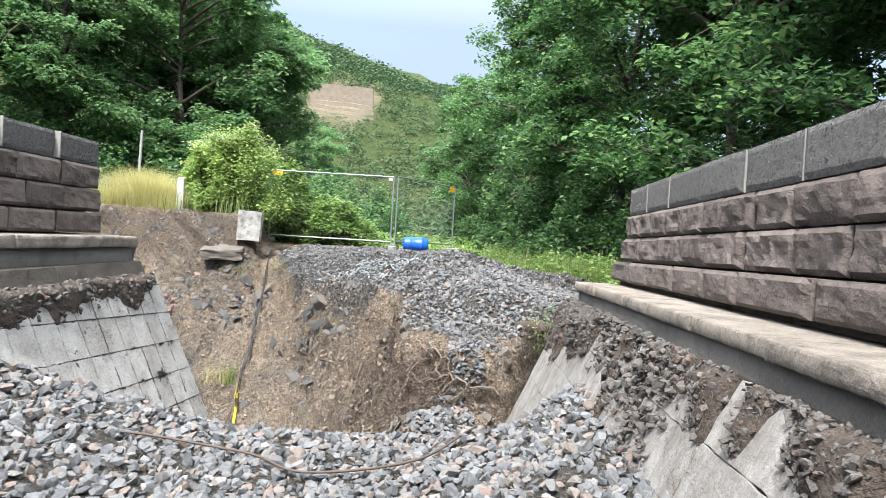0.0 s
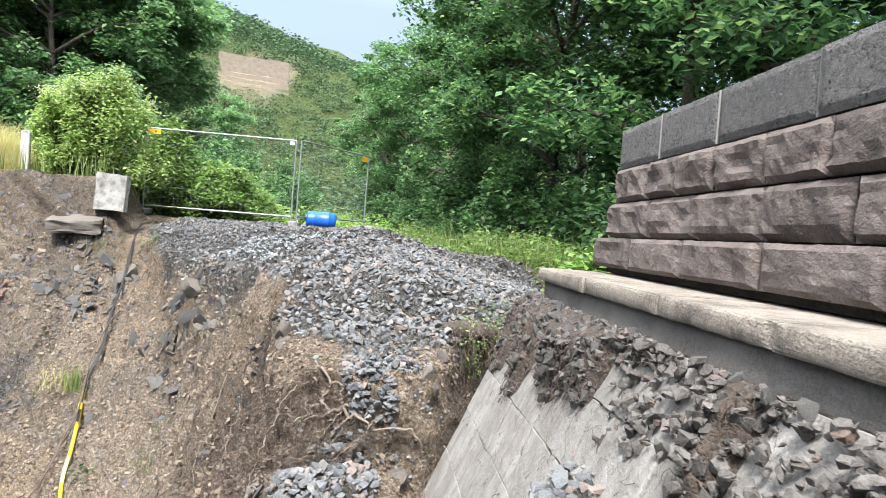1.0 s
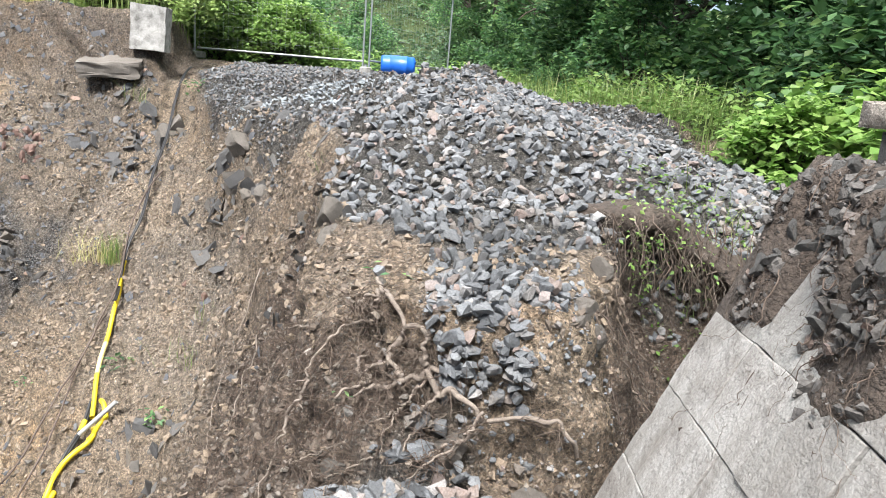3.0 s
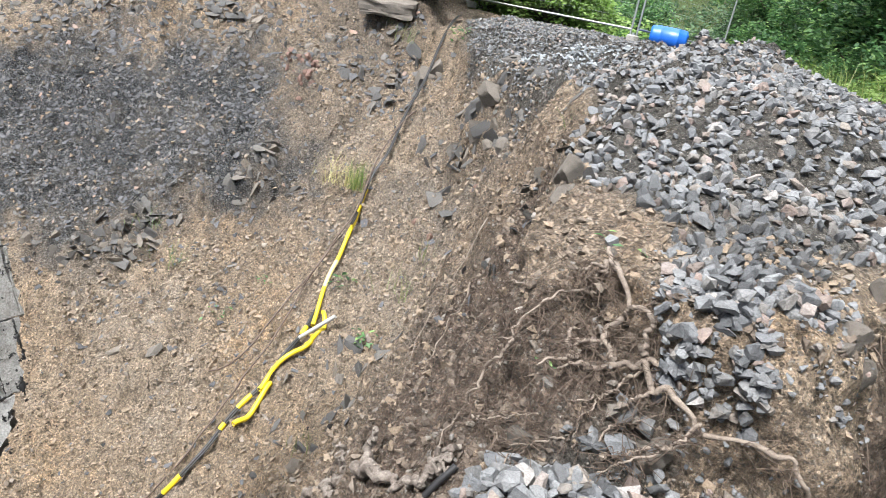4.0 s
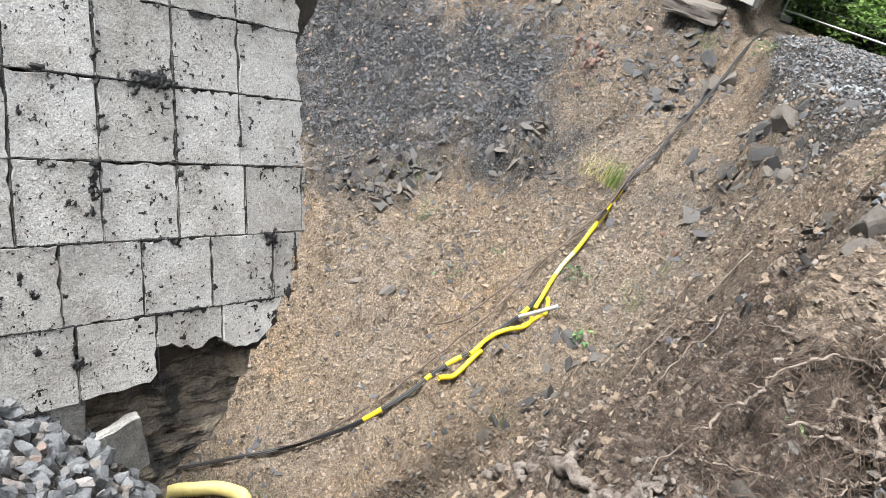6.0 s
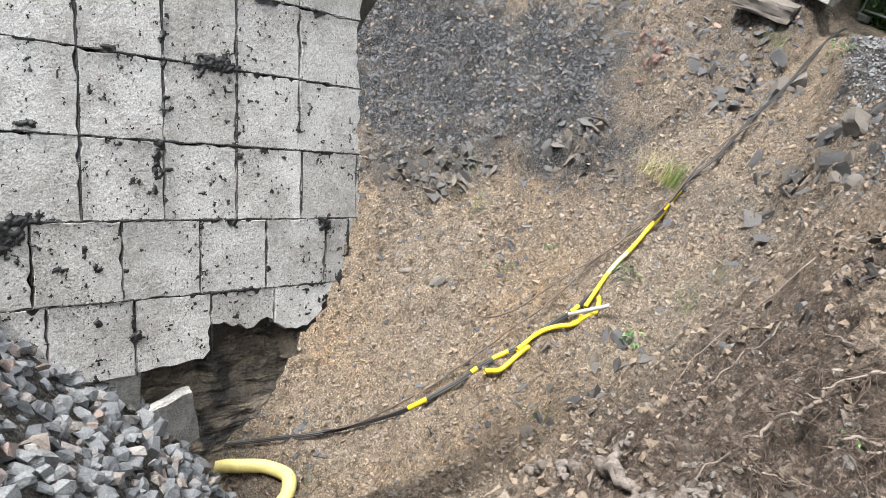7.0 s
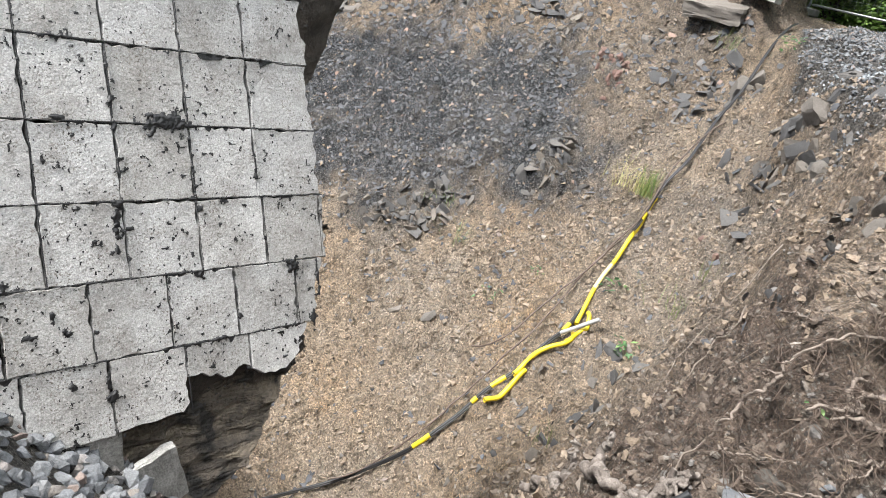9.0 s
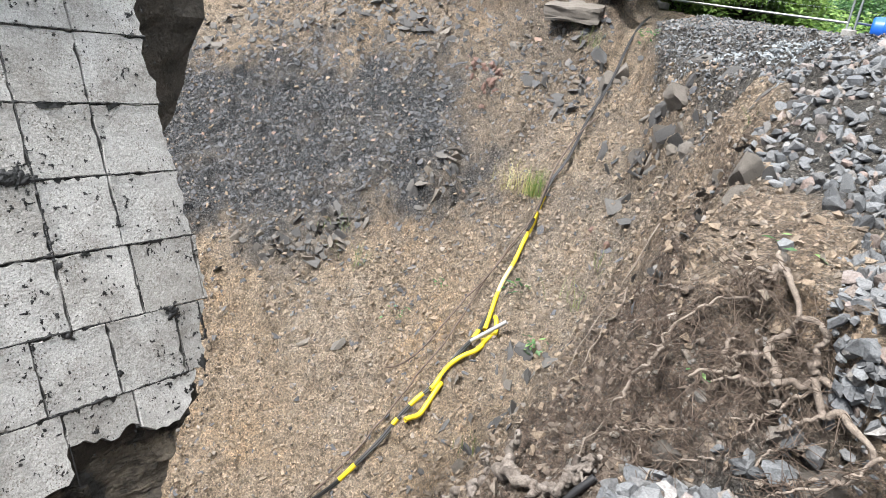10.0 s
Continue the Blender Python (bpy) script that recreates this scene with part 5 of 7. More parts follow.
for k, c in enumerate(q[:290]):
    part("rubble_stone", one_r[k % 8], None, wall_e, at=Matrix.Translation(c + (-0.01, 0, 0.0)) @ pose(0, 0, 0, *rng.uniform(0, 360, 3)) @ Matrix.Scale(float(0.025 + 0.06 * rng.uniform() ** 2.0), 4))
# The near ballast lies up against the ledge here
yy, up = rng.uniform(3.2, 5.5, 1100), rng.uniform(0, 1, 1100)
ss = 0.8 * up ** 0.9
i, j = np.clip(((yy - eY[0, 0]) / 0.03).astype(int), 0, eY.shape[0] - 1), np.clip((ss / 0.03).astype(int), 0, eY.shape[1] - 1)
lie = np.stack([yy, -ss, np.maximum(eH[i, j], 0) + 0.01 + 0.03 * rng.uniform(0, 1, 1100)], -1)[rng.uniform(0, 1, 1100) < ramp(0.62 - 0.36 * (yy - 4.0) + 0.15 * vnoise(yy * 3, ss * 3, 9) - ss, -0.05, 0.15) * ramp(yy - 3.2, 0, 0.3)]
mm = np.array(EAST)
part("ballast_rest", np_mesh("ballast_rest", *stone_cloud(lie @ mm[:3, :3].T + mm[:3, 3], 0.022 + 0.055 * rng.uniform(0, 1, len(lie)) ** 1.5, rng, "ballast", 3.0), RUBBLE), RUBBLE, wall_e, "grey crushed stone and rubble", kind="stuff")
q = on_drape(WEST, wY, wS, wH, 700, 1.6, 7.2, 0.35)
part("rubble_rest", np_mesh("rubble_rest", *stone_cloud(q, rng.uniform(0.02, 0.08, len(q)), rng, "ballast", 3.0), RUBBLE), RUBBLE, wall_w, kind="stuff")

# ---- tar on the west panels: squeezed from the joints, smeared, dripped and spattered ----
def tar_sheet(slabs, blots, y0, y1, s0, step=0.0035):
    ys, ss = np.arange(y0, y1, step), np.arange(s0, 0.0, step)
    Y, S = np.meshgrid(ys, ss, indexing="ij")
    grain, fine = fbm(Y * 7, S * 7, 3, 301), fbm(Y * 60, S * 60, 3, 307)
    m = np.full(Y.shape, -1.0)
    # In the joints, squeezed out here and there; more hangs below a level joint than stands above it
    for a, b, r, k in slabs:
        up = np.minimum(west_line(r, Y), 0.0)
        for line, lie, ok, level in ((up, S, (Y > a - 0.003) & (Y < b + 0.003), True), (a + 0 * S, Y, (S < up + 0.003) & (S > west_line(r + 1, Y) - 0.003), False)):
            d = lie - line
            wide = 0.0024 + 0.0022 * np.clip(grain + 0.25, 0, 1) + 0.020 * np.clip(fine, 0, 1) * (grain > 0.2)
            m = np.maximum(m, np.where(ok, 1 - np.abs(d) / (wide * np.where((d < 0) & level, 1.7, 1.0)), -1))
        hang = 0.045 * np.clip(vnoise(Y * 24, Y * 0 + r * 31.7, 319) - 0.3, 0, 1) * (vnoise(Y * 3.1, Y * 0 + r * 17.3, 323) > 0.0)
        m = np.maximum(m, np.where((Y > a) & (Y < b) & (S < up + 0.003) & (S > up - hang), 0.35, -1))
    for y, s, wd, tl, run in blots:
        u, v = (Y - y) / wd, (S - s) / tl
        m = np.maximum(m, np.exp(-1.7 * (u * u + v * v)) * 1.9 + 1.4 * fine + 0.3 * grain - 0.66)
        if run:
            drip = vnoise(Y * 90, Y * 0 + s, 311) * 0.5 + 0.5
            fall = run * (0.3 + 0.7 * vnoise(Y * 40, Y * 0, 313))
            m = np.maximum(m, np.where((np.abs(u) < 0.7) & (S < s) & (S > s - fall) & (drip > 0.74), 0.4, -1))
    spot = fbm(Y * 125, S * 125, 2, 317) - 0.55 - 0.22 * np.clip((Y - 6.0) / 0.5, 0, 1) - 0.6 * (grain < 0.05)
    # A tarred, flaking patch low on the near slabs
    flake = fbm(Y * 30, S * 22, 4, 331) - 0.28 - 2.2 * np.clip(np.hypot((Y - 6.05) / 0.16, (S + 1.72) / 0.12) - 0.6, 0, 2)
    m = np.maximum(np.maximum(m, spot * 6), flake * 4)
    keep = (m[:-1, :-1] > 0) & (m[1:, 1:] > -0.3)
    H = 0.003 + 0.008 * np.clip(m, 0, 1) * (0.7 + 0.5 * fine)
    i = np.arange(Y.size).reshape(Y.shape)
    q = np.stack([i[:-1, :-1], i[1:, :-1], i[1:, 1:], i[:-1, 1:]], -1)[keep]
    used, flat = np.unique(q, return_inverse=True)
    return np.stack([Y, S, H], -1).reshape(-1, 3)[used], flat.reshape(-1, 4)


BLOTS = [(6.60, -0.975, 0.10, 0.042, 0.15), (6.545, -1.00, 0.030, 0.035, 0.05), (6.665, -1.0, 0.045, 0.020, 0.05), (6.373, -1.285, 0.042, 0.022, 0), (6.364, -1.345, 0.018, 0.035, 0), (6.362, -1.40, 0.014, 0.03, 0), (6.357, -1.46, 0.010, 0.03, 0), (6.416, -1.385, 0.022, 0.014, 0),
         (6.715, -1.34, 0.016, 0.018, 0), (6.829, -1.318, 0.024, 0.014, 0.02), (7.152, -1.655, 0.050, 0.050, 0.08), (6.398, -0.888, 0.014, 0.03, 0), (6.40, -0.99, 0.016, 0.03, 0.04), (5.83, -1.60, 0.10, 0.09, 0.14), (5.90, -1.545, 0.09, 0.03, 0), (6.132, -1.942, 0.016, 0.020, 0), (6.28, -2.018, 0.024, 0.022, 0), (6.262, -1.96, 0.014, 0.03, 0),
         (6.244, -1.758, 0.016, 0.012, 0), (6.146, -1.745, 0.022, 0.016, 0.02), (6.848, -1.83, 0.014, 0.035, 0), (6.763, -1.90, 0.02, 0.012, 0), (6.69, -1.615, 0.02, 0.02, 0.02), (6.20, -0.955, 0.03, 0.018, 0), (5.92, -1.22, 0.05, 0.014, 0), (7.08, -0.72, 0.06, 0.010, 0.05), (7.285, -1.72, 0.012, 0.11, 0), (7.24, -1.92, 0.015, 0.06, 0), (7.0, -1.22, 0.01, 0.035, 0)]
v, f = tar_sheet(west_slabs, BLOTS, 5.2, 7.36, -2.2)
part("tar", np_mesh("tar", on_west(v), f, TAR, True), TAR, wall_w, "black tar smears and joint filling", kind="stuff")
# Fragments of slab left in the hollow under the west wall
for y, s, turn, tip, wide, tall in ((6.12, -2.20, -4, 6, 0.36, 0.30), (6.42, -2.45, 14, 16, 0.22, 0.30)):
    part("panel_fragment", rough_block(wide, tall, 0.045, 9 + turn, 0.012, 5), BLOCK, wall_w, at=WEST @ pose(y, s, -0.055, tip, 0, turn))

# ---- trees ----
def tree_parts(seed, height, spread, leaves, leaf, base=0.25, lean=0.0):
    """Trunk with limbs, and a crown of leaf clumps: two (verts, faces)."""
    rng = np.random.default_rng(seed)
    zs = np.linspace(0, height * 0.9, 9)
    trunk = np.c_[0.18 * np.cumsum(rng.normal(0, 0.5, 9)) + lean * zs, 0.18 * np.cumsum(rng.normal(0, 0.5, 9)), zs]
    wood = [tube(trunk, np.linspace(0.03 * height**0.9 * 0.5, 0.03, 9), 8)]
    ends = []
    for k in range(30):
        h = rng.uniform(base, 0.88)
        root = np.array([np.interp(h * height, zs, trunk[:, i]) for i in range(3)])
        a = k * 2.4 + rng.normal(0, 0.3)
        reach = spread * (1.05 - 0.75 * ((h - 0.42) / 0.5) ** 2) * rng.uniform(0.65, 1.1)
        reach = max(reach, 0.25 * spread)
        way = np.array([np.cos(a), np.sin(a), 0])
        limb = curve_pts([root, root + way * reach * 0.4 + (0, 0, reach * 0.25), root + way * reach * 0.75 + (0, 0, reach * 0.30), root + way * reach + (0, 0, reach * rng.uniform(0.05, 0.35))], 8)
        wood.append(tube(limb, np.linspace(0.05 + 0.01 * reach, 0.012, len(limb)), 5))
        for j in range(10):
            f = rng.uniform(0.0, 1.0) ** 0.5 * 0.7 + 0.3
            at = limb[int(f * (len(limb) - 1))] + rng.normal(0, 1, 3) * (0.32, 0.32, 0.25) * (0.6 + 0.25 * spread)
            ends.append(at)
            wood.append(tube(np.array([limb[int(f * (len(limb) - 1) * 0.8)], at]), [0.018, 0.006], 3))
    ends = np.array(ends)
    per = leaves // len(ends)
    c = np.repeat(ends, per, axis=0)
    r = np.repeat(rng.uniform(0.35, 0.95, len(ends)), per)[:, None] * (0.55 + 0.12 * spread)
    off = rng.normal(0, 1, c.shape)
    off /= np.linalg.norm(off, axis=1)[:, None]
    off *= rng.uniform(0.35, 1.0, (len(c), 1)) * (1, 1, 0.55) * r
    pts = c + off - (0, 0, 1) * (0.25 * (off[:, :1] ** 2 + off[:, 1:2] ** 2))
    return joined([(v, f) for v, f in wood]), leaf_quads(pts, rng.uniform(0.75, 1.25, len(pts)) * leaf, rng, 0.35, 0.65, 0.62)


def tree(name, seed, height, spread, leaves, leaf, mat, label, at, base=0.25, lean=0.0):
    wood, crown = tree_parts(seed, height, spread, leaves, leaf, base, lean)
    ob = thing(name, label, "tree", "trees beside the line", at=at)
    part("trunk", np_mesh("trunk", *wood, BARK, True), BARK, ob)
    part("crown", np_mesh("crown", *crown, mat), mat, ob)
    return ob


def ground_at(x, y):
    return float(land(np.array(x), np.array(y), False))


def plant(proto, spots):
    for x, y, turn, s in spots:
        copy_thing(proto, pose(x, y, ground_at(x, y) - 0.1, 0, 0, turn) @ Matrix.Scale(s, 4))


maple = tree("broadleaf_tree", 3, 13.0, 3.9, 37000, 0.175, LEAF_TREE, "tall leafy broadleaf tree with a dense bright green crown", (5.6, 15.5, ground_at(5.6, 15.5) - 0.1), 0.12)
plant(maple, [(7.5, 11.5, 70, 0.95), (4.8, 22.5, 140, 1.0), (8.0, 19, 200, 1.15), (3.2, 31, 250, 1.05), (7.5, 29, 30, 1.2), (1.4, 43, 100, 0.95), (11.0, 16, 300, 1.2)])
linden = tree("broadleaf_tree", 8, 14.0, 4.3, 26000, 0.25, LEAF_DARK, "tall dark green broadleaf tree in the hedge of woodland", (-12.5, 31, ground_at(-12.5, 31) - 0.1), 0.10)
plant(linden, [(-15.5, 27.5, 90, 0.8), (-10.9, 34.5, 33, 0.8), (-17, 29, 60, 1.1), (-22, 30, 130, 1.15), (-14.5, 37, 220, 1.2), (-13.4, 41, 280, 0.95), (-12.0, 55, 300, 0.62), (0.4, 56, 10, 0.9), (5, 48, 180, 1.1)])

# ---- roots, driftwood, cables ----
rng = np.random.default_rng(53)


def knotty(ctrl, r0, r1, n=40, wob=0.008, sides=7, burl=0.22):
    p = curve_pts(ctrl, n)
    p = p + np.stack([fbm(np.arange(len(p)) * 0.16, np.full(len(p), k * 7.0 + p[0, 0] * 50), 2, 3) for k in range(3)], -1) * wob
    r = np.linspace(r0, r1, len(p)) * (1 + burl * vnoise(np.arange(len(p)) * 0.11, np.full(len(p), p[0, 2] * 30), 8))
    return tube(p, r, sides)


ROOT_LINES = [
    ([(-0.33, 7.78, 0.37), (-0.30, 7.73, 0.34), (-0.26, 7.64, 0.33), (-0.20, 7.58, 0.24), (-0.21, 7.57, 0.19), (-0.24, 7.57, 0.15), (-0.23, 7.54, 0.11), (-0.18, 7.51, 0.08)], 0.020, 0.022),
    ([(-0.20, 7.58, 0.23), (-0.16, 7.52, 0.27), (-0.12, 7.50, 0.26), (-0.12, 7.50, 0.19), (-0.11, 7.50, 0.15), (-0.07, 7.48, 0.12)], 0.020, 0.028),
    ([(-0.08, 7.49, 0.13), (-0.13, 7.49, 0.10), (-0.19, 7.50, 0.07), (-0.24, 7.50, 0.03), (-0.29, 7.50, 0.04), (-0.35, 7.46, 0.01)], 0.030, 0.010),
    ([(-0.23, 7.55, 0.11), (-0.30, 7.55, 0.10), (-0.32, 7.55, 0.08), (-0.31, 7.52, 0.05), (-0.36, 7.49, 0.03), (-0.42, 7.46, 0.01)], 0.018, 0.010),
    ([(-0.31, 7.52, 0.05), (-0.34, 7.53, 0.07), (-0.35, 7.56, 0.11), (-0.32, 7.60, 0.12)], 0.018, 0.012),
    ([(-0.09, 7.47, 0.11), (-0.15, 7.47, 0.03), (-0.19, 7.45, -0.02), (-0.26, 7.39, -0.04)], 0.014, 0.007),
    ([(0.46, 7.40, -0.12), (0.40, 7.37, -0.02), (0.35, 7.38, 0.02), (0.26, 7.40, 0.01), (0.12, 7.38, 0.01), (0.08, 7.38, 0.05), (0.0, 7.42, 0.08), (-0.06, 7.44, 0.07), (-0.10, 7.48, 0.12)], 0.016, 0.026),
    ([(-0.04, 7.42, 0.07), (-0.10, 7.40, 0.02), (-0.12, 7.41, -0.05), (-0.16, 7.35, -0.10), (-0.22, 7.33, -0.16)], 0.018, 0.006),
    ([(0.10, 7.35, 0.04), (0.04, 7.32, -0.04), (-0.05, 7.29, -0.11), (-0.14, 7.28, -0.18)], 0.014, 0.006),
    ([(-0.30, 7.72, 0.33), (-0.36, 7.66, 0.31), (-0.40, 7.68, 0.25)], 0.014, 0.006),
    ([(-0.30, 7.72, 0.33), (-0.33, 7.68, 0.28), (-0.35, 7.66, 0.23)], 0.016, 0.008),
    ([(-0.33, 7.67, 0.23), (-0.39, 7.66, 0.22), (-0.45, 7.63, 0.19), (-0.48, 7.58, 0.15), (-0.52, 7.55, 0.09), (-0.54, 7.52, 0.04), (-0.59, 7.55, -0.01)], 0.015, 0.006),
    ([(-0.53, 7.53, 0.04), (-0.55, 7.50, -0.03), (-0.60, 7.54, -0.12), (-0.61, 7.51, -0.19), (-0.65, 7.53, -0.31), (-0.67, 7.47, -0.37), (-0.66, 7.36, -0.42)], 0.016, 0.008),
    ([(-0.62, 7.53, -0.31), (-0.54, 7.42, -0.24), (-0.44, 7.42, -0.18), (-0.37, 7.36, -0.12)], 0.010, 0.005),
    ([(-0.53, 7.41, -0.24), (-0.45, 7.36, -0.25), (-0.36, 7.33, -0.22)], 0.008, 0.004),
    ([(-0.14, 7.45, 0.04), (-0.18, 7.44, -0.01), (-0.22, 7.37, -0.05), (-0.24, 7.31, -0.11)], 0.009, 0.004),
    ([(0.08, 7.35, -0.04), (0.0, 7.36, -0.09), (-0.07, 7.34, -0.13), (-0.12, 7.32, -0.12)], 0.013, 0.006),
    ([(-0.25, 7.30, -0.12), (-0.37, 7.35, -0.24), (-0.45, 7.16, -0.29)], 0.008, 0.004),
    ([(-0.57, 7.70, 0.18), (-0.72, 8.0, 0.04), (-0.88, 8.4, -0.16), (-1.02, 8.85, -0.36)], 0.009, 0.004),
    ([(-0.90, 8.2, -0.10), (-0.95, 8.15, -0.3), (-1.0, 8.1, -0.55), (-1.1, 8.2, -0.75), (-1.17, 8.35, -0.88)], 0.010, 0.004),
    ([(-1.35, 9.9, -0.25), (-1.42, 9.8, -0.55), (-1.5, 9.7, -0.85), (-1.5, 9.4, -1.0), (-1.4, 9.0, -1.02), (-1.3, 8.7, -0.98)], 0.012, 0.005),
]
rootstock = thing("tree_root", "gnarled pale brown tree root hanging bare from the broken bank", "root")
for k, (ctrl, r0, r1) in enumerate(ROOT_LINES):
    thick = 0.44
    part("root", np_mesh("root", *knotty(ctrl, r0 * thick, r1 * thick, 90, 0.020, 8, 0.34), ROOT, True), ROOT, rootstock)
twigs = []
for ctrl, r0, r1 in ROOT_LINES:
    p = curve_pts(ctrl, 24)
    for _ in range(26):
        a = p[rng.integers(3, len(p))]
        d = rng.normal(0, 1, 3) * (1, 0.5, 0.8) + (-0.2, -0.2, -0.5)
        d /= np.linalg.norm(d)
        n = rng.uniform(0.03, 0.15)
        twigs.append(tube(curve_pts([a, a + d * n * 0.35 + rng.normal(0, 0.022, 3), a + d * n * 0.65 + rng.normal(0, 0.03, 3), a + d * n + rng.normal(0, 0.035, 3)], 12), 0.0013, 3))
part("root_fringe", np_mesh("root_fringe", *joined(twigs), HAIR, True), HAIR, rootstock, kind="stuff")

# Fine roots all over the dark faces of the bank
hairs = []
EDGE = [(-2.0, 13.6), (-1.65, 12.6), (-1.25, 11.0), (-0.85, 9.7), (-0.7, 8.7), (-0.45, 7.8), (-0.1, 7.6), (0.45, 7.62), (0.66, 8.1), (0.8, 8.75), (1.3, 8.85), (1.8, 8.7)]
line = curve_pts([(x, y, 0) for x, y in EDGE], 240)[:, :2]
for k in range(260):
    c = line[int(len(line) * (0.46 + 0.54 * rng.uniform()))]
    if -0.05 < c[0] < 0.6:
        continue
    c = c + rng.normal(0, 0.12, 2) + np.array([-0.25, -0.1]) * rng.uniform(0, 1.6) * (c[0] < 0.2)
    x, y = c
    z = float(on_land(x, y))
    n = int(rng.integers(4, 9))
    pts = [(x, y, z + 0.01)]
    for _ in range(n):
        x, y = x + rng.normal(-0.01, 0.045), y + rng.normal(-0.01, 0.04)
        pts.append((x, y, max(pts[-1][2] - rng.uniform(0.01, 0.11), float(on_land(x, y)) - 0.02) + 0.012))
    hairs.append(tube(np.array(pts), np.linspace(rng.choice([0.0015, 0.0025, 0.005], p=[0.5, 0.35, 0.15]), 0.0008, len(pts)), 3))
for k in range(120):
    x, y = rng.uniform(0.72, 1.75), rng.uniform(8.7, 9.0)
    z = rng.uniform(0.25, 0.55)
    pts = [(x, y, z)]
    for _ in range(6):
        pts.append((pts[-1][0] + rng.normal(0, 0.03), pts[-1][1] + rng.normal(-0.015, 0.02), pts[-1][2] - rng.uniform(0.02, 0.09)))
    hairs.append(tube(np.array(pts), np.linspace(rng.choice([0.002, 0.004]), 0.001, len(pts)), 3))
stuff("fine_roots", joined(hairs), HAIR, "tangled fine brown roots hanging from the dark soil", "roots", True)

# Roots and fibres in the soil on the east face
fib = []
m_e = np.array(EAST)
for k in range(1900):
    y, s = rng.uniform(2.8, 7.3), rng.uniform(0.05, 1.0) ** 1.3
    i, j = int((y - eY[0, 0]) / 0.03), min(int(s / 0.03), eY.shape[1] - 1)
    h = eH[min(i, eH.shape[0] - 1), j]
    if h < 0 and k % 8:
        continue
    h = max(h, 0.0)
    pts, way = [np.array([y, -s, h + 0.004])], rng.normal(0, 1, 2) + (0, -0.7)
    for _ in range(int(rng.integers(6, 18))):
        way = 0.7 * way + 0.6 * rng.normal(0, 1, 2) + (0, -0.12)
        pts.append(pts[-1] + (*(way * 0.011), rng.normal(0, 0.005)))
    fib.append(tube(np.array(pts) @ m_e[:3, :3].T + m_e[:3, 3], np.linspace(rng.choice([0.0008, 0.0014, 0.003], p=[0.6, 0.32, 0.08]), 0.0005, len(pts)), 4))
part("root_fibres", np_mesh("root_fibres", *joined(fib), HAIR, True), HAIR, wall_e, "reddish brown roots", kind="stuff")

# Bleached dead wood low in the gap
log = thing("driftwood", "bleached, splintered tree root lying at the foot of the bank", "root")
for ctrl, r0, r1 in (([(-1.50, 8.0, -1.43), (-1.36, 7.98, -1.27), (-1.26, 7.9, -1.13), (-1.16, 7.8, -0.98), (-1.09, 7.70, -0.86), (-1.0, 7.6, -0.77)], 0.045, 0.055),
                     ([(-0.90, 7.46, -0.67), (-0.96, 7.54, -0.70), (-1.0, 7.58, -0.66), (-1.0, 7.60, -0.59)], 0.052, 0.036),
                     ([(-1.02, 7.60, -0.78), (-0.90, 7.46, -0.65), (-0.84, 7.45, -0.62), (-0.80, 7.43, -0.62), (-0.72, 7.33, -0.53), (-0.66, 7.27, -0.48)], 0.044, 0.026),
                     ([(-0.69, 7.35, -0.53), (-0.66, 7.29, -0.46), (-0.65, 7.32, -0.42), (-0.64, 7.37, -0.38), (-0.58, 7.37, -0.33)], 0.030, 0.020),
                     ([(-0.64, 7.36, -0.39), (-0.62, 7.33, -0.41), (-0.60, 7.32, -0.40)], 0.022, 0.010),
                     ([(-1.30, 7.94, -1.20), (-1.20, 7.75, -1.08), (-1.08, 7.58, -0.95)], 0.030, 0.016),
                     ([(-1.14, 7.76, -0.95), (-1.18, 7.76, -0.88), (-1.20, 7.78, -0.83)], 0.022, 0.012)):
    part("branch", np_mesh("branch", *knotty(ctrl, r0 * 0.5, r1 * 0.36, 90, 0.045, 10, 0.25), DEADWOOD, True), DEADWOOD, log)


stub_end = thing("pipe_end", "short black pipe end sticking out of the bank's foot", "pipe", at=(-0.62, 7.27, -0.47))
part("sheath", np_mesh("sheath", *tube([(-0.02, -0.01, -0.03), (0.01, 0.01, 0.03), (0.05, 0.045, 0.09)], 0.013, 10), CABLE, True), CABLE, stub_end)


def lay(xy, lift, n=60, wob=0.0):
    """A line over the slope through places of the plan."""
    p = curve_pts([(x, y, 0) for x, y in xy], n)
    z = on_land(p[:, 0], p[:, 1]) + lift
    for _ in range(3):
        z = np.convolve(np.pad(z, 4, mode="edge"), np.ones(9) / 9, "valid")
    z = z + 0.6 * max(0.0, float((on_land(p[:, 0], p[:, 1]) + 0.4 * lift - z).max()))
    return np.c_[p[:, :2], z]


def ringed(p, r, sides=10):
    """A corrugated duct."""
    rr = r * (1 + 0.06 * (np.arange(len(p)) % 2))
    return tube(p, rr, sides)


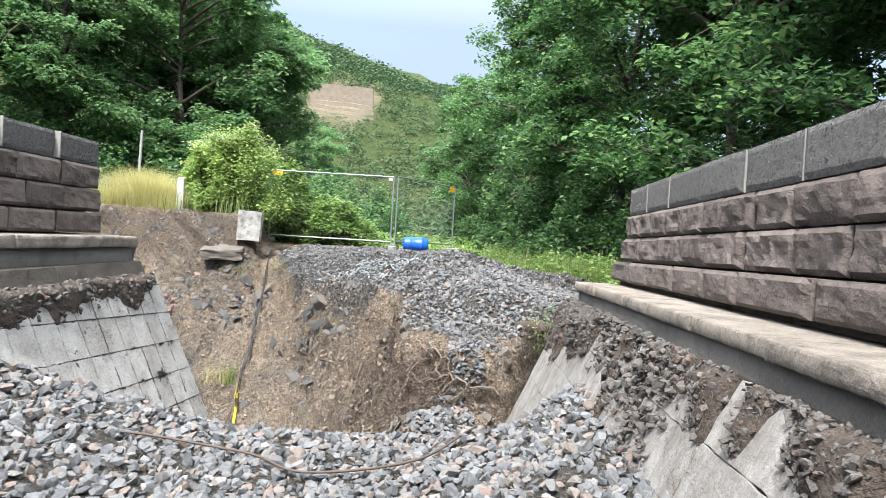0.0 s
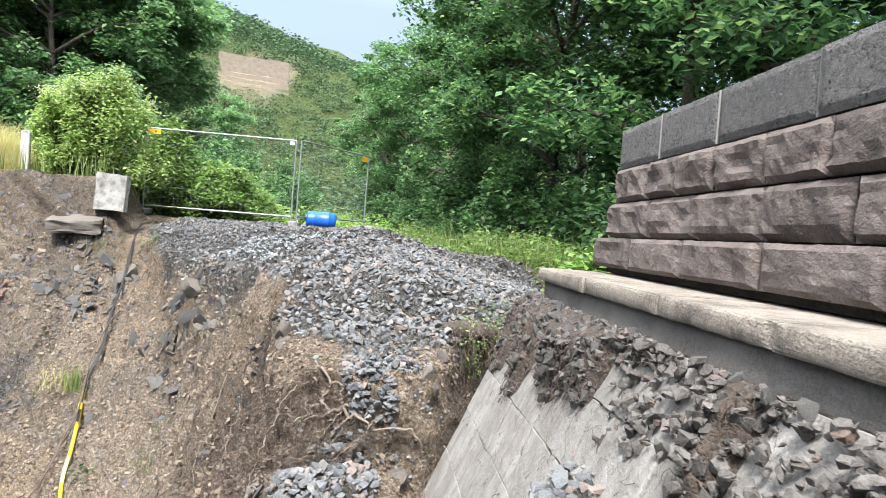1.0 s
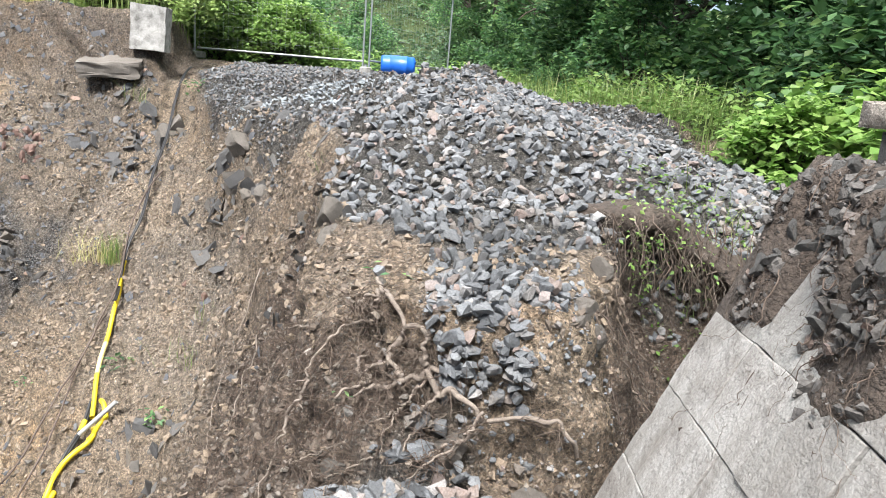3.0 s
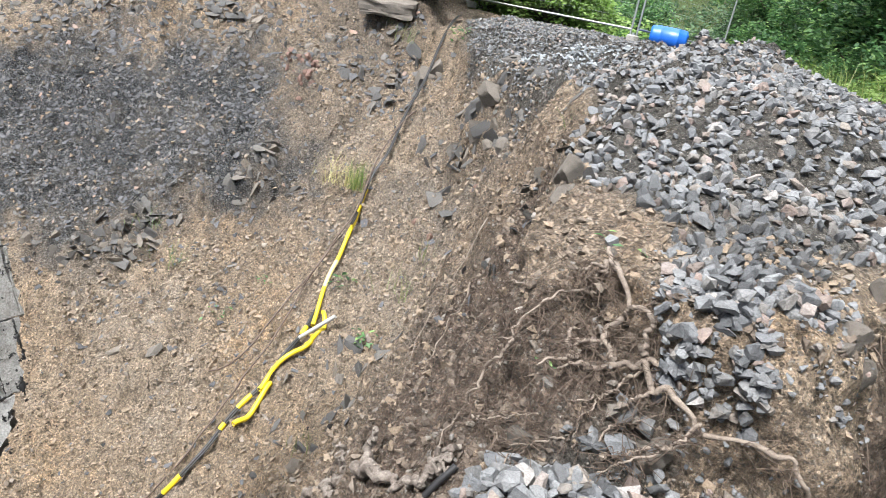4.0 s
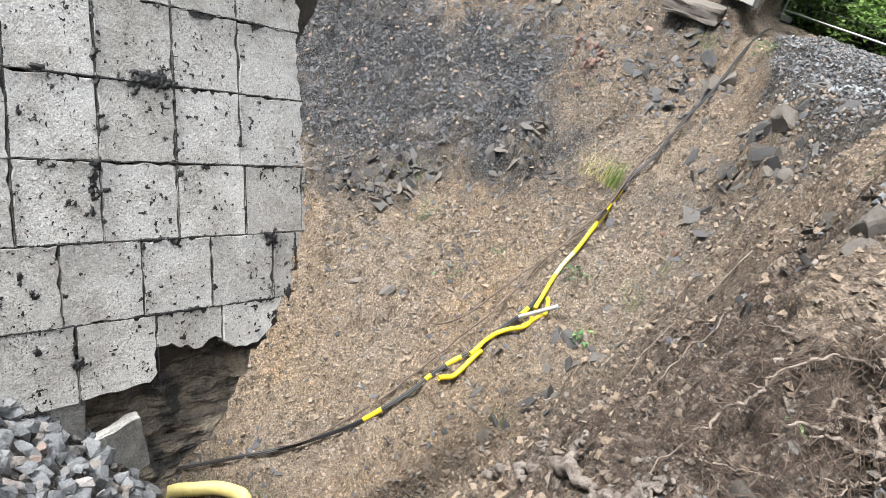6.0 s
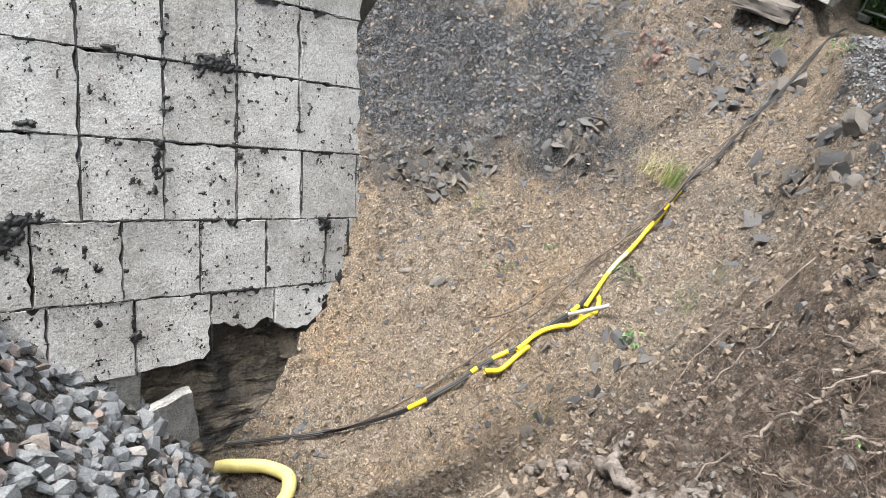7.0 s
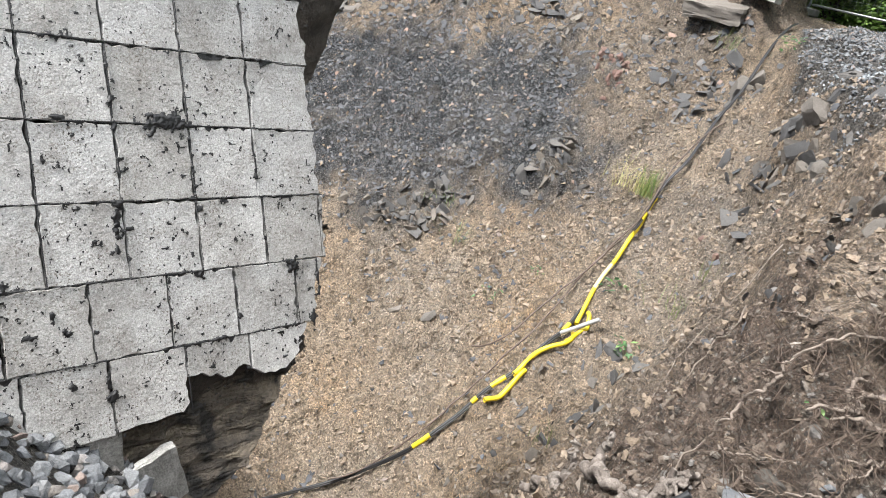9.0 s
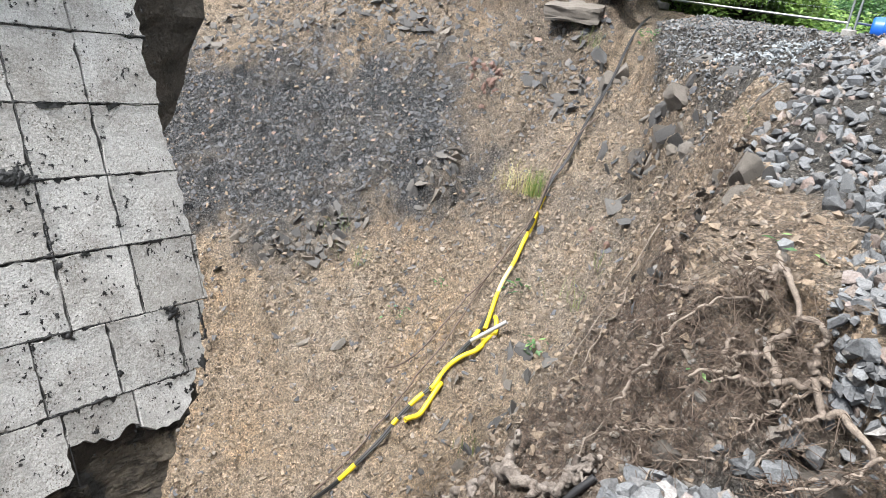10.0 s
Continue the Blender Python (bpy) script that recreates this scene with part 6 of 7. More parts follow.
duct = thing("cable_bundle", "black power cables in split yellow corrugated ducts, lying down the slope", "cable")
top_run = lay([(-5.05, 18.5), (-4.78, 17.08), (-4.66, 16.34), (-4.58, 15.66), (-4.45, 15.0), (-4.51, 14.69), (-4.48, 14.37), (-4.34, 13.91)], 0.09, 80)
for off in (-0.018, 0.018):
    part("cable", np_mesh("cable", *tube(top_run + (off * 0.62, 0, 0), 0.0115, 8), CABLE, True), CABLE, duct, "black cable")
y_run = lay([(-4.52, 14.60), (-4.48, 14.37), (-4.34, 13.91), (-4.27, 13.55), (-4.19, 13.16), (-4.06, 12.78), (-3.96, 12.52), (-3.86, 12.38), (-3.92, 12.30), (-4.02, 12.16), (-4.13, 12.0), (-4.15, 11.8)], 0.075, 150)
part("duct", np_mesh("duct", *ringed(y_run[:42], 0.028), YELLOW, True), YELLOW, duct, "yellow corrugated duct")
part("duct", np_mesh("duct", *ringed(y_run[41:56], 0.028), PALE_YELLOW, True), PALE_YELLOW, duct, "faded pale yellow duct")
part("duct", np_mesh("duct", *ringed(y_run[55:75], 0.028), YELLOW, True), YELLOW, duct, "yellow corrugated duct")
part("duct", np_mesh("duct", *ringed(y_run[84:], 0.030), YELLOW, True), YELLOW, duct, "yellow corrugated duct")
part("duct", np_mesh("duct", *ringed(lay([(-3.95, 12.72), (-3.86, 12.62), (-3.80, 12.52), (-3.82, 12.40), (-3.92, 12.34)], 0.07, 50), 0.027), YELLOW, True), YELLOW, duct, "yellow corrugated duct")
part("duct", np_mesh("duct", *ringed(lay([(-4.1, 11.95), (-4.10, 11.75), (-4.12, 11.55), (-4.17, 11.38)], 0.07, 40), 0.031), YELLOW, True), YELLOW, duct, "yellow corrugated duct with an open end")
low_run = lay([(-4.12, 12.86), (-4.06, 12.45), (-4.1, 12.1), (-4.17, 11.86), (-4.32, 11.52), (-4.42, 11.17), (-4.6, 10.82), (-5.07, 10.53), (-5.45, 10.09), (-5.88, 9.65), (-6.23, 9.17), (-6.6, 8.7)], 0.06, 140)
for off in (-0.017, 0.0, 0.017):
    part("cable", np_mesh("cable", *tube(low_run + (off, abs(off) * 0.5, 0.012 if off == 0 else 0), 0.0135, 8), CABLE, True), CABLE, duct, "black cable")
for run, a, b in ((top_run, 66, 70), (low_run, 8, 13), (low_run, 40, 46), (low_run, 50, 53), (low_run, 67, 73), (low_run, 118, 122)):
    part("tape", np_mesh("tape", *tube(run[a:b] + (0, 0, 0.004), 0.032, 10), YELLOW, True), YELLOW, duct, "yellow tape wrap")
stub = lay([(-4.0, 12.31), (-3.82, 12.39), (-3.66, 12.5)], 0.13, 12)
part("pipe_stub", np_mesh("pipe_stub", *tube(np.linspace(stub[0], stub[-1] + (0, 0, 0.12), 6), 0.026, 10), GREY_PIPE, True), GREY_PIPE, duct, "cut grey pipe end")
pipe = thing("duct_pipe", "thick pale yellow plastic duct curving out of the rubble", "pipe")
part("duct", np_mesh("duct", *tube(lay([(-6.3, 8.7), (-5.95, 9.14), (-5.74, 9.36), (-5.47, 9.64), (-5.16, 9.75), (-4.9, 9.6), (-4.8, 9.3)], 0.1, 80), 0.09, 12), PALE_YELLOW, True), PALE_YELLOW, pipe)
for xy in ([(-4.5, 15.87), (-4.56, 14.84), (-4.44, 14.14), (-4.45, 13.34), (-4.58, 12.66), (-4.62, 12.1), (-5.02, 12.01)], [(-4.42, 13.97), (-4.5, 13.19), (-4.38, 12.32), (-4.51, 11.67), (-4.62, 11.09), (-4.96, 10.69), (-5.3, 10.2)]):
    wob = lay(xy, 0.06, 80)
    tagged(new("loose_wire", np_mesh("loose_wire", *tube(wob + np.c_[0.02 * vnoise(np.arange(len(wob)) * 0.3, np.zeros(len(wob)), 4), np.zeros(len(wob)), np.zeros(len(wob))], 0.011, 6), WIRE, True)), "thin rusty brown wire lying slack on the slope", "wire", "loose wires")
# A bent rod on the near ballast
rod = lay([(-1.9, 4.0), (-1.2, 4.05), (-0.8, 3.85), (-0.2, 4.1), (0.15, 4.75)], 0.06, 60)
tagged(new("loose_wire", np_mesh("loose_wire", *tube(rod, 0.008, 6), WIRE, True)), "thin dark wire lying across the near ballast", "wire", "loose wires")

# ---- site fence ----
fence = thing("site_fence", "galvanised wire-mesh site fence on concrete feet across the line", "fence", at=(-5.73, 20.5, 1.12))


def fence_panel(a, b, z, label):
    """A mesh site-fence panel from a to b, 2 m high, its posts and rails under it."""
    dx, dy = b[0] - a[0], b[1] - a[1]
    n = math.hypot(dx, dy)
    wires = [tube([(x, 0, 0.14), (x, 0.004, 1.0), (x, 0, 2.0)], 0.0014, 3) for x in np.arange(0.1, n, 0.1)]
    wires += [tube([(0, 0.004, h), (n / 2, 0.004, h), (n, 0.004, h)], 0.0025, 3) for h in np.arange(0.35, 1.95, 0.26)]
    at = Matrix.Translation(Vector((*a, z)) - fence.location) @ Matrix.Rotation(math.atan2(dy, dx), 4, "Z")
    ob = part("fence_panel", np_mesh("fence_panel", *joined(wires), ZINC), ZINC, fence, label, at, "stuff")
    for name, p, q in (("post", (0, 0, 0.02), (0, 0, 2.0)), ("post", (n, 0, 0.02), (n, 0, 2.0)), ("top_rail", (0, 0, 2.0), (n, 0, 2.0)), ("bottom_rail", (0, 0, 0.14), (n, 0, 0.14))):
        part(name, np_mesh(name, *tube([p, tuple((u + v) / 2 for u, v in zip(p, q)), q], 0.021, 8), ZINC, True), ZINC, ob)
    return ob


p1 = fence_panel((-5.73, 20.5), (-2.2, 20.5), 1.22, "straight wire-mesh panel")
part("plate", box_bm(0.02, 0.32, -0.035, -0.025, 1.86, 1.98, 0.004), TAGGED, p1, "orange-yellow maker's plate")
part("plate", box_bm(3.38, 3.5, -0.035, -0.025, 1.88, 1.97, 0.004), WHITE_PLASTIC, p1, "small white plate")
p2 = fence_panel((-2.08, 20.55), (-0.5, 23.3), 1.24, "wire-mesh panel set at an angle")
part("plate", box_bm(2.80, 3.1, -0.035, -0.025, 1.82, 1.96, 0.004), TAGGED, p2, "orange-yellow maker's plate")
for x, y, turn in ((-5.73, 20.5, 0), (-2.14, 20.5, 8), (-0.5, 23.3, 58)):
    at = Matrix.Translation(Vector((x, y, ground_at(x, y) - 0.01)) - fence.location) @ pose(0, 0, 0, 0, 0, turn)
    foot = part("foot_block", box_bm(-0.12, 0.12, -0.35, 0.35, 0, 0.14, 0.02), BLOCK, fence, "pale concrete foot block", at)
    part("socket", np_mesh("socket", *tube([(0, 0, 0.10), (0, 0, 0.15), (0, 0, 0.19)], 0.03, 10), ZINC, True), ZINC, foot)

# ---- drum, feet, rail, stakes ----
def lathe(profile, sides=28):
    """A turned body about the x axis from (x, radius) pairs."""
    p = np.array(profile)
    t = np.arange(sides) / sides * 2 * np.pi
    v = np.stack([np.repeat(p[:, 0], sides), np.outer(p[:, 1], np.cos(t)).ravel(), np.outer(p[:, 1], np.sin(t)).ravel()], -1)
    n, s = len(p), np.arange(sides)
    i = np.arange(n - 1)[:, None] * sides
    return v, np.stack([i + s, i + (s + 1) % sides, i + sides + (s + 1) % sides, i + sides + s], -1).reshape(-1, 4)


drum = thing("plastic_drum", "bright blue plastic drum lying on its side by the fence", "drum", at=(-1.49, 20.75, 1.13))
part("drum_body", np_mesh("drum_body", *lathe([(-0.36, 0.0), (-0.36, 0.15), (-0.345, 0.185), (-0.31, 0.20), (-0.19, 0.208), (-0.18, 0.212), (-0.165, 0.212), (-0.155, 0.209), (0, 0.212), (0.155, 0.209), (0.165, 0.216), (0.18, 0.216), (0.19, 0.208), (0.31, 0.20), (0.345, 0.185), (0.36, 0.15), (0.36, 0.0)]), DRUM, True), DRUM, drum, at=pose(0, 0, 0.20, 0, 0, 6))
part("bung", np_mesh("bung", *lathe([(0.355, 0.0), (0.355, 0.035), (0.378, 0.035), (0.38, 0.0)], 12), DRUM, True), DRUM, drum, at=pose(0, 0, 0.29, 0, 0, 6))
railing = thing("railing", "blue-grey painted pipe railing at the edge of the grass field", "railing", at=(-11.0, 20.3, 1.85))
for z in (0.75, 0.38):
    part("rail", np_mesh("rail", *tube([(-6, 1.2, z + 0.05), (0, 0, z), (1.0, -0.2, z - 0.01)], 0.032, 8), RAIL, True), RAIL, railing)
for x, y in ((-5.4, 1.08), (-3.6, 0.72), (-1.8, 0.36), (0, 0), (0.9, -0.18)):
    part("post", np_mesh("post", *tube([(x, y, -0.2), (x, y, 0.4), (x, y, 0.80)], 0.035, 8), RAIL, True), RAIL, railing)
stake = thing("marker_stake", "short white marker post standing in the dry grass", "post", at=(-7.5, 18.4, 1.82))
part("stake_body", box_bm(-0.09, 0.09, -0.05, 0.05, 0, 0.9, 0.015), WHITE_PLASTIC, stake)
pole = thing("grey_pole", "thin weathered grey pole standing in the dry grass", "pole", at=(-9.3, 19.8, 1.85))
part("shaft", np_mesh("shaft", *tube([(0, 0, -0.1), (0.02, 0, 1.2), (0.04, 0, 2.2)], [0.04, 0.038, 0.034], 8), GREY_PIPE, True), GREY_PIPE, pole)
sign = thing("marker_post", "small white marker post among the bushes behind the fence", "post", at=(-4.8, 26, 1.25))
part("stake_body", box_bm(-0.12, 0.12, -0.04, 0.04, 0, 1.6, 0.01), WHITE_PLASTIC, sign)

# ---- bushes, grass and weeds ----
def bush(name, seed, radius, height, leaves, leaf, mat, label, at, category="bush", flowers=0, clumps=46, width=0.62):
    r = np.random.default_rng(seed)
    ob = thing(name, label, category, "bushes", at=at)
    ends, wood = [], []
    for k in range(clumps):
        a, d, h = r.uniform(0, 2 * np.pi), r.uniform(0, 1) ** 0.6, r.uniform(0.12, 1.0)
        reach = radius * d * (1.1 - 0.55 * h)
        e = np.array([np.cos(a) * reach, np.sin(a) * reach, height * h * (1.05 - 0.35 * d)])
        ends.append(e)
        wood.append(tube(curve_pts([(e[0] * 0.15, e[1] * 0.15, -0.1), (e[0] * 0.5, e[1] * 0.5, e[2] * 0.6), e], 6), np.linspace(0.02, 0.005, 7), 4))
    ends = np.array(ends)
    per = leaves // clumps
    c = np.repeat(ends, per, axis=0)
    off = r.normal(0, 1, c.shape)
    off /= np.linalg.norm(off, axis=1)[:, None]
    c = c + off * r.uniform(0.2, 1.0, (len(c), 1)) * (0.30 * radius, 0.30 * radius, 0.22 * height) * np.repeat(r.uniform(0.6, 1.3, clumps), per)[:, None]
    c[:, 2] = np.maximum(c[:, 2], 0.02)
    part("woody_base", np_mesh("woody_base", *joined(wood), BARK, True), BARK, ob)
    part("foliage", np_mesh("foliage", *leaf_quads(c, r.uniform(0.7, 1.3, len(c)) * leaf, r, 0.3, 0.6, width), mat), mat, ob)
    if flowers:
        tops = ends[np.argsort(-ends[:, 2])[:flowers]]
        f = np.repeat(tops, 90, axis=0) + r.normal(0, 1, (flowers * 90, 3)) * (0.16, 0.16, 0.05) + (0, 0, 0.2)
        part("blossom", np_mesh("blossom", *leaf_quads(f, np.full(len(f), 0.035), r, 0, 0.9, 0.9), BLOOM), BLOOM, ob, "creamy white blossom heads")
    return ob


BLOOM = leaf_mat("cream_blossom", [(0.0, (0.5, 0.52, 0.36)), (1.0, (0.65, 0.64, 0.5))], 0.3)
elder = bush("elder_bush", 5, 1.2, 2.75, 11000, 0.10, LEAF_PALE, "bushy light green shrub with creamy blossom tops", (-6.15, 19.3, 1.75), flowers=14)
bush("creeper_bush", 6, 0.95, 2.2, 9000, 0.09, LEAF_PALE, "dense climbing greenery heaped over a wire frame", (-7.0, 18.9, 1.8), flowers=10)
bush("bramble", 7, 1.7, 1.1, 9000, 0.10, LEAF_BUSH, "low sprawling bramble thicket behind the site fence", (-4.2, 22.4, 1.15), clumps=60)
bush("thicket_bush", 14, 1.15, 2.3, 8000, 0.115, LEAF_BUSH, "tall bright green thicket growing through the site fence", (-5.5, 21.6, 1.15), clumps=60)
bush("thicket_bush", 15, 1.2, 1.5, 7000, 0.115, LEAF_BUSH, "low bright green thicket growing through the site fence", (-4.1, 21.7, 1.15), clumps=60)
scrub = bush("shrub", 9, 1.6, 2.2, 6400, 0.125, LEAF_TREE, "dense mid-green shrub at the wood's edge", (-5.2, 24.5, 1.2))
plant(scrub, [(-7.0, 22.5, 40, 1.05), (-3.0, 27.5, 90, 0.75), (-8.5, 25.5, 200, 1.3), (-6.0, 30, 10, 1.3), (-10.5, 27.5, 120, 1.5), (-13.5, 27, 70, 1.6), (-17, 26, 170, 1.6), (-21, 26, 250, 1.7), (-25, 25, 20, 1.8), (-4.5, 34, 60, 1.2),
              (4.6, 13.0, 20, 1.2), (5.2, 17.2, 100, 1.4), (3.6, 20.5, 190, 1.2), (2.8, 25.0, 250, 1.25), (1.9, 29.5, 60, 1.2), (6.0, 10.4, 300, 1.3), (8.6, 13, 40, 1.6), (7.5, 22, 140, 1.7), (1.2, 36, 100, 1.4), (0.2, 44, 30, 1.5), (5.0, 27, 200, 1.7), (9.5, 9, 80, 1.6), (2.2, 23, 10, 0.6)])
hazel = bush("hazel_shrub", 12, 0.85, 1.25, 2600, 0.115, LEAF_BUSH, "young shrub with broad bright green leaves by the wall's end", (2.9, 9.5, ground_at(2.9, 9.5)), clumps=30, width=0.85)
plant(hazel, [(3.4, 10.6, 80, 1.05), (2.6, 11.0, 160, 0.75), (3.9, 9.2, 220, 1.15), (3.2, 8.3, 10, 1.1), (3.5, 12.2, 300, 0.9)])

rng = np.random.default_rng(67)
VERGE = [(2.1, 8.8), (3.0, 8.2), (6, 8.2), (7, 24), (0.5, 26), (0.5, 21), (1.2, 17), (2.0, 14.2), (2.75, 12.1), (2.55, 10.3)]
q = scatter(VERGE, 6500, rng)
z = land(q[:, 0], q[:, 1])
stuff("verge_grass", blades(np.c_[q, z], rng.uniform(0.15, 0.65, len(q)), rng, 0.006, 0.6), GRASS, "long green grass on the verge of the line", "grass")
q = scatter(VERGE, 26000, rng)
z = land(q[:, 0], q[:, 1]) + rng.uniform(0.02, 0.55, len(q)) * (0.35 + 0.65 * ramp(vnoise(q[:, 0] * 1.5, q[:, 1] * 1.5, 5), -0.4, 0.6))
stuff("verge_weeds", leaf_quads(np.c_[q, z], rng.uniform(0.05, 0.12, len(q)), rng, 0.2, 0.55), LEAF_BUSH, "leafy weeds covering the verge", "weeds")
HAY = [(-7.5, 18.15), (-9.3, 17.95), (-10.9, 20.0), (-8.6, 21.5)]
q = scatter(HAY, 15000, rng)
stuff("dry_grass", blades(np.c_[q, land(q[:, 0], q[:, 1])], rng.uniform(0.5, 1.9, len(q)) * (0.35 + 0.75 * ramp(inside(HAY, q[:, 0], q[:, 1]), 0, 0.7)) * (0.55 + 0.5 * ramp(vnoise(q[:, 0] * 0.9, q[:, 1] * 0.9, 7), -0.6, 0.6)), rng, 0.0045, 1.0), STRAW, "tall yellowed dry grass along the edge of the field", "grass")
q = scatter([(-9, 18.0), (-5.6, 17.7), (-5.7, 21), (-30, 27), (-30, 17)], 9000, rng)
stuff("field_grass", blades(np.c_[q, land(q[:, 0], q[:, 1])], rng.uniform(0.2, 0.7, len(q)), rng, 0.009, 0.5), GRASS, "green grass of the field", "grass")
BACK = [(-8, 21.3), (-2.5, 20.9), (0.2, 23.8), (1.0, 34), (-6, 60), (-12, 40)]
q = scatter(BACK, 16000, rng)
z = land(q[:, 0], q[:, 1]) + rng.uniform(0.0, 0.55, len(q)) * (0.3 + 0.7 * ramp(vnoise(q[:, 0] * 0.8, q[:, 1] * 0.8, 15), -0.4, 0.5))
stuff("line_weeds", leaf_quads(np.c_[q, z], rng.uniform(0.08, 0.17, len(q)), rng, 0.2, 0.55), LEAF_BUSH, "weeds overgrowing the line behind the fence", "weeds")
# A lip of rooty sod that hangs over the hollow in the bank's shoulder
lip = curve_pts([(0.68, 8.72, 0), (0.92, 8.88, 0), (1.2, 8.9, 0), (1.5, 8.72, 0), (1.85, 8.42, 0), (2.15, 8.2, 0)], 60)[:, :2]
SECTION = np.array([(-0.5, -0.10), (-0.35, -0.06), (-0.2, -0.03), (-0.08, -0.03), (0.0, -0.06), (0.05, -0.10), (0.06, -0.17), (0.03, -0.24), (-0.03, -0.30), (-0.12, -0.32), (-0.22, -0.28), (-0.32, -0.2), (-0.45, -0.12)])
run = np.gradient(lip, axis=0)
run /= np.linalg.norm(run, axis=1)[:, None]
outward = np.stack([run[:, 1], -run[:, 0]], -1)
back = lip - outward * 0.35
level = on_land(back[:, 0], back[:, 1])
level = level - 0.02
level = np.convolve(np.pad(level, 4, mode="edge"), np.ones(9) / 9, "valid")
deep = 0.75 + 0.35 * vnoise(np.arange(len(lip)) * 0.13, np.zeros(len(lip)), 5)
K, U = np.meshgrid(np.arange(len(lip)), np.arange(len(SECTION)), indexing="ij")
lumps = 0.07 * fbm(K * 0.22, U * 0.6, 3, 131) + 0.05 * fbm(K * 0.7, U * 1.1, 3, 137)
taper = np.minimum(1, np.minimum(K, len(lip) - 1 - K) / 14.0)
lumps = lumps * taper
reach = SECTION[U, 0] * (0.3 + 0.7 * taper) - 0.22 * (1 - taper) + lumps + 0.03 * vnoise(K * 0.09, U * 0, 139)
sod_v = np.stack([lip[K, 0] + outward[K, 0] * reach, lip[K, 1] + outward[K, 1] * reach, level[K] + SECTION[U, 1] * deep[K] * (0.3 + 0.7 * taper) + 0.6 * lumps], -1)
i = np.arange(K.size).reshape(K.shape)
sod_q = np.stack([i[:-1, :-1], i[1:, :-1], i[1:, 1:], i[:-1, 1:]], -1).reshape(-1, 4)
sod = thing("sod", "overhanging lip of dark rooty soil at the broken shoulder", "soil", kind="structure")
part("soil", np_mesh("soil", sod_v.reshape(-1, 3), sod_q, DIRT, True), DIRT, sod)
dangling = []
for k in range(420):
    a, u = int(rng.integers(0, len(lip))), int(rng.integers(4, 11))
    p = [sod_v[a, u]]
    for _ in range(int(rng.integers(4, 9))):
        p.append(p[-1] + np.array([rng.normal(0, 0.022), rng.normal(-0.004, 0.02), -rng.uniform(0.005, 0.06)]))
    dangling.append(tube(np.array(p), np.linspace(rng.choice([0.0015, 0.0025, 0.005], p=[0.55, 0.35, 0.1]), 0.0008, len(p)), 3))
part("root_fringe", np_mesh("root_fringe", *joined(dangling), ROOT, True), ROOT, sod, "fine pale brown roots", kind="stuff")
trail = lip[rng.integers(6, 30, 160)] + outward[10] * rng.normal(0, 0.07, (160, 1))
trail = np.c_[trail, np.interp(trail[:, 0], lip[:, 0], level) + 0.05 - 0.35 * rng.uniform(0, 1, 160) ** 2]
stuff("hanging_plants", leaf_quads(trail - (0, 0.06, 0), rng.uniform(0.012, 0.04, 160), rng, 0.5, 0.3), LEAF_BUSH, "small leafy shoots trailing over the sod", "weeds")
# Creeping plants over the bank's broken shoulder
q = scatter([(0.8, 9.0), (1.15, 8.8), (1.5, 8.8), (1.7, 9.3), (1.3, 9.5), (0.9, 9.4)], 420, rng)
z = on_land(q[:, 0], q[:, 1]) + rng.uniform(-0.02, 0.13, len(q))
hang = np.c_[rng.normal(0.98, 0.07, 90), rng.normal(8.76, 0.03, 90), rng.uniform(0.1, 0.45, 90)]
stuff("creeping_plants", leaf_quads(np.vstack([np.c_[q, z], hang]), rng.uniform(0.012, 0.042, len(q) + 90), rng, 0.4, 0.4), LEAF_BUSH, "small-leaved plants creeping over the bank's shoulder", "weeds")
q = scatter([(1.0, 9.1), (1.3, 8.75), (2.3, 8.5), (2.5, 9.3), (1.3, 9.5)], 150, rng)
stuff("shoulder_grass", blades(np.c_[q, on_land(q[:, 0], q[:, 1])], rng.uniform(0.04, 0.2, len(q)), rng, 0.002, 1.3), GRASS, "dry grass trailing over the bank's shoulder", "grass")


def tuft(x, y, count, h, mat, name, label, category="weed", spread=0.06, lean=0.6, leafy=0):
    z = float(on_land(x, y))
    c = np.c_[rng.normal(x, spread, count), rng.normal(y, spread, count), np.full(count, z - 0.01)]
    piece = blades(c, rng.uniform(0.4, 1.0, count) * h, rng, 0.0035, lean)
    if leafy:
        piece = leaf_quads(np.c_[rng.normal(x, spread, leafy), rng.normal(y, spread, leafy), z + rng.uniform(0.01, h, leafy)], rng.uniform(0.6, 1.3, leafy) * 0.35 * h + 0.02, rng, 0.1, 0.6, 0.5)
    tagged(new(name, np_mesh(name, *piece, mat)), label, category, "weeds on the slope", "stuff")


tuft(-4.81, 14.78, 60, 0.38, STRAW, "grass_tuft", "tuft of half-dry grass on the clay slope", "grass", 0.10, 0.5)
tuft(-4.75, 14.74, 110, 0.45, GRASS, "grass_tuft", "tuft of half-dry grass on the clay slope", "grass", 0.08, 0.4)
tuft(-5.2, 14.82, 60, 0.5, STRAW, "grass_tuft", "flattened straw beside the grass tuft", "grass", 0.16, 1.6)
for x, y, h, n in ((-3.14, 12.31, 0.2, 26), (-0.34, 7.88, 0.07, 7), (-5.54, 12.86, 0.14, 20), (-5.19, 13.25, 0.1, 14), (-4.34, 16.76, 0.22, 26), (-3.88, 13.06, 0.22, 20), (-0.36, 7.5, 0.03, 5)):
    tuft(x, y, 6, h, LEAF_TREE, "weed", "small green weed sprouting from the slope", "weed", 0.05 + 0.15 * h, 0.6, n)
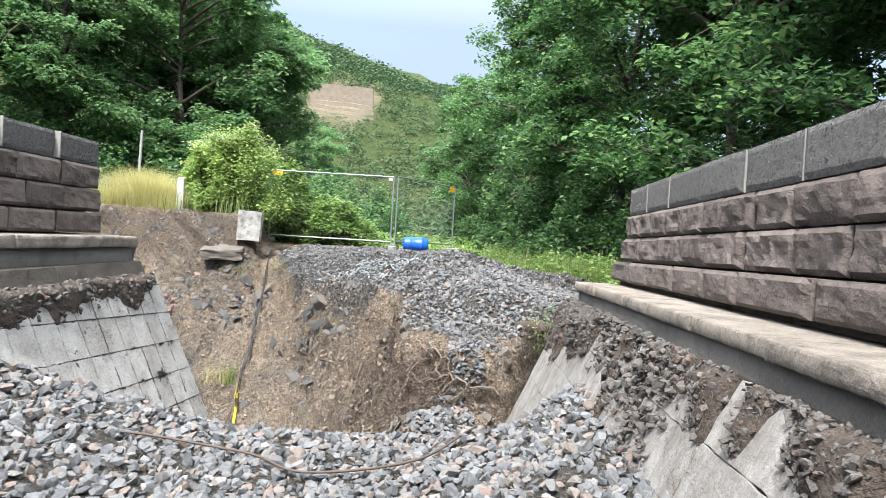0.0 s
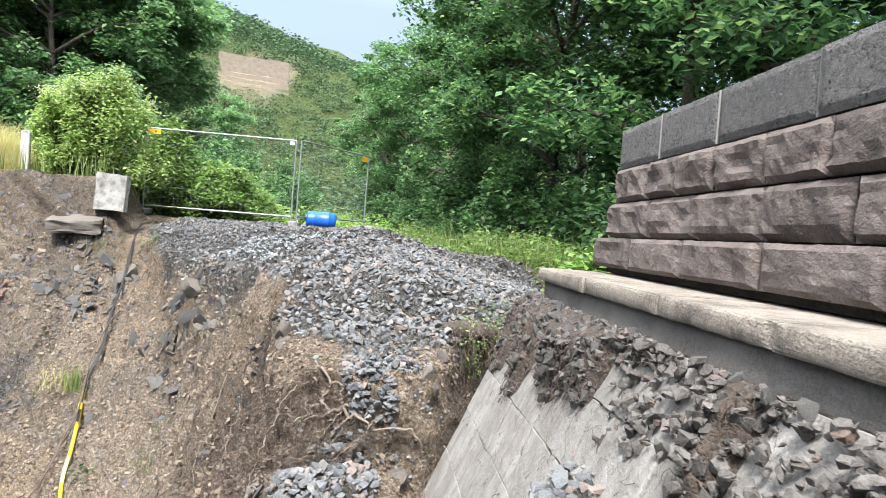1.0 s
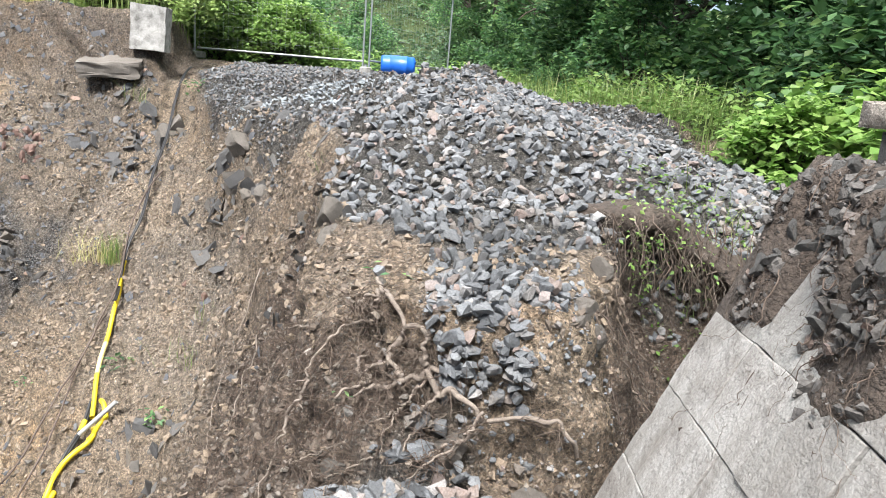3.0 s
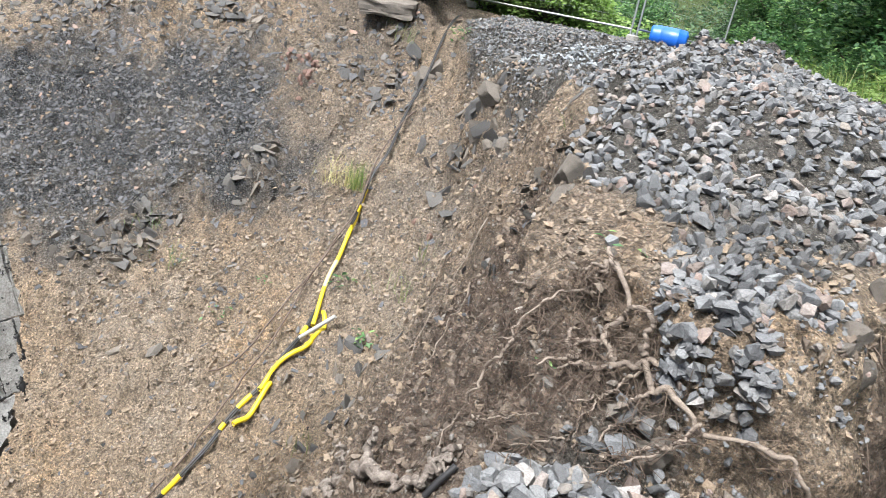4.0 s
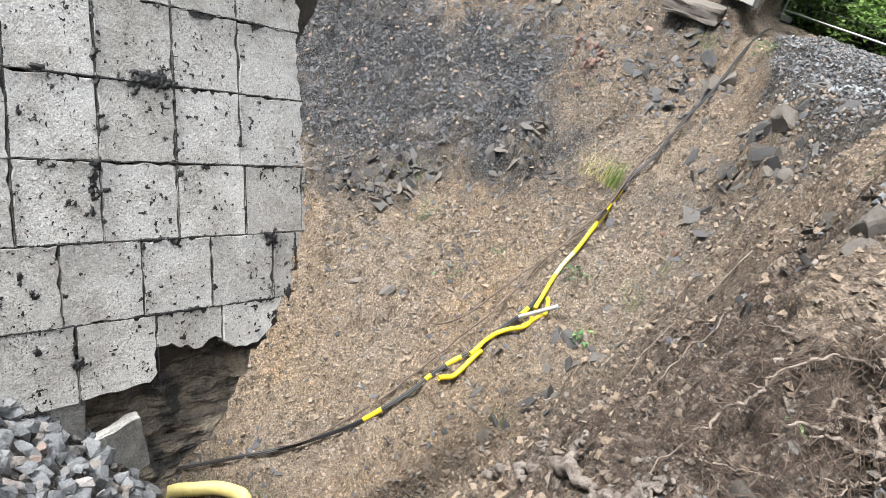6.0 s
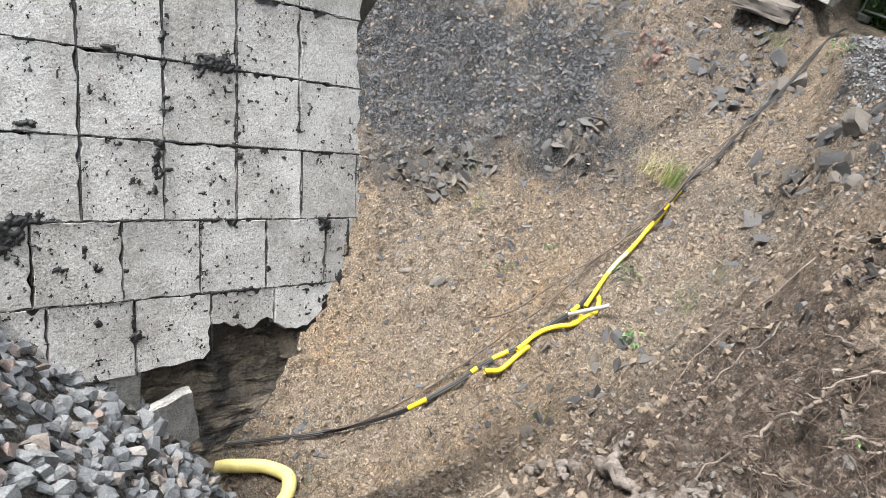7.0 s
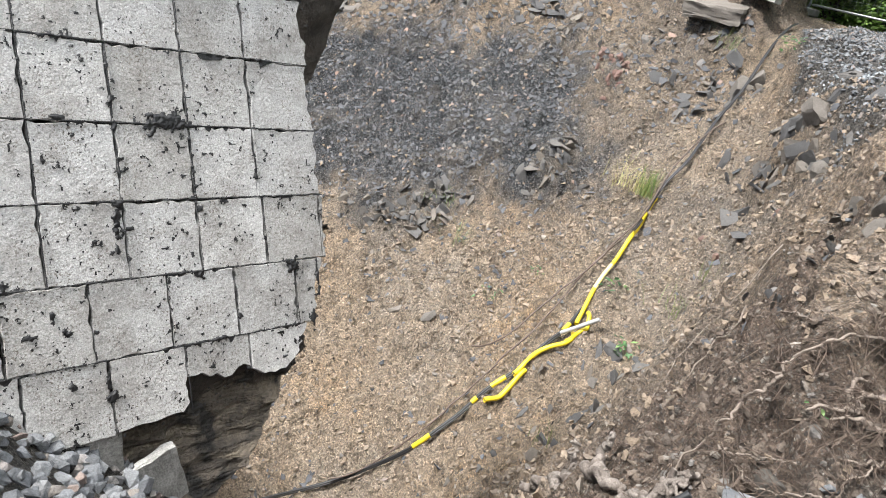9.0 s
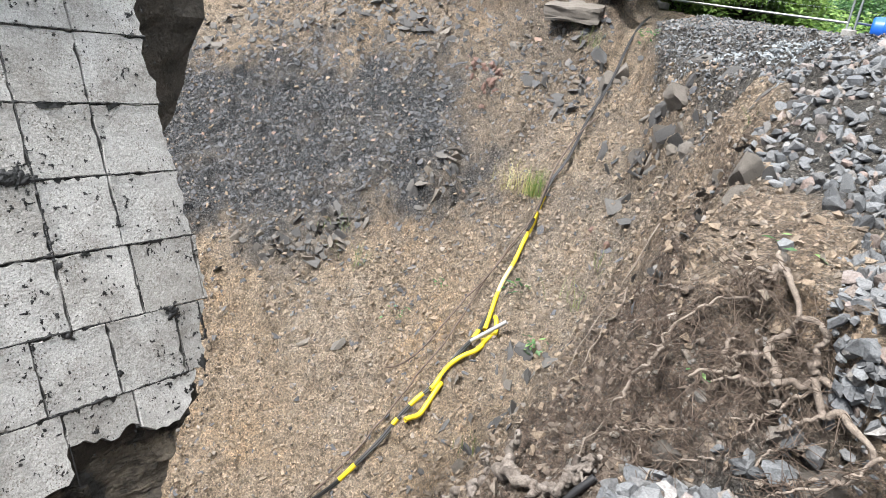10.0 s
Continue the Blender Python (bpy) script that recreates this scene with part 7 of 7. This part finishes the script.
for x, y, h, n in ((-3.1, 11.23, 0.26, 24), (-2.86, 12.74, 0.4, 30), (-2.75, 12.95, 0.3, 20), (-0.93, 10.0, 0.2, 10), (-6.51, 12.96, 0.45, 18), (-7.23, 13.3, 0.3, 26), (-4.9, 9.9, 0.2, 30), (-5.35, 17.05, 0.4, 30)):
    tuft(x, y, n, h, GRASS, "weed", "feathery green weed on the slope", "weed", 0.12, 1.1)

# ---- the far hillside ----
rng = np.random.default_rng(71)
n = 11000
hx, hy = rng.uniform(-170, 120, n), rng.uniform(100, 330, n) ** 1.0
plot = [(-54, 228), (-34, 236), (-29.5, 209), (-47, 207)]
open_d = inside(plot, hx, hy)
dense = vnoise(hx * 0.05, hy * 0.05, 91) + ramp(hy, 200, 300) * 0.9
keep = (open_d < -1.5) & (dense > rng.uniform(-1.5, 0.1, n))
hx, hy = hx[keep], hy[keep]
hs = rng.uniform(1.0, 3.2, len(hx)) * (0.8 + 0.7 * ramp(hy, 220, 300))
c = np.repeat(np.c_[hx, hy, land(hx, hy) + hs * 0.45], 26, axis=0)
off = rng.normal(0, 1, c.shape)
off /= np.linalg.norm(off, axis=1)[:, None]
c = c + off * np.repeat(hs, 26)[:, None] * rng.uniform(0.4, 1.0, (len(c), 1)) * (1, 1, 0.8)
stuff("hillside_scrub", leaf_quads(c, np.repeat(hs, 26) * rng.uniform(0.2, 0.42, len(c)), rng, 0.2, 0.45, 0.8), LEAF_FAR, "scrub and small trees scattered over the far hillside", "woods")
yard = thing("vineyard", "terraced vineyard plot with pale dry-stone walls on the far hill", "vineyard")
TERRACE = plain_mat("terrace_stone", (0.25, 0.21, 0.165), 0.9, var=0.35, scale=0.8)
for k in range(7):
    f = k / 6
    a, b = np.array([-47 + (-54 + 47) * f, 207 + 21 * f]), np.array([-29.5 + (-34 + 29.5) * f, 209 + 27 * f])
    t = np.linspace(0, 1, 16)[:, None]
    p = a + (b - a) * t
    zz = land(p[:, 0], p[:, 1], False)
    v = np.concatenate([np.c_[p + (0, d), zz + h] for d, h in ((0, -1.5), (0, 1.3 + 0.2 * (k % 2)), (0.8, 1.3 + 0.2 * (k % 2)), (0.8, -1.5))])
    i = np.arange(15)
    q = np.concatenate([np.stack([r * 16 + i, r * 16 + i + 1, (r + 1) * 16 + i + 1, (r + 1) * 16 + i], -1) for r in range(3)])
    part("terrace_wall", np_mesh("terrace_wall", v, q, TERRACE), TERRACE, yard)
    stakes = [tube([(x, y + 2.0, z - 0.5), (x, y + 2.0, z + 1.5)], 0.09, 4) for (x, y), z in zip((a + (b - a) * np.linspace(0.02, 0.98, 26)[:, None]), np.interp(np.linspace(0.02, 0.98, 26), t[:, 0], zz))]
    part("vine_row", np_mesh("vine_row", *joined(stakes), TERRACE), TERRACE, yard)
